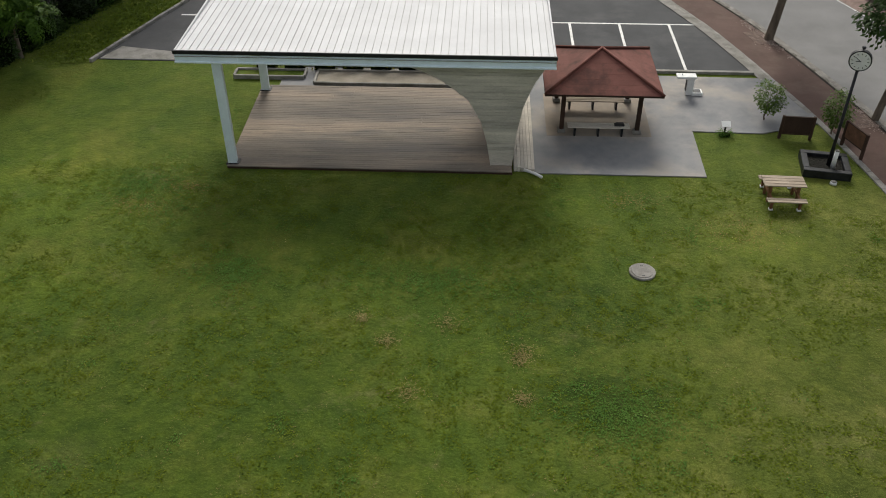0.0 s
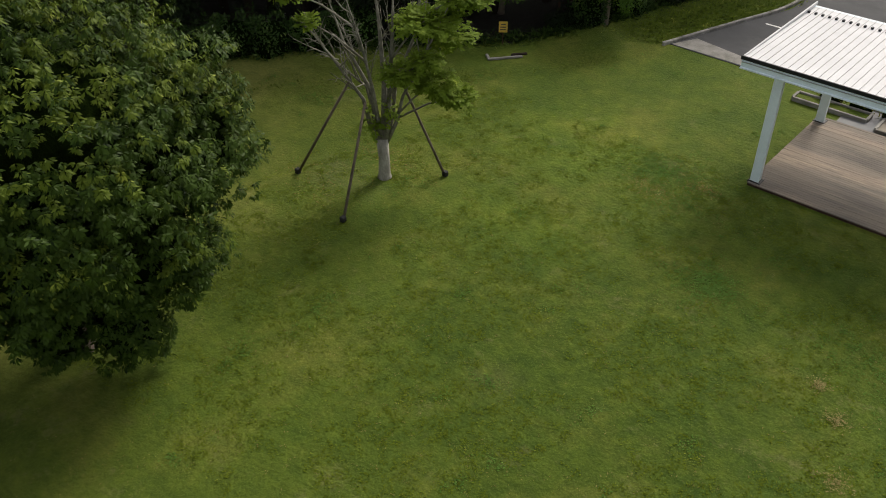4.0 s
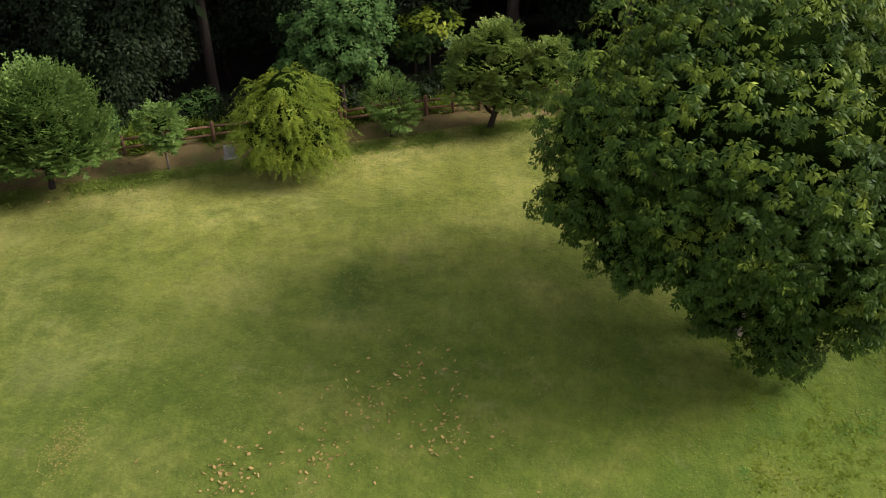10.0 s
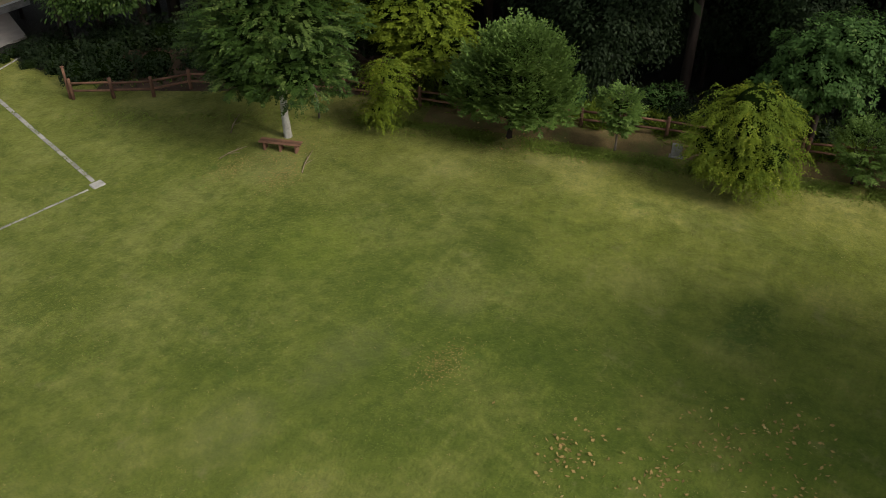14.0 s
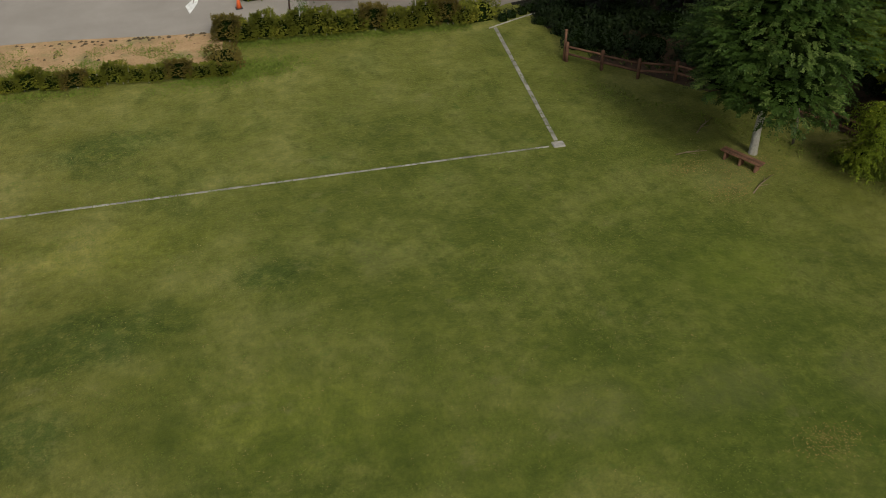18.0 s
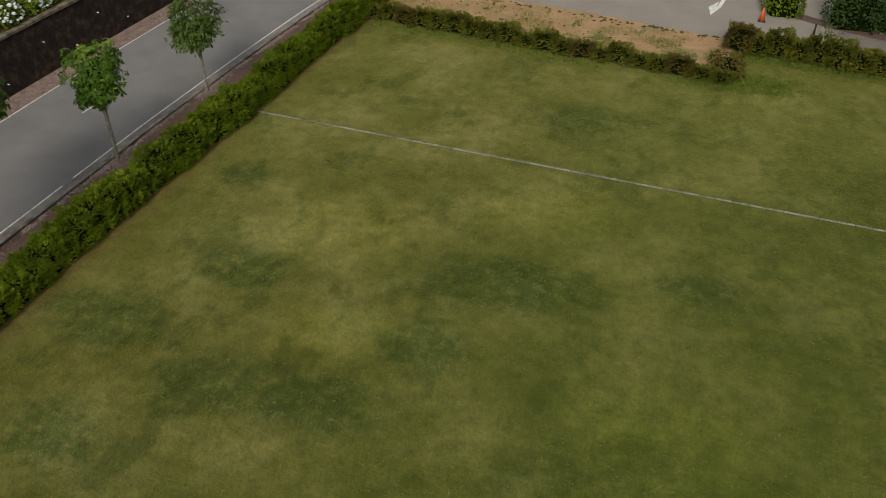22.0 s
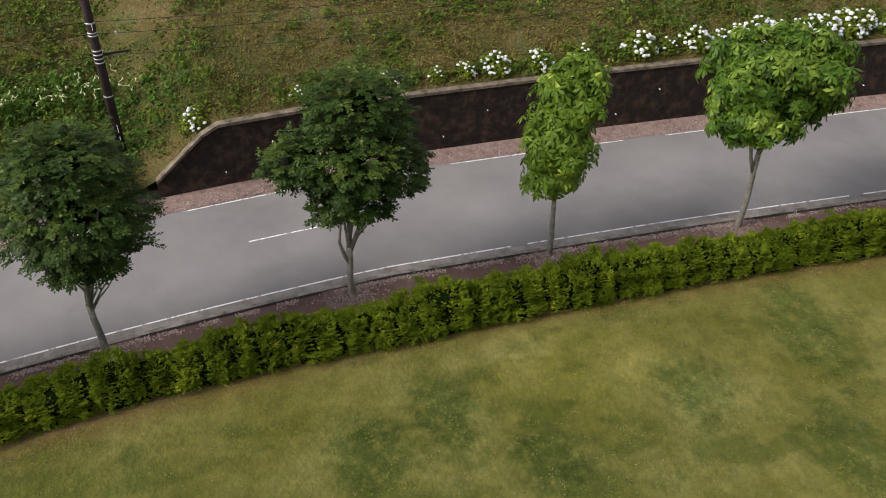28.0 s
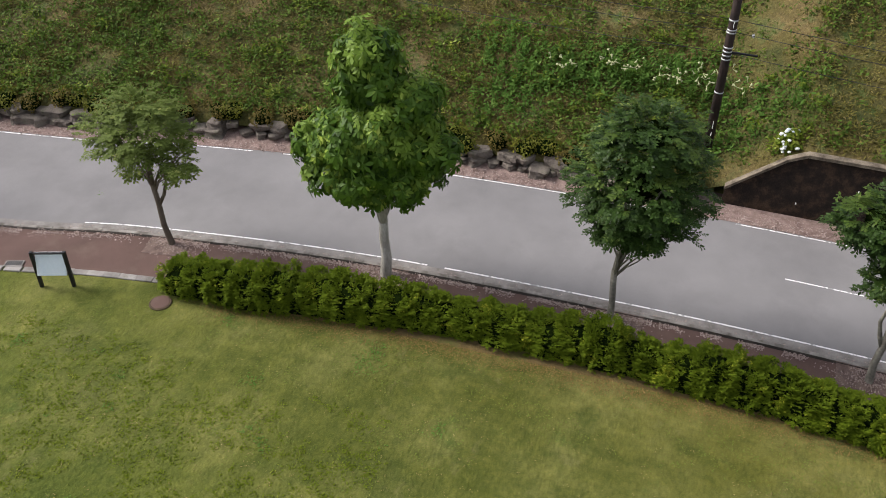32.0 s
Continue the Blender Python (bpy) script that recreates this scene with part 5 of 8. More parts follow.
# ---------------------------------------------------------------- shelter with a red hipped roof
def build_shelter():
    th = tagged(empty("shelter", (4.85, 33.5, 0.045)), "small rest shelter with a red-brown hipped roof", "shelter")
    for px, py in ((-1.5, -1.45), (1.57, -1.45), (-1.55, 1.2), (1.5, 1.25)):
        post = part("post", box_bm(0.17, 0.17, 2.05, (px, py, 0.02), 0.015), M_BROWN, th, "dark brown timber post")
        part("footing", box_bm(0.32, 0.32, 0.16, (px, py, 0.0), 0.03), M_KERB, post, "grey concrete footing")
    for (ax, ay, bx, by) in ((-1.7, -1.45, 1.7, -1.45), (-1.7, 1.22, 1.7, 1.22)):
        part("beam", box_bm(bx - ax, 0.13, 0.2, ((ax + bx) / 2, ay, 1.88), 0.01), M_BROWN, th)
    for xx in (-1.52, 1.53):
        part("beam", box_bm(0.13, 2.9, 0.16, (xx, -0.1, 1.72), 0.01), M_BROWN, th)
    roof = tagged(empty("roof"), "red-brown hipped roof")
    roof.parent = th
    c = [(-2.32, -2.15, 2.03), (2.32, -2.15, 2.03), (2.32, 2.25, 2.03), (-2.32, 2.25, 2.03)]
    ap = (0, 0.02, 3.02)
    for i in range(4):
        a, b = Vector(c[i]), Vector(c[(i + 1) % 4])
        t = Vector(ap)
        rows = 9
        for r in range(rows):
            f0, f1 = r / rows, (r + 1) / rows
            lift = Vector((0, 0, 0.003))
            q = [a.lerp(t, f0) + lift, b.lerp(t, f0) + lift, b.lerp(t, f1) + lift * 0.3, a.lerp(t, f1) + lift * 0.3]
            low = [a.lerp(t, f0) - lift, b.lerp(t, f0) - lift]
            obj("shingle_course", mesh_of("shingle_course", q + low, ((0, 1, 2, 3), (4, 5, 1, 0)), M_REDROOF), roof)
        ridge = [a + Vector((0, 0, 0.03)), t + Vector((0, 0, 0.04))]
        tubes("hip_cap", [(ridge, [0.06, 0.06])], M_REDROOF, roof, sides=6)
    obj("soffit", mesh_of("soffit", [(x * 0.985, y * 0.985, z - 0.06) for x, y, z in c] + [(x, y, z + 0.015) for x, y, z in c] + [(x, y, z - 0.07) for x, y, z in c], ((0, 1, 2, 3), (4, 8, 9, 5), (5, 9, 10, 6), (6, 10, 11, 7), (7, 11, 8, 4)), M_BROWN), roof)
    return th


build_shelter()
M_TAN = surface("sandy_worn_concrete", ((0.3, lin(0.235, 0.200, 0.165)), (0.7, lin(0.33, 0.275, 0.22))), 0.9, 60, 0.35, 0.9, bump=0.2, bump_scale=120, bump_dist=0.005, stain=(lin(0.19, 0.18, 0.175), 0.7, 0.7))
tagged(plate("shelter_floor", ((2.75, 31.7), (7.0, 31.75), (7.05, 35.3), (2.75, 35.3)), -0.05, 0.049, M_TAN), "sandy worn concrete floor under the rest shelter", "floor", kind="structure")


def slat_bench(name, at, ln, dp, h, wood, leg, label, slats=3, rz=0.0):
    th = tagged(empty(name, at, rz), label, "bench")
    for i in range(slats):
        part("slat", box_bm(ln, dp / slats - 0.015, 0.045, (0, -dp / 2 + (i + 0.5) * dp / slats, h - 0.045), 0.008), wood, th)
    for x in (-ln * 0.38, 0, ln * 0.38):
        part("leg", box_bm(0.08, dp * 0.8, h - 0.05, (x, 0, 0), 0.008), leg, th)
    return th


slat_bench("shelter_bench", (4.8, 34.08, 0.045), 2.6, 0.42, 0.44, M_PALEWOOD, M_DARKMETAL, "long pale wooden bench under the shelter")
slat_bench("shelter_bench", (4.82, 31.85, 0.045), 2.5, 0.42, 0.44, M_CLAD, M_DARKMETAL, "long greyed wooden bench under the shelter")
slat_bench("tree_bench", (-21.05, -23.45, 0.0), 1.75, 0.4, 0.4, M_FENCE, M_FENCE, "brown wooden bench beside a tree trunk", rz=math.radians(114))
_bag = tagged(empty("bag", (5.65, 31.85, 0.49)), "black bag lying on the bench", "bag")
part("bag_body", box_bm(0.42, 0.22, 0.09, (0, 0, 0), 0.04), M_RUBBER, _bag)
part("bag_flap", box_bm(0.3, 0.16, 0.03, (0.02, 0.0, 0.09), 0.014), M_RUBBER, _bag)


def build_fountain():
    th = tagged(empty("drinking_fountain", (9.05, 35.6, 0.045)), "white concrete drinking fountain with a basin", "fountain")
    part("pedestal", box_bm(0.3, 0.34, 0.78, (0.08, 0, 0), 0.02), M_WHITE, th)
    part("top_slab", box_bm(0.85, 0.42, 0.1, (-0.12, 0, 0.78), 0.02), M_WHITE, th)
    b = part("basin", box_bm(0.48, 0.44, 0.14, (0.42, -0.02, 0), 0.02), M_WHITE, th)
    part("drain_well", box_bm(0.32, 0.28, 0.02, (0.42, -0.02, 0.135)), M_DARKMETAL, b)
    part("tap", box_bm(0.04, 0.04, 0.08, (-0.3, 0, 0.88), 0.01), M_GALV, th)
    part("side_recess", box_bm(0.03, 0.2, 0.5, (-0.075, 0, 0.15), 0.005), M_DARKMETAL, th)


build_fountain()


def build_plant_label():
    th = tagged(empty("plant_sign", (10.0, 32.15, 0)), "small white plate on a dark post", "sign")
    part("post", box_bm(0.06, 0.06, 0.45, (0, 0, 0), 0.01), M_DARKMETAL, th)
    part("plate", box_bm(0.36, 0.28, 0.03, (0, 0, 0.48), 0.006, rot=Matrix.Rotation(0.5, 4, "X")), M_WHITE, th)


build_plant_label()


def board(name, a, b, h, face, label, frame_m=M_BROWN, panel=(0.35, 0.95), bars=0, thick=0.05, tilt=0.0):
    """An information board between two posts at the points a and b."""
    A, B = Vector((*a, 0)), Vector((*b, 0))
    c, d = (A + B) / 2, (B - A)
    w, rz = d.length, math.atan2(d.y, d.x)
    th = tagged(empty(name, c, rz), label, "sign board")
    for x in (-w / 2, w / 2):
        part("post", box_bm(0.11, 0.11, h, (x, 0, 0), 0.012), frame_m, th)
    p = part("panel", box_bm(w - 0.1, thick, h * (panel[1] - panel[0]), (0, 0, h * panel[0]), 0.006), face, th)
    if tilt:
        p.matrix_basis = Matrix.Translation((0, 0, h * 0.66)) @ Matrix.Rotation(tilt, 4, "X") @ Matrix.Translation((0, 0, -h * 0.66))
    part("top_rail", box_bm(w, thick + 0.03, 0.05, (0, 0, h * panel[1]), 0.006), frame_m, th)
    part("bottom_rail", box_bm(w - 0.12, thick + 0.02, 0.05, (0, 0, h * panel[0] - 0.05), 0.006), frame_m, th)
    for i in range(bars):
        for s in (1, -1):
            part("text_bar", box_bm((w - 0.3) * (0.9 - 0.1 * (i % 3)), 0.004, 0.025, (0, s * (thick / 2 + 0.002), h * panel[1] - 0.14 - i * 0.085), 0), M_INK, p)
    return th


board("notice_board", (12.16, 31.95), (13.36, 31.86), 1.05, M_BROWN, "dark brown timber notice board by the lawn", panel=(0.25, 0.93))
board("notice_board", (14.50, 31.45), (14.90, 30.35), 1.15, M_FENCE, "brown timber notice board beside the pavement", panel=(0.4, 0.95))
board("information_board", (16.17, 20.38), (16.57, 19.42), 1.42, M_SIGNFACE, "pale blue-white information board on dark posts", M_DARKMETAL, (0.38, 0.94), tilt=math.radians(-20))


def build_clock():
    th = tagged(empty("clock_post", (13.43, 29.68, 0)), "round white clock on a slim dark post", "clock")
    tubes("pole", [([(0, 0, 0), (0, 0, 1.3), (0, 0, 4.15)], [0.09, 0.06, 0.055])], M_DARKMETAL, th, sides=10)
    R = Matrix.Translation((0, 0, 4.55)) @ Matrix.Rotation(math.radians(-22), 4, "Z") @ Matrix.Rotation(math.pi / 2, 4, "X")

    def disc(nm, r, d0, d1, m, label=""):
        v, f = tube_data([R @ Vector((0, 0, d0)), R @ Vector((0, 0, d1))], [r, r], 32)
        return obj(nm, mesh_of(nm, v, f, m), th, label)
    disc("case", 0.385, -0.09, 0.09, M_DARKMETAL)
    face = disc("dial", 0.345, 0.085, 0.098, M_WHITE, "white clock dial")
    for k in range(12):
        a = k * math.pi / 6
        bm = box_bm(0.024, 0.06, 0.006, (0, 0.265, 0.099))
        bmesh.ops.transform(bm, matrix=R @ Matrix.Rotation(a, 4, "Z"), verts=bm.verts[:])
        part("hour_mark", bm, M_INK, face)
    for nm, a, ln, w in (("hour_hand", 1.75, 0.17, 0.028), ("minute_hand", 0.95, 0.25, 0.02)):
        bm = box_bm(w, ln, 0.006, (0, ln / 2 - 0.03, 0.106))
        bmesh.ops.transform(bm, matrix=R @ Matrix.Rotation(a, 4, "Z"), verts=bm.verts[:])
        part(nm.replace("_hand", "_pointer"), bm, M_INK, face)
    part("solar_cap", box_bm(0.12, 0.12, 0.1, (0, 0, 4.98), 0.02), M_DARKMETAL, th)
    tubes("bracket", [([(0, 0, 4.1), (0, 0, 5.0)], [0.05, 0.03])], M_DARKMETAL, th, sides=8)


build_clock()


def build_planter():
    th = tagged(empty("planter", (13.3, 29.68, 0), -0.16), "square dark timber planter round the clock post", "planter")
    for nm, sx, sy, cx, cy in (("side", 1.75, 0.24, 0, -0.65), ("side", 1.75, 0.24, 0, 0.65), ("end", 0.24, 1.06, -0.755, 0), ("end", 0.24, 1.06, 0.755, 0)):
        part(nm, box_bm(sx, sy, 0.34, (cx, cy, 0), 0.02), M_DARKMETAL, th, "dark stained timber side")
    part("soil", box_bm(1.3, 1.1, 0.2, (0, 0, 0)), M_FOREST, th)
    w = tagged(empty("marker_post", (13.5, 29.42, 0.2)), "short white post in the planter", "post")
    tubes("shaft", [([(0, 0, 0), (0, 0, 0.75)], [0.09, 0.085])], M_WHITE, w, sides=10)
    part("cap", box_bm(0.15, 0.15, 0.04, (0, 0, 0.75), 0.012), M_KERB, w)
    q = tagged(empty("valve_cover", (13.35, 28.62, 0)), "small white round cover in the grass", "cover")
    tubes("drum", [([(0, 0, 0), (0, 0, 0.1)], [0.13, 0.12])], M_WHITE, q, sides=14)
    tubes("lid", [([(0, 0, 0.1), (0, 0, 0.125)], [0.1, 0.09])], M_KERB, q, sides=14)


build_planter()


def build_picnic():
    th = tagged(empty("picnic_table", (11.1, 27.6, 0), -0.03), "weathered wooden picnic table with fixed benches", "picnic table")
    for i in range(4):
        part("top_board", box_bm(1.5, 0.165, 0.045, (0, -0.27 + i * 0.18, 0.7), 0.008), M_PALEWOOD, th)
    for s in (-1, 1):
        for i in range(2):
            part("bench_board", box_bm(1.4, 0.13, 0.045, (0, s * (0.68 + i * 0.145) - 0.05, 0.4), 0.008), M_PALEWOOD, th)
    for x in (-0.5, 0.5):
        part("cross_beam", box_bm(0.09, 1.7, 0.09, (x, -0.03, 0.31), 0.01), M_ORANGEWOOD, th)
        for s in (-1, 1):
            leg = part("leg", box_bm(0.1, 0.1, 0.7, (x, s * 0.28, 0), 0.01), M_ORANGEWOOD, th)
            part("bench_leg", box_bm(0.1, 0.1, 0.4, (x, s * 0.74 - 0.05, 0), 0.01), M_ORANGEWOOD, th)
            part("foot", box_bm(0.16, 0.16, 0.07, (x, s * 0.74 - 0.05, 0), 0.02), M_WHITE, leg)


build_picnic()

_mh = tagged(empty("manhole", (5.48, 23.0, 0)), "round pale concrete manhole cover in the lawn", "manhole")
tubes("rim", [([(0, 0, -0.05), (0, 0, 0.05), (0, 0, 0.07)], [0.44, 0.44, 0.42])], M_KERB, _mh, sides=32, smooth=False)
tubes("cover", [([(0, 0, 0.05), (0, 0, 0.085)], [0.36, 0.355])], M_GUTTER, _mh, sides=32, smooth=False)
part("lift_slot", box_bm(0.1, 0.03, 0.006, (0, -0.25, 0.084)), M_DARKMETAL, _mh)
part("lift_slot", box_bm(0.1, 0.03, 0.006, (0, 0.25, 0.084)), M_DARKMETAL, _mh)


_sc = tagged(empty("soil_cover", (16.88, 16.28, 0)), "round rusty brown cover in the lawn by the hedge", "cover")
tubes("rim", [([(0, 0, -0.05), (0, 0, 0.03), (0, 0, 0.04)], [0.36, 0.36, 0.34])], M_CLOD, _sc, sides=24, smooth=False)
tubes("lid", [([(0, 0, 0.03), (0, 0, 0.05)], [0.30, 0.295])], M_PAVE, _sc, sides=24, smooth=False)
_dg = tagged(empty("drain_grate", (16.75, 22.05, 0.05), math.radians(112)), "grey steel grate in the pavement's edging", "drain grate")
part("frame", box_bm(0.62, 0.30, 0.03, (0, 0, 0), 0.006), M_KERB, _dg)
for _i in range(8):
    part("bar", box_bm(0.03, 0.24, 0.02, (-0.245 + _i * 0.07, 0, 0.028), 0.004), M_DARKMETAL, _dg)


# ---------------------------------------------------------------- fence of brown logs
def build_fence(pts, step, h=0.95, label="brown log rail fence at the wood's edge", m=None):
    line = spline(pts, step)
    th = tagged(empty("fence", (*line[0], 0)), label, "fence")
    pm = mesh_of("post", *tube_data([(0, 0, -0.2), (0, 0, h), (0, 0, h + 0.03)], [0.085, 0.08, 0.05], 8), m or M_FENCE, True)
    o = Vector((*line[0], 0))
    for p in line:
        obj("post", pm, th, m=Matrix.Translation(Vector((*p, 0)) - o) @ Matrix.Rotation(random.uniform(-0.03, 0.03), 4, "X"))
    for a, b in zip(line[:-1], line[1:]):
        for z in (0.38, 0.74):
            A, B = Vector((*a, z + random.uniform(-.03, .03))) - o, Vector((*b, z + random.uniform(-.03, .03))) - o
            obj("rail", mesh_of("rail", *tube_data([A, B], [0.052, 0.048], 7), m or M_FENCE, True), th)
    return th


build_fence(((-18.8, -33.95), (-21.3, -31.0), (-22.6, -30.3), (-25.9, -24.75), (-27.74, -19.7), (-29.6, -15.05), (-30.9, -11.7), (-32.7, -6.2)), 1.75)
build_fence(((-32.7, -6.2), (-33.2, -5), (-34.2, -1.6), (-35.1, 1.7), (-35.9, 3.6), (-36.6, 7), (-36.8, 12)), 1.17)
# same fence in darker timber: the wood's deep shade put into its colour
build_fence(((-24.2, 37.2), (-23.3, 39.4), (-22.3, 41.6)), 1.3, 0.8, m=M_BROWN)
_gp = tagged(empty("gate_post", (-18.75, -34.1, 0)), "tall weathered post at the fence's end", "post")
tubes("shaft", [([(0, 0, -0.2), (0, 0, 1.5)], [0.065, 0.06])], M_FENCE, _gp, sides=8)
part("cap", box_bm(0.14, 0.14, 0.04, (0, 0, 1.5), 0.012), M_FENCE, _gp)

# woodland entrance: concrete step edge, log end, yellow sign
_st = tagged(empty("entrance_step", (-23.3, 31.5, 0), math.radians(51)), "concrete step at the path into the wood", "step")
part("step_edge", box_bm(1.7, 0.14, 0.1, (0, 0, 0), 0.02), M_KERB, _st)
part("step_return", box_bm(0.13, 0.45, 0.1, (-0.78, 0.3, 0), 0.02), M_KERB, _st)
part("log_edge", box_bm(0.8, 0.13, 0.12, (0.75, 0.25, 0), 0.04), M_DARKBARK, _st)
_ys = tagged(empty("warning_sign", (-24.3, 32.6, 0), math.radians(38)), "faded yellow notice on a dark post", "sign")
part("post", box_bm(0.06, 0.06, 0.9, (0, 0.03, 0), 0.01), M_BROWN, _ys)
_yp = part("plate", box_bm(0.42, 0.03, 0.55, (0, 0, 0.68), 0.006), M_YELLOW, _ys)
for _i in range(3):
    part("text_bar", box_bm(0.28 - 0.05 * (_i == 2), 0.004, 0.05, (0, -0.0175, 0.8 + _i * 0.13)), M_INK, _yp)
_ms = tagged(empty("stone_marker", (-29.85, -10.4, 0), math.radians(110)), "small grey upright stone marker", "marker")
part("slab", box_bm(0.42, 0.12, 0.62, (0, 0, 0), 0.03), M_KERB, _ms)
part("foot", box_bm(0.55, 0.25, 0.08, (0, 0, 0), 0.02), M_KERB, _ms)


# ---------------------------------------------------------------- utility pole and wires
def build_pole():
    x, y = 31.0, 1.3
    o = float(offset_from(KERB, KN, np.array([[x, y]]))[0])
    z = hill_z(o, y) - 0.1
    th = tagged(empty("utility_pole", (x, y, z)), "dark wooden utility pole with steel bands and wires", "utility pole")
    tubes("shaft", [([(0, 0, -0.2), (0, 0, 5), (0, 0, 11)], [0.17, 0.155, 0.13])], M_POLE, th, sides=12)
    for q in (2.6, 3.9, 4.05, 4.2, 4.35, 4.9, 5.0, 5.35):
        tubes("band", [([(0, 0, q), (0, 0, q + 0.05)], [0.172, 0.171])], M_GALV, th, sides=12)
    for q, s in ((1.2, 0.3), (0.9, 0.12), (5.15, 0.2)):
        part("tag", box_bm(0.12, 0.02, s, (-0.16, -0.04, q), 0.004), M_WHITE, th, "small white tag")
    part("side_arm", box_bm(0.07, 0.9, 0.07, (0.0, -0.6, 4.15), 0.01), M_DARKMETAL, th)
    tubes("insulator", [([(0, -0.75, 4.85), (0, -0.75, 4.95)], [0.05, 0.04])], M_WHITE, th, sides=10)
    for q, dy in ((4.15, 0.0), (4.95, 0.0), (5.4, 0.1)):
        for far in ((1.5, 32.0, 1.2), (-4.0, -34.0, 1.0)):
            pts = []
            for k in range(15):
                s = k / 14
                pts.append((far[0] * s, far[1] * s + dy, q + far[2] * s - 1.2 * 4 * s * (1 - s) * 0.5))
            tubes("wire", [(pts, [0.012] * 15)], M_RUBBER, th, sides=4)


build_pole()

# ---------------------------------------------------------------- odds and ends by the south path
_cone = tagged(empty("traffic_cone", (-5.55, -45.6, 0.03)), "orange traffic cone on the asphalt", "traffic cone")
part("cone_base", box_bm(0.36, 0.36, 0.04, (0, 0, 0), 0.01), M_RUBBER, _cone)
tubes("cone_body", [([(0, 0, 0.04), (0, 0, 0.7)], [0.15, 0.03])], M_ORANGE, _cone, sides=14)
copy_thing(_cone, Matrix.Translation((-5.6, -49.2, 0.03)))


def build_house():
    """Small cream house: only the foot of its front is in sight."""
    th = tagged(empty("house", (-18.5, -45.0, 0)), "cream single-storey house with white-framed glass doors", "house")
    ox, oy = 18.5, 45.0

    def L(x, y, z=0.0):
        return (x + ox, y + oy, z)
    part("foundation", box_bm(11.0, 7.6, 0.42, L(-18.55, -48.85, 0), 0.02), M_KERB, th, "grey concrete plinth")
    for a, b, z0, z1 in ((-13.1, -13.65, 0.42, 2.9), (-15.35, -19.0, 0.42, 2.9), (-20.9, -24.0, 0.42, 2.9), (-13.65, -15.35, 2.45, 2.9), (-19.0, -20.9, 2.35, 2.9)):
        part("front_wall", box_bm(abs(b - a), 0.16, z1 - z0, L((a + b) / 2, -45.14, z0), 0.004), M_CREAM, th)
    for x in (-13.18, -23.92):
        part("side_wall", box_bm(0.16, 7.1, 2.48, L(x, -48.85, 0.42), 0.004), M_CREAM, th)
    part("back_wall", box_bm(10.9, 0.16, 2.48, L(-18.55, -52.5, 0.42), 0.004), M_CREAM, th)
    part("sill_band", box_bm(10.95, 0.09, 0.08, L(-18.55, -45.04, 0.40), 0.01), M_WHITE, th, "white skirting band")
    roof = part("roof", box_bm(12.2, 9.0, 0.16, L(-18.55, -48.85, 2.9), 0.02), M_TILE, th, "brown sheet roof")
    for k in range(25):
        part("roof_batten", box_bm(0.05, 8.9, 0.05, L(-24.4 + k * 0.487, -48.85, 3.06), 0.008), M_TILE, roof)
    for k, xc in enumerate((-14.07, -14.93)):
        d = part("glass_door", box_bm(0.84, 0.05, 0.16, L(xc, -45.12, 0.48), 0.006), M_WHITE, th, "white-framed glass door leaf")
        for dx in (-0.37, 0.37):
            part("stile", box_bm(0.1, 0.06, 1.9, L(xc + dx, -45.12, 0.5), 0.006), M_WHITE, d)
        part("top_rail", box_bm(0.84, 0.05, 0.1, L(xc, -45.12, 2.32), 0.006), M_WHITE, d)
        part("middle_rail", box_bm(0.64, 0.04, 0.05, L(xc, -45.12, 1.3), 0.004), M_WHITE, d)
        part("pane", box_bm(0.66, 0.02, 1.7, L(xc, -45.14, 0.62)), M_DARKGLASS, d, "dark reflecting pane")
    e = part("side_door", box_bm(0.95, 0.06, 1.9, L(-20.35, -45.12, 0.44), 0.006), M_CREAM, th, "cream side door")
    part("door_post", box_bm(0.12, 0.12, 2.0, L(-19.1, -45.05, 0.4), 0.01), M_ORANGEWOOD, th, "orange-brown timber door post")
    part("door_rail", box_bm(0.95, 0.03, 0.07, L(-20.35, -45.08, 1.2), 0.004), M_ORANGEWOOD, e)
    s = tagged(empty("porch_step", (-13.95, -44.45, 0)), "worn red porch step before glass doors", "step")
    part("tread", box_bm(1.62, 1.02, 0.08, (0, 0, 0.24), 0.015), M_REDPATH, s)
    part("riser", box_bm(1.54, 0.96, 0.24, (0, 0, 0.0), 0.01), M_REDPATH, s)
    g = tagged(empty("porch_block", (-15.2, -44.6, 0)), "grey concrete block beside the red step", "block")
    part("block", box_bm(0.75, 0.7, 0.3, (0, 0, 0), 0.02), M_KERB, g)
    part("cap", box_bm(0.79, 0.74, 0.05, (0, 0, 0.3), 0.015), M_KERB, g)


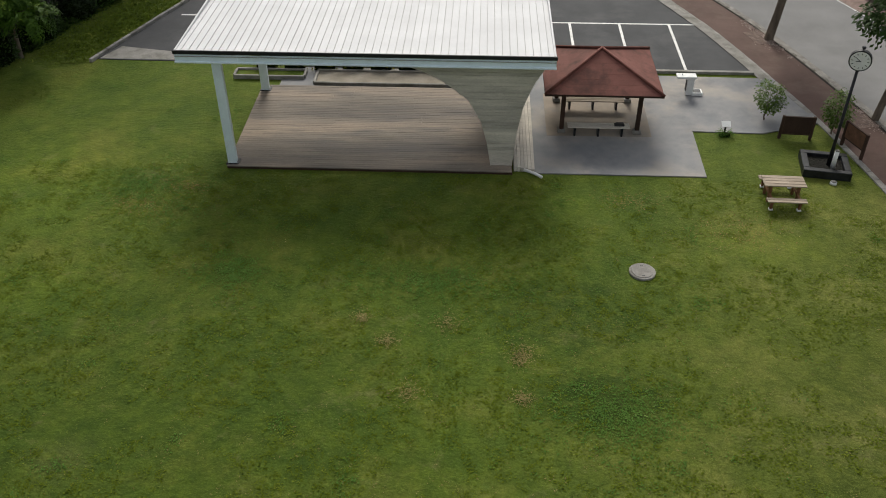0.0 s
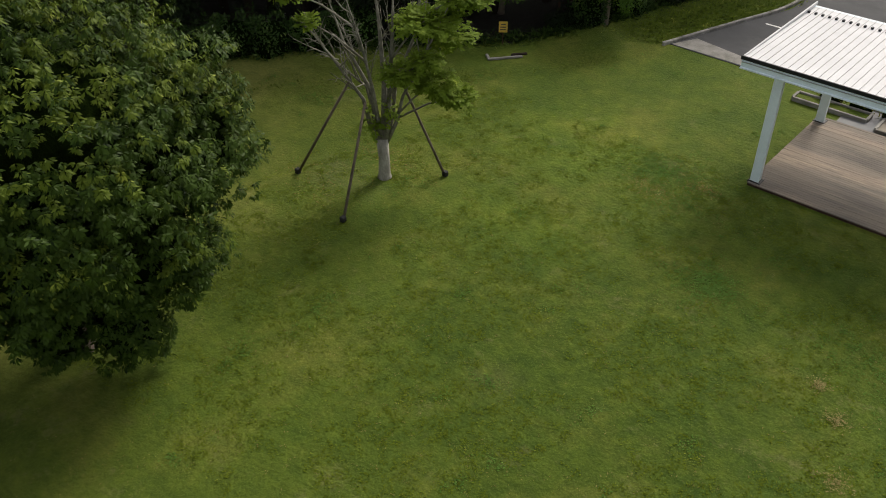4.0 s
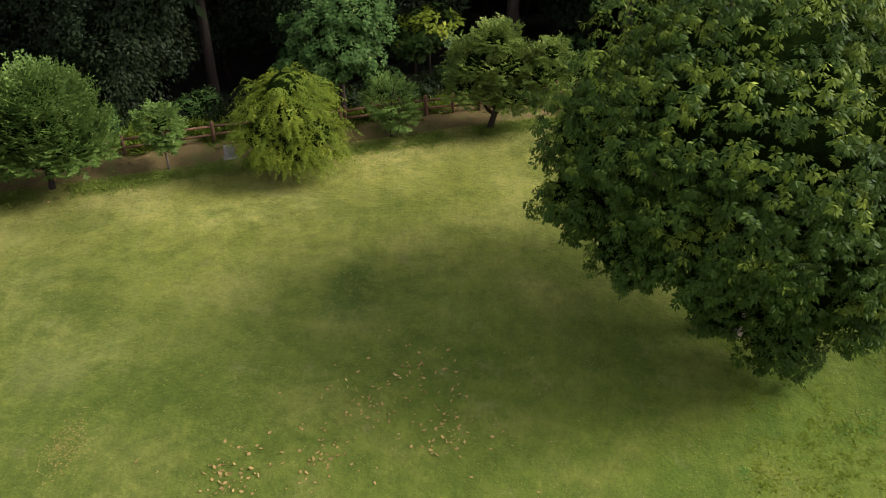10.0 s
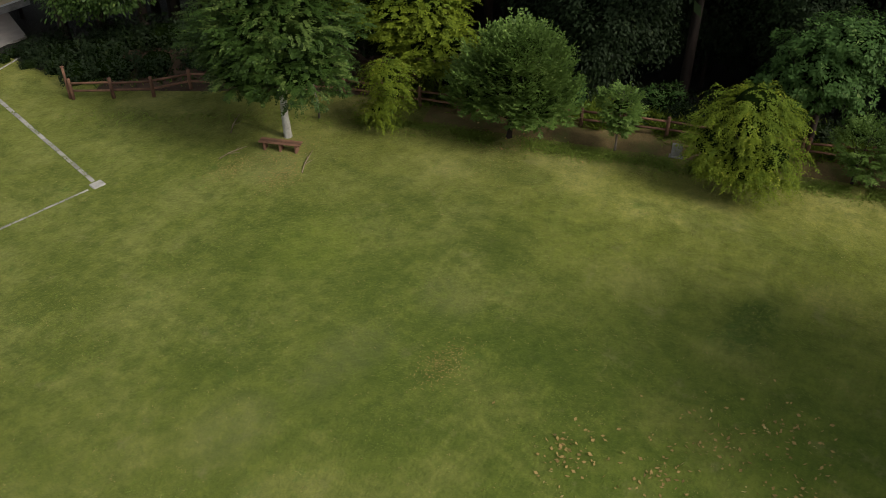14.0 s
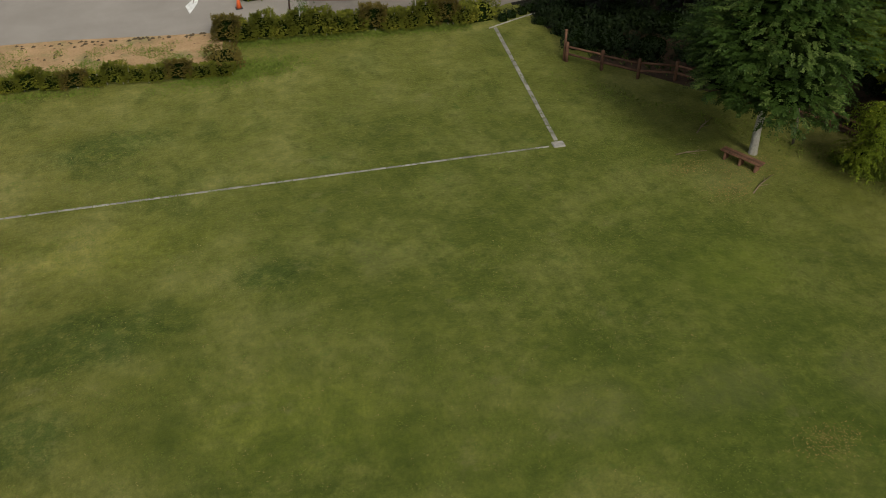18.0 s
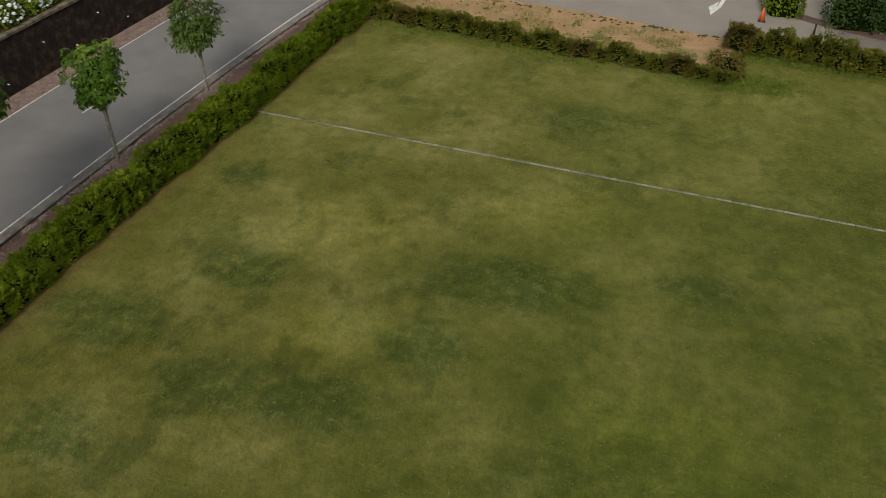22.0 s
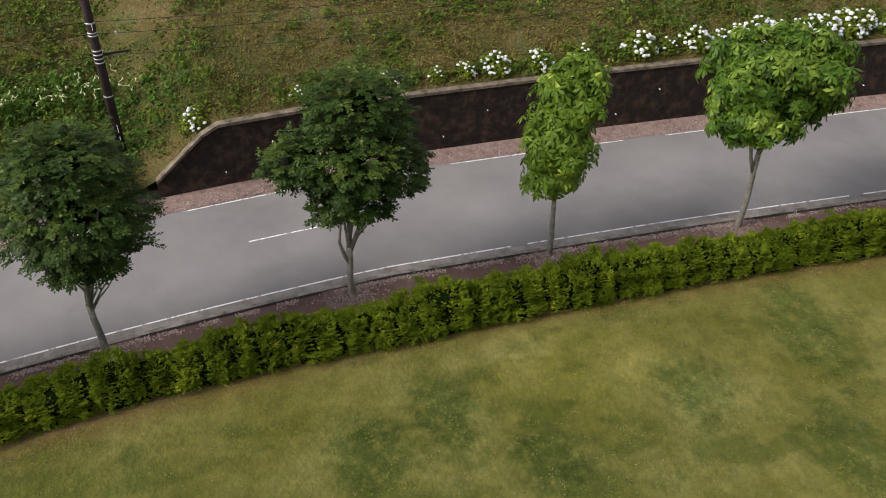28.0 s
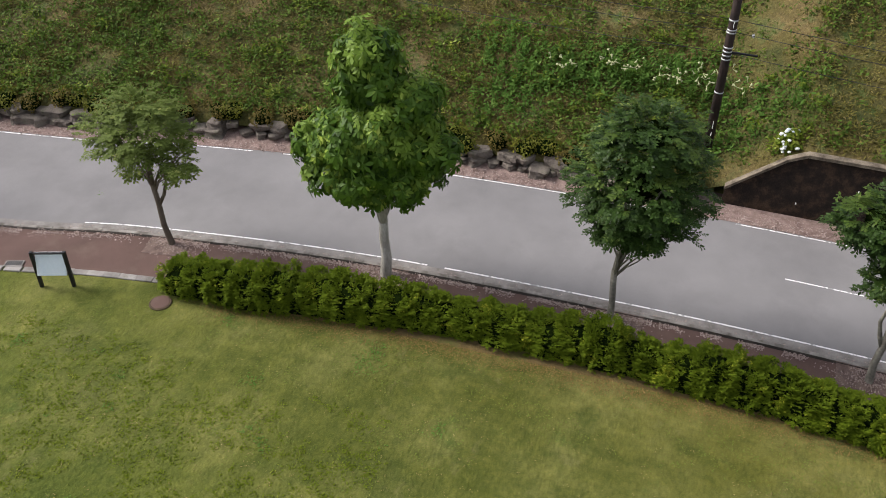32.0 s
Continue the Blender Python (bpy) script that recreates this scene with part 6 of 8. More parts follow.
build_house()
for _x, _y, _w in ((-17.4, -43.75, 1.9),):
    _pl = tagged(empty("white_planter", (_x, _y, 0.02), 0.1), "long white planter box with leafy climbers", "planter")
    part("box_front", box_bm(_w, 0.06, 0.16, (0, 0.3, 0), 0.01), M_WHITE, _pl)
    part("box_back", box_bm(_w, 0.06, 0.16, (0, -0.3, 0), 0.01), M_WHITE, _pl)
    part("box_end", box_bm(0.06, 0.54, 0.16, (-_w / 2 + 0.03, 0, 0), 0.01), M_WHITE, _pl)
    part("box_end", box_bm(0.06, 0.54, 0.16, (_w / 2 - 0.03, 0, 0), 0.01), M_WHITE, _pl)
    part("planting_soil", box_bm(_w - 0.14, 0.5, 0.12, (0, 0, 0)), M_DRY, _pl)
    for _k in range(4):
        part("trellis_post", box_bm(0.04, 0.04, 1.5, (-0.8 + _k * 0.53, -0.2, 0.1), 0.006), M_PALEWOOD, _pl)
for _x, _y, _r in ((-21.2, -44.4, 0.3),):
    _bd = tagged(empty("leaning_board", (_x, _y, 0.03), _r), "white board leaning outside the house", "board")
    part("panel", box_bm(0.9, 0.04, 0.5, (0, 0, 0), 0.006), M_SAND, _bd)
    part("batten", box_bm(0.8, 0.04, 0.06, (0, 0.04, 0.4), 0.006), M_GALV, _bd)
    part("batten", box_bm(0.8, 0.04, 0.06, (0, 0.04, 0.1), 0.006), M_GALV, _bd)
_po = tagged(empty("path_post", (-8.0, -44.5, 0.03)), "short dark post beside the path", "post")
tubes("shaft", [([(0, 0, 0), (0, 0, 0.5)], [0.05, 0.045])], M_BROWN, _po, sides=8)
tubes("post_cap", [([(0, 0, 0.5), (0, 0, 0.54)], [0.06, 0.03])], M_DARKMETAL, _po, sides=8)


def build_car():
    """Red hatchback seen from behind, standing in a bay."""
    th = tagged(empty("parked_car", (4.0, 52.5, 0.03), 0.06), "red hatchback parked in the second row", "car")
    bm = bmesh.new()
    rows = ((-2.0, 0.32, 0.86, 0.74), (-1.95, 0.26, 0.98, 0.80), (-1.2, 0.22, 1.02, 0.84), (0.0, 0.22, 1.0, 0.84), (1.0, 0.22, 0.96, 0.83), (1.75, 0.26, 0.84, 0.78), (1.95, 0.34, 0.68, 0.66))
    rings = []
    for y, z0, z1, w in rows:
        rings.append([bm.verts.new(c) for c in ((-w * 0.9, y, z0), (-w, y, z0 + 0.2), (-w, y, z1 - 0.12), (-w * 0.9, y, z1), (w * 0.9, y, z1), (w, y, z1 - 0.12), (w, y, z0 + 0.2), (w * 0.9, y, z0))])
    for a, b in zip(rings[:-1], rings[1:]):
        for k in range(8):
            bm.faces.new((a[k], a[(k + 1) % 8], b[(k + 1) % 8], b[k]))
    bm.faces.new(rings[0])
    bm.faces.new(rings[-1][::-1])
    bmesh.ops.recalc_face_normals(bm, faces=bm.faces[:])
    body = part("body", bm, M_CARPAINT, th, "glossy red body", smooth=False)
    bm = bmesh.new()
    a = [bm.verts.new(c) for c in ((-0.76, -1.9, 0.97), (0.76, -1.9, 0.97), (0.76, 0.95, 0.95), (-0.76, 0.95, 0.95))]
    b = [bm.verts.new(c) for c in ((-0.58, -1.45, 1.46), (0.58, -1.45, 1.46), (0.58, 0.15, 1.48), (-0.58, 0.15, 1.48))]
    for k in range(4):
        bm.faces.new((a[k], a[(k + 1) % 4], b[(k + 1) % 4], b[k]))
    bm.faces.new(b)
    bmesh.ops.recalc_face_normals(bm, faces=bm.faces[:])
    part("window_band", bm, M_DARKGLASS, th, "dark tinted windows")
    part("roof_panel", box_bm(1.22, 1.72, 0.05, (0, -0.65, 1.46), 0.02), M_CARPAINT, th)
    for s in (-1, 1):
        for yy in (-1.42, -0.45):
            part("pillar", box_bm(0.05, 0.09, 0.5, (s * 0.69, yy, 0.98), 0.01), M_CARPAINT, th)
        part("tail_lamp", box_bm(0.18, 0.06, 0.26, (s * 0.66, -1.98, 0.62), 0.02), M_TAILLAMP, th, "red tail lamp")
        part("head_lamp", box_bm(0.26, 0.06, 0.13, (s * 0.5, 1.93, 0.5), 0.02), M_GALV, th)
        part("door_mirror", box_bm(0.16, 0.1, 0.12, (s * 0.92, 0.55, 0.92), 0.03), M_CARPAINT, th)
        for yy in (-1.25, 1.2):
            w = tubes("tyre", [([(s * 0.66, yy, 0.29), (s * 0.70, yy, 0.29), (s * 0.84, yy, 0.29), (s * 0.87, yy, 0.29)], [0.26, 0.29, 0.29, 0.25])], M_RUBBER, th, sides=20)
            tubes("rim", [([(s * 0.85, yy, 0.29), (s * 0.885, yy, 0.29)], [0.18, 0.16])], M_GALV, w, sides=14)
    part("bumper", box_bm(1.5, 0.12, 0.2, (0, -2.02, 0.32), 0.04), M_CARPAINT, th)
    part("plate_panel", box_bm(0.34, 0.02, 0.17, (0, -2.03, 0.62), 0.004), M_WHITE, th)


build_car()

# ---------------------------------------------------------------- trees on the lawn
def lobe(turn, r, f, z, a, b, c):
    """A crown lobe placed to the right of and in front of the trunk as seen with the heading turn."""
    t = math.radians(turn)
    return (math.cos(t) * r + math.sin(t) * f, math.sin(t) * r - math.cos(t) * f, z, a, b, c)


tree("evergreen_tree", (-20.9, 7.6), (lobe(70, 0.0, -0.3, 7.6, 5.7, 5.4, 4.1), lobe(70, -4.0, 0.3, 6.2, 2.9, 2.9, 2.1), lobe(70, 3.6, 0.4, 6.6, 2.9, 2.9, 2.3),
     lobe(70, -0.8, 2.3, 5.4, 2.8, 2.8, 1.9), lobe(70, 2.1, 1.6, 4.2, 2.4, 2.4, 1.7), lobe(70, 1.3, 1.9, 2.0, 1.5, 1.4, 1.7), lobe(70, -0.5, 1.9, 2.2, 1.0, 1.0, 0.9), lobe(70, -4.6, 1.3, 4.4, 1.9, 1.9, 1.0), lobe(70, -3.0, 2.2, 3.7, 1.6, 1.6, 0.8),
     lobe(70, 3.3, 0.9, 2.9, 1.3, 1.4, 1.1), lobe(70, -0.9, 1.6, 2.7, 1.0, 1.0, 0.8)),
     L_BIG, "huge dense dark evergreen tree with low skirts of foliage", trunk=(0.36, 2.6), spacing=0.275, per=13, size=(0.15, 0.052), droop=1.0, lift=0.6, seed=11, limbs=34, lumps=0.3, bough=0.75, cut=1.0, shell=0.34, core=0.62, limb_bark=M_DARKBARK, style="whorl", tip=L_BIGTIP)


def build_maple():
    """Half-bare maple: pale trunk forking into upright stems, bare twigs on one side, pads of leaves on the other, three props."""
    rng = np.random.default_rng(23)
    th = tagged(empty("propped_maple", (-20.5, 20.3, 0)), "pale-barked maple, half bare, held by three wooden props", "tree")
    obj("trunk", mesh_of("trunk", *tube_data([(0, 0, -0.1), (0, 0, 0.12), (0.02, 0.0, 0.9), (-0.03, 0.0, 1.7)], [0.32, 0.24, 0.21, 0.24], 12), M_PALEBARK, True), th, "pale lichened trunk")

    def at(r, f, z):
        return np.array(lobe(45, r, f, z, 0, 0, 0)[:3])
    # main stems: foot, bend, tip and girth
    stems, twigs = [], []
    for r0, r1, f1, z1, r2, f2, z2, g in ((-0.16, -0.62, 0.1, 3.4, -2.5, 0.4, 6.6, 0.10), (-0.10, -0.35, -0.2, 3.6, -1.7, -0.3, 7.4, 0.11), (0.0, -0.25, 0.35, 3.8, -1.0, 0.8, 7.6, 0.09), (0.02, 0.15, -0.1, 3.9, -0.1, -0.5, 8.2, 0.13),
                                          (0.08, 0.35, 0.25, 4.0, 0.6, 0.5, 8.0, 0.12), (0.14, 0.55, -0.3, 3.8, 1.6, -0.5, 7.2, 0.10), (0.16, 0.8, 0.15, 3.5, 2.4, 0.3, 6.8, 0.08), (0.05, -0.5, -0.5, 3.6, -2.2, -0.9, 5.4, 0.07)):
        a, m, b = at(r0, 0, 1.55), at(r1, f1, z1), at(r2, f2, z2)
        path = [a, a * 0.55 + m * 0.45 + at(r1 * 0.12, 0, 0), m, m * 0.5 + b * 0.5 + rng.normal(0, 0.08, 3), b]
        stems.append((path, [g, g * 0.9, g * 0.72, g * 0.45, 0.012]))
        bare = r2 < 0.8
        for j in range(9 if bare else 5):
            k = rng.uniform(0.05, 1.0)
            p = m * (1 - k) + b * k
            w = unit(b - m + rng.normal(0, 1.6, 3) + np.array([0, 0, 0.8]))
            ln = rng.uniform(0.7, 1.5) * (1.1 - 0.4 * k)
            q = p + w * ln
            twigs.append(([p, p + w * ln * 0.5 + rng.normal(0, 0.05, 3), q], [0.028, 0.018, 0.006]))
            for _ in range(4):
                c = p + (q - p) * rng.uniform(0.3, 0.9)
                e = c + unit(w + rng.normal(0, 0.7, 3)) * rng.uniform(0.25, 0.6)
                twigs.append(([c, (c + e) / 2 + rng.normal(0, 0.03, 3), e], [0.012, 0.009, 0.004]))
    for path, radii in stems:
        tubes("stem", [([tuple(p) for p in path], radii)], M_GREYBARK, th, "grey upright stem", sides=8)
    tagged(tubes("twig_growth", [([tuple(p) for p in q], r) for q, r in twigs], M_GREYBARK, th, sides=5), kind="stuff")
    # level pads of leaves with the boughs that carry them
    pads = ((1.7, 0.2, 6.4, 1.15, 0.28), (0.8, 0.7, 4.75, 0.75, 0.25), (2.0, 0.4, 4.1, 0.75, 0.45), (2.8, 0.3, 3.45, 0.55, 0.25), (3.0, 0.0, 7.2, 0.9, 0.3), (2.5, -0.5, 5.5, 0.8, 0.3), (-2.3, 0.3, 6.5, 0.35, 0.3), (-2.9, 0.2, 7.6, 0.6, 0.25), (1.6, 1.0, 5.3, 0.5, 0.22))
    for r, f, z, w, h in pads:
        q, a = at(r, f, z), at(r * 0.22, f * 0.3, max(2.6, z - 1.6))
        tubes("bough", [([tuple(a), tuple(a * 0.5 + q * 0.5 + np.array([0, 0, 0.15])), tuple(q)], [0.05, 0.035, 0.012])], M_GREYBARK, th, sides=6)
    pts, ways = clump_points([(*at(r, f, z), w, w, h) for r, f, z, w, h in pads], 0.205, rng, lumps=0.5, shell=0.8, bough=0.4)
    sp, sw = clump_points([(*at(r, 0.25, z), 0.28, 0.28, 0.4) for r, z in ((-0.5, 2.9), (0.25, 3.0), (-0.3, 2.3))], 0.34, rng, lumps=0.5)
    s, o, f = shoots(np.vstack([pts, sp]), np.vstack([ways, sw]), 11, 0.45, rng, 0.25, 0.15, 0.7)
    obj("crown", leaves_mesh("crown", s, o, 0.125, 0.085, L_MAPLE, 0.0, rng=rng, jitter=0.15, nrm=f), th, "sparse bright green foliage")
    for fx, fy, top in ((-23.24, 18.33, at(-1.1, 0.0, 4.05)), (-19.6, 17.21, at(-0.55, 0.5, 3.5)), (-18.78, 21.85, at(0.75, 0.1, 4.1))):
        x, y = fx + 20.5, fy - 20.3
        pr = tubes("prop", [([(x, y, 0.0), tuple(top)], [0.055, 0.05])], M_BARK, th, "slim timber prop", 7)
        part("prop_foot", box_bm(0.2, 0.2, 0.22, (x, y, 0), 0.03), M_RUBBER, pr, "black foot block")
    return th


build_maple()

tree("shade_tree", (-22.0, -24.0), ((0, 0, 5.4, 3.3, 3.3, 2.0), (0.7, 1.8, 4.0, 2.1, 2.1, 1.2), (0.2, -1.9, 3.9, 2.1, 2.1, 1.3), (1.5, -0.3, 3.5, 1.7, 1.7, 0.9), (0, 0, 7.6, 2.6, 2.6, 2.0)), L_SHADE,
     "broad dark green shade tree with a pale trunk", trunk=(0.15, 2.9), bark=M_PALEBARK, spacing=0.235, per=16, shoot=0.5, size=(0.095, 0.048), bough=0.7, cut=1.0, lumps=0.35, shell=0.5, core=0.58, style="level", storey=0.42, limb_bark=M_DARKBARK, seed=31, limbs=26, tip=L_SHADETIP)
tree("yew_bush_tree", (-27.3, -16.6), ((0, 0.2, 2.9, 2.2, 2.3, 1.7), (0.5, -1.0, 2.1, 1.5, 1.5, 1.0), (0.3, 1.4, 2.2, 1.5, 1.5, 1.0), (0, 0.4, 3.9, 1.6, 1.6, 0.9)), L_GREY,
     "dense rounded green fruit tree, twiggy on top", trunk=(0.11, 0.8), bark=M_DARKBARK, spacing=0.29, per=14, shoot=0.62, size=(0.145, 0.078), droop=-0.3, lift=0.55, seed=32, lumps=0.3, bough=0.55, cut=0.9, shell=0.5, core=0.5, style="shoot", fork_lean=0.45, limbs=16)
tree("small_tree", (-28.9, -12.6), ((0, 0, 2.0, 0.9, 0.9, 0.95), (0.3, 0.3, 1.5, 0.6, 0.6, 0.5)), L_GREY, "small round grey-green sapling", trunk=(0.045, 1.0), bark=M_BARK, spacing=0.23, per=11, shoot=0.36, size=(0.12, 0.065), droop=0.1, lift=0.3, bough=0.4, cut=1.0, core=0.3, seed=33, limbs=8, style="shoot")
tree("weeping_tree", (-29.4, -7.7), ((0, 0, 2.8, 1.75, 1.85, 1.1), (0.8, -0.9, 1.9, 1.2, 1.2, 0.9), (0.6, 1.0, 1.9, 1.2, 1.3, 0.9), (0.9, 0.2, 1.4, 1.1, 1.4, 0.75), (0, 0, 3.6, 1.1, 1.2, 0.65)), L_WEEP,
     "weeping yellow-green tree with layered drooping sprays", trunk=(0.11, 1.5), bark=M_DARKBARK, spacing=0.30, per=24, shoot=0.8, size=(0.10, 0.045), droop=0.75, lift=0.45, seed=34, lumps=0.4, bough=0.5, cut=1.1, core=0.58, style="cord", tip=L_LIME)
tree("weeping_tree", (-25.0, -21.1), ((0, 0, 2.5, 0.9, 1.0, 0.75), (0.2, 0.5, 1.9, 0.8, 0.85, 0.6), (0.5, -0.1, 1.1, 0.8, 0.85, 0.5)), L_WEEP, "small weeping yellow-green tree by the fence", trunk=(0.06, 1.2), bark=M_DARKBARK, spacing=0.29, per=22, shoot=0.72, size=(0.10, 0.045), droop=0.75, lift=0.4, seed=35, lumps=0.45, bough=0.45, cut=1.0, core=0.35, style="cord", tip=L_LIME)
tree("fruit_tree", (-33.0, -0.1), ((-0.1, -0.5, 2.9, 1.3, 1.5, 1.2), (0, 0.6, 2.9, 1.3, 1.5, 1.2), (0.2, 2.1, 2.6, 1.3, 1.3, 1.15), (0.2, -1.0, 2.0, 1.0, 1.1, 0.75), (0.4, 0.9, 1.8, 1.1, 1.3, 0.7), (0, 0.1, 4.0, 0.9, 1.0, 0.7), (0.1, 2.3, 3.5, 0.8, 0.8, 0.6)), L_FRUIT, "old fruit tree with a dark crooked trunk", trunk=(0.13, 1.0), bark=M_DARKBARK, spacing=0.24, per=11, shoot=0.38, size=(0.11, 0.06), droop=0.0, lift=0.3, bough=0.5, cut=0.9, core=0.42, lumps=0.3, seed=36, lean=(0.1, 0.2), fork_lean=-0.5, style="shoot", limbs=16)
tree("blue_green_tree", (-33.75, -6.45), ((0, 0, 3.6, 2.1, 2.2, 1.9), (0.3, 0.8, 5.0, 1.5, 1.5, 1.1), (0.6, -1.2, 2.6, 1.5, 1.4, 1.2)), L_BLUE, "tall blue-green leafy tree behind the fence", trunk=(0.14, 1.5), bark=M_DARKBARK, spacing=0.31, per=10, size=(0.17, 0.075), droop=0.35, lift=0.7, bough=0.65, cut=1.0, lumps=0.35, core=0.5, seed=37, style="whorl")
tree("willow_shrub", (-32.0, -4.2), ((0, 0, 1.7, 1.0, 1.1, 1.0), (0.3, 0.4, 1.2, 0.8, 0.8, 0.7)), L_GREY, "grey-green bushy shrub beside the fence", category="shrub", trunk=(0.05, 0.6), bark=M_DARKBARK, spacing=0.26, per=11, shoot=0.4, size=(0.12, 0.045), droop=0.1, lift=0.5, seed=38, limbs=8, style="shoot")
tree("lime_tree", (-28.6, -23.6), ((0, 0.6, 4.2, 2.8, 3.2, 2.1), (0.2, 2.4, 2.6, 1.9, 2.1, 1.4), (0, 0.4, 6.2, 2.1, 2.3, 1.4)), L_WEEP, "tall yellow-green tree behind the fence", trunk=(0.15, 1.5), bark=M_DARKBARK, spacing=0.30, per=14, shoot=0.6, size=(0.14, 0.065), bough=0.7, cut=0.9, core=0.55, seed=39, style="level", storey=0.5, tip=L_LIME)
tree("leafy_sapling", (-37.2, -3.0), ((0, 0, 2.7, 1.3, 1.5, 1.0), (0.3, -0.6, 1.9, 1.0, 1.0, 0.7)), L_SHADE, "slim sapling with large lime leaves", trunk=(0.07, 1.6), bark=M_DARKBARK, spacing=0.40, per=7, size=(0.24, 0.13), droop=0.5, seed=40, limbs=8, gaps=0.2, bough=0.5, style="whorl", tip=L_WEEP)
tree("maple_at_wood_edge", (-21.8, 38.0), ((0, 0, 3.6, 2.0, 2.0, 0.9), (1.2, -1.0, 2.7, 1.2, 1.2, 0.6), (-1.3, -0.6, 3.0, 1.3, 1.3, 0.7), (0.2, 0.6, 4.6, 1.5, 1.5, 0.8)), L_CHEST, "bright green maple with drooping leaves at the wood's edge", trunk=(0.10, 2.4), spacing=0.32, per=18, shoot=0.75, size=(0.17, 0.06), droop=0.7, lift=0.3, cut=0.9, bough=0.7, seed=41, style="shoot")
tree("maple_at_wood_edge", (-27.0, 36.0), ((0, 0, 4.0, 2.8, 2.8, 1.8), (1.4, -1.2, 3.0, 1.8, 1.8, 1.1)), L_CHEST, "bright green maple beside the woodland path", trunk=(0.14, 1.8), spacing=0.36, per=18, shoot=0.75, size=(0.17, 0.06), droop=0.7, lift=0.3, seed=42, style="shoot")

# pale fallen branches under the shade tree
for _a, _b in (((-19.1, -24.95), (-20.4, -24.8)), ((-20.3, -21.6), (-21.7, -22.4)), ((-20.8, -26.1), (-22.1, -27.0))):
    _ln = math.hypot(_b[0] - _a[0], _b[1] - _a[1])
    _fb = tagged(empty("fallen_branch", ((_a[0] + _b[0]) / 2, (_a[1] + _b[1]) / 2, 0.03), math.atan2(_b[1] - _a[1], _b[0] - _a[0])), "pale dry fallen branch on the lawn", "branch")
    tubes("branch_stem", [([(-_ln / 2, 0, -0.01), (-_ln * 0.1, 0.05, 0.015), (_ln / 2, -0.03, 0.0)], [0.03, 0.025, 0.012])], M_DRYWOOD, _fb, sides=6)
    for _q in (-0.15, 0.12):
        tubes("side_twig", [([(_ln * _q, 0.03, 0.01), (_ln * _q + 0.2, 0.1 * math.copysign(1, _q), 0.01), (_ln * _q + 0.4, 0.22 * math.copysign(1, _q), 0.0)], [0.014, 0.01, 0.004])], M_DRYWOOD, _fb, sides=5)
_pp = tagged(empty("timber_prop", (-23.85, -23.94, 0.0)), "slim timber prop leaning against the shade tree", "prop")
tubes("pole", [([(0, 0, 0.0), (0.16, 0.12, 1.0), (0.5, 0.1, 2.9)], [0.05, 0.048, 0.04])], M_BARK, _pp, sides=7)

# ---------------------------------------------------------------- street trees
ST = "street trees along the pavement"
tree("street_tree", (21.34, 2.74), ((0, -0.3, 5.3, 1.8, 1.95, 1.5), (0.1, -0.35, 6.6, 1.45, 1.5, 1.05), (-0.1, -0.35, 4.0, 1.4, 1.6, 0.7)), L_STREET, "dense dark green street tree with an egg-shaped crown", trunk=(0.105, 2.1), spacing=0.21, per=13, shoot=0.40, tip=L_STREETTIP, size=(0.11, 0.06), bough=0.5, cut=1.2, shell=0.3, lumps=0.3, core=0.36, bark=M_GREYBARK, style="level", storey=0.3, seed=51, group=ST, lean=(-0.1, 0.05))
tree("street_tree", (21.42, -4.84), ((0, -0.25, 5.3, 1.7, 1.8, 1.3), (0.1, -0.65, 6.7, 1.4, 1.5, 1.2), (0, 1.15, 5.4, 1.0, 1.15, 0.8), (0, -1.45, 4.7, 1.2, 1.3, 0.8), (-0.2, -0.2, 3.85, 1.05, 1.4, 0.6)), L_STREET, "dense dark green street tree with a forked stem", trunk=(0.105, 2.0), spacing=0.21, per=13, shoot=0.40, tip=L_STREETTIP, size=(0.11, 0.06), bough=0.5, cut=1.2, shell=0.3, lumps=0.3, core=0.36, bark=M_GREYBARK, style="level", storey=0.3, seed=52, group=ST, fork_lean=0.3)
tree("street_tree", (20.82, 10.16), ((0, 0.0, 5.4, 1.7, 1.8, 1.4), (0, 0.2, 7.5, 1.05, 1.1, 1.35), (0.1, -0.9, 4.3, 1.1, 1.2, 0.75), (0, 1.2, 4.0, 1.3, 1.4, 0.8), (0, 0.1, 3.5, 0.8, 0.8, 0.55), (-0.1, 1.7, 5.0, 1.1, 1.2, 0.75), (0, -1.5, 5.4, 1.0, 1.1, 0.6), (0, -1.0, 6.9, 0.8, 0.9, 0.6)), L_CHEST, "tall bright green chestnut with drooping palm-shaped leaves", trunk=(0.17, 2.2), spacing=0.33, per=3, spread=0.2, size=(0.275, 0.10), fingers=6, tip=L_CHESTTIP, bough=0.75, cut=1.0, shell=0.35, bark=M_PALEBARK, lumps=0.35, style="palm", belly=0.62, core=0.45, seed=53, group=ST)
tree("street_tree", (19.67, 17.79), ((0, 0.3, 4.4, 1.6, 1.8, 0.75), (-0.2, -1.2, 3.9, 0.95, 1.1, 0.5), (0.2, 1.8, 4.3, 1.0, 1.1, 0.5), (0.1, 0.1, 5.2, 1.2, 1.4, 0.55), (0, 1.0, 2.9, 0.4, 0.5, 0.28)), L_THIN, "thin-crowned small street tree with a dark leaning stem", trunk=(0.10, 2.4), bark=M_BARK, spacing=0.29, per=13, shoot=0.5, size=(0.125, 0.07), shell=0.4, bough=0.55, cut=0.9, seed=54, group=ST, fork_lean=-0.6, lean=(0.05, 0.3), gaps=0.12, lumps=0.35, style="level", storey=0.4)
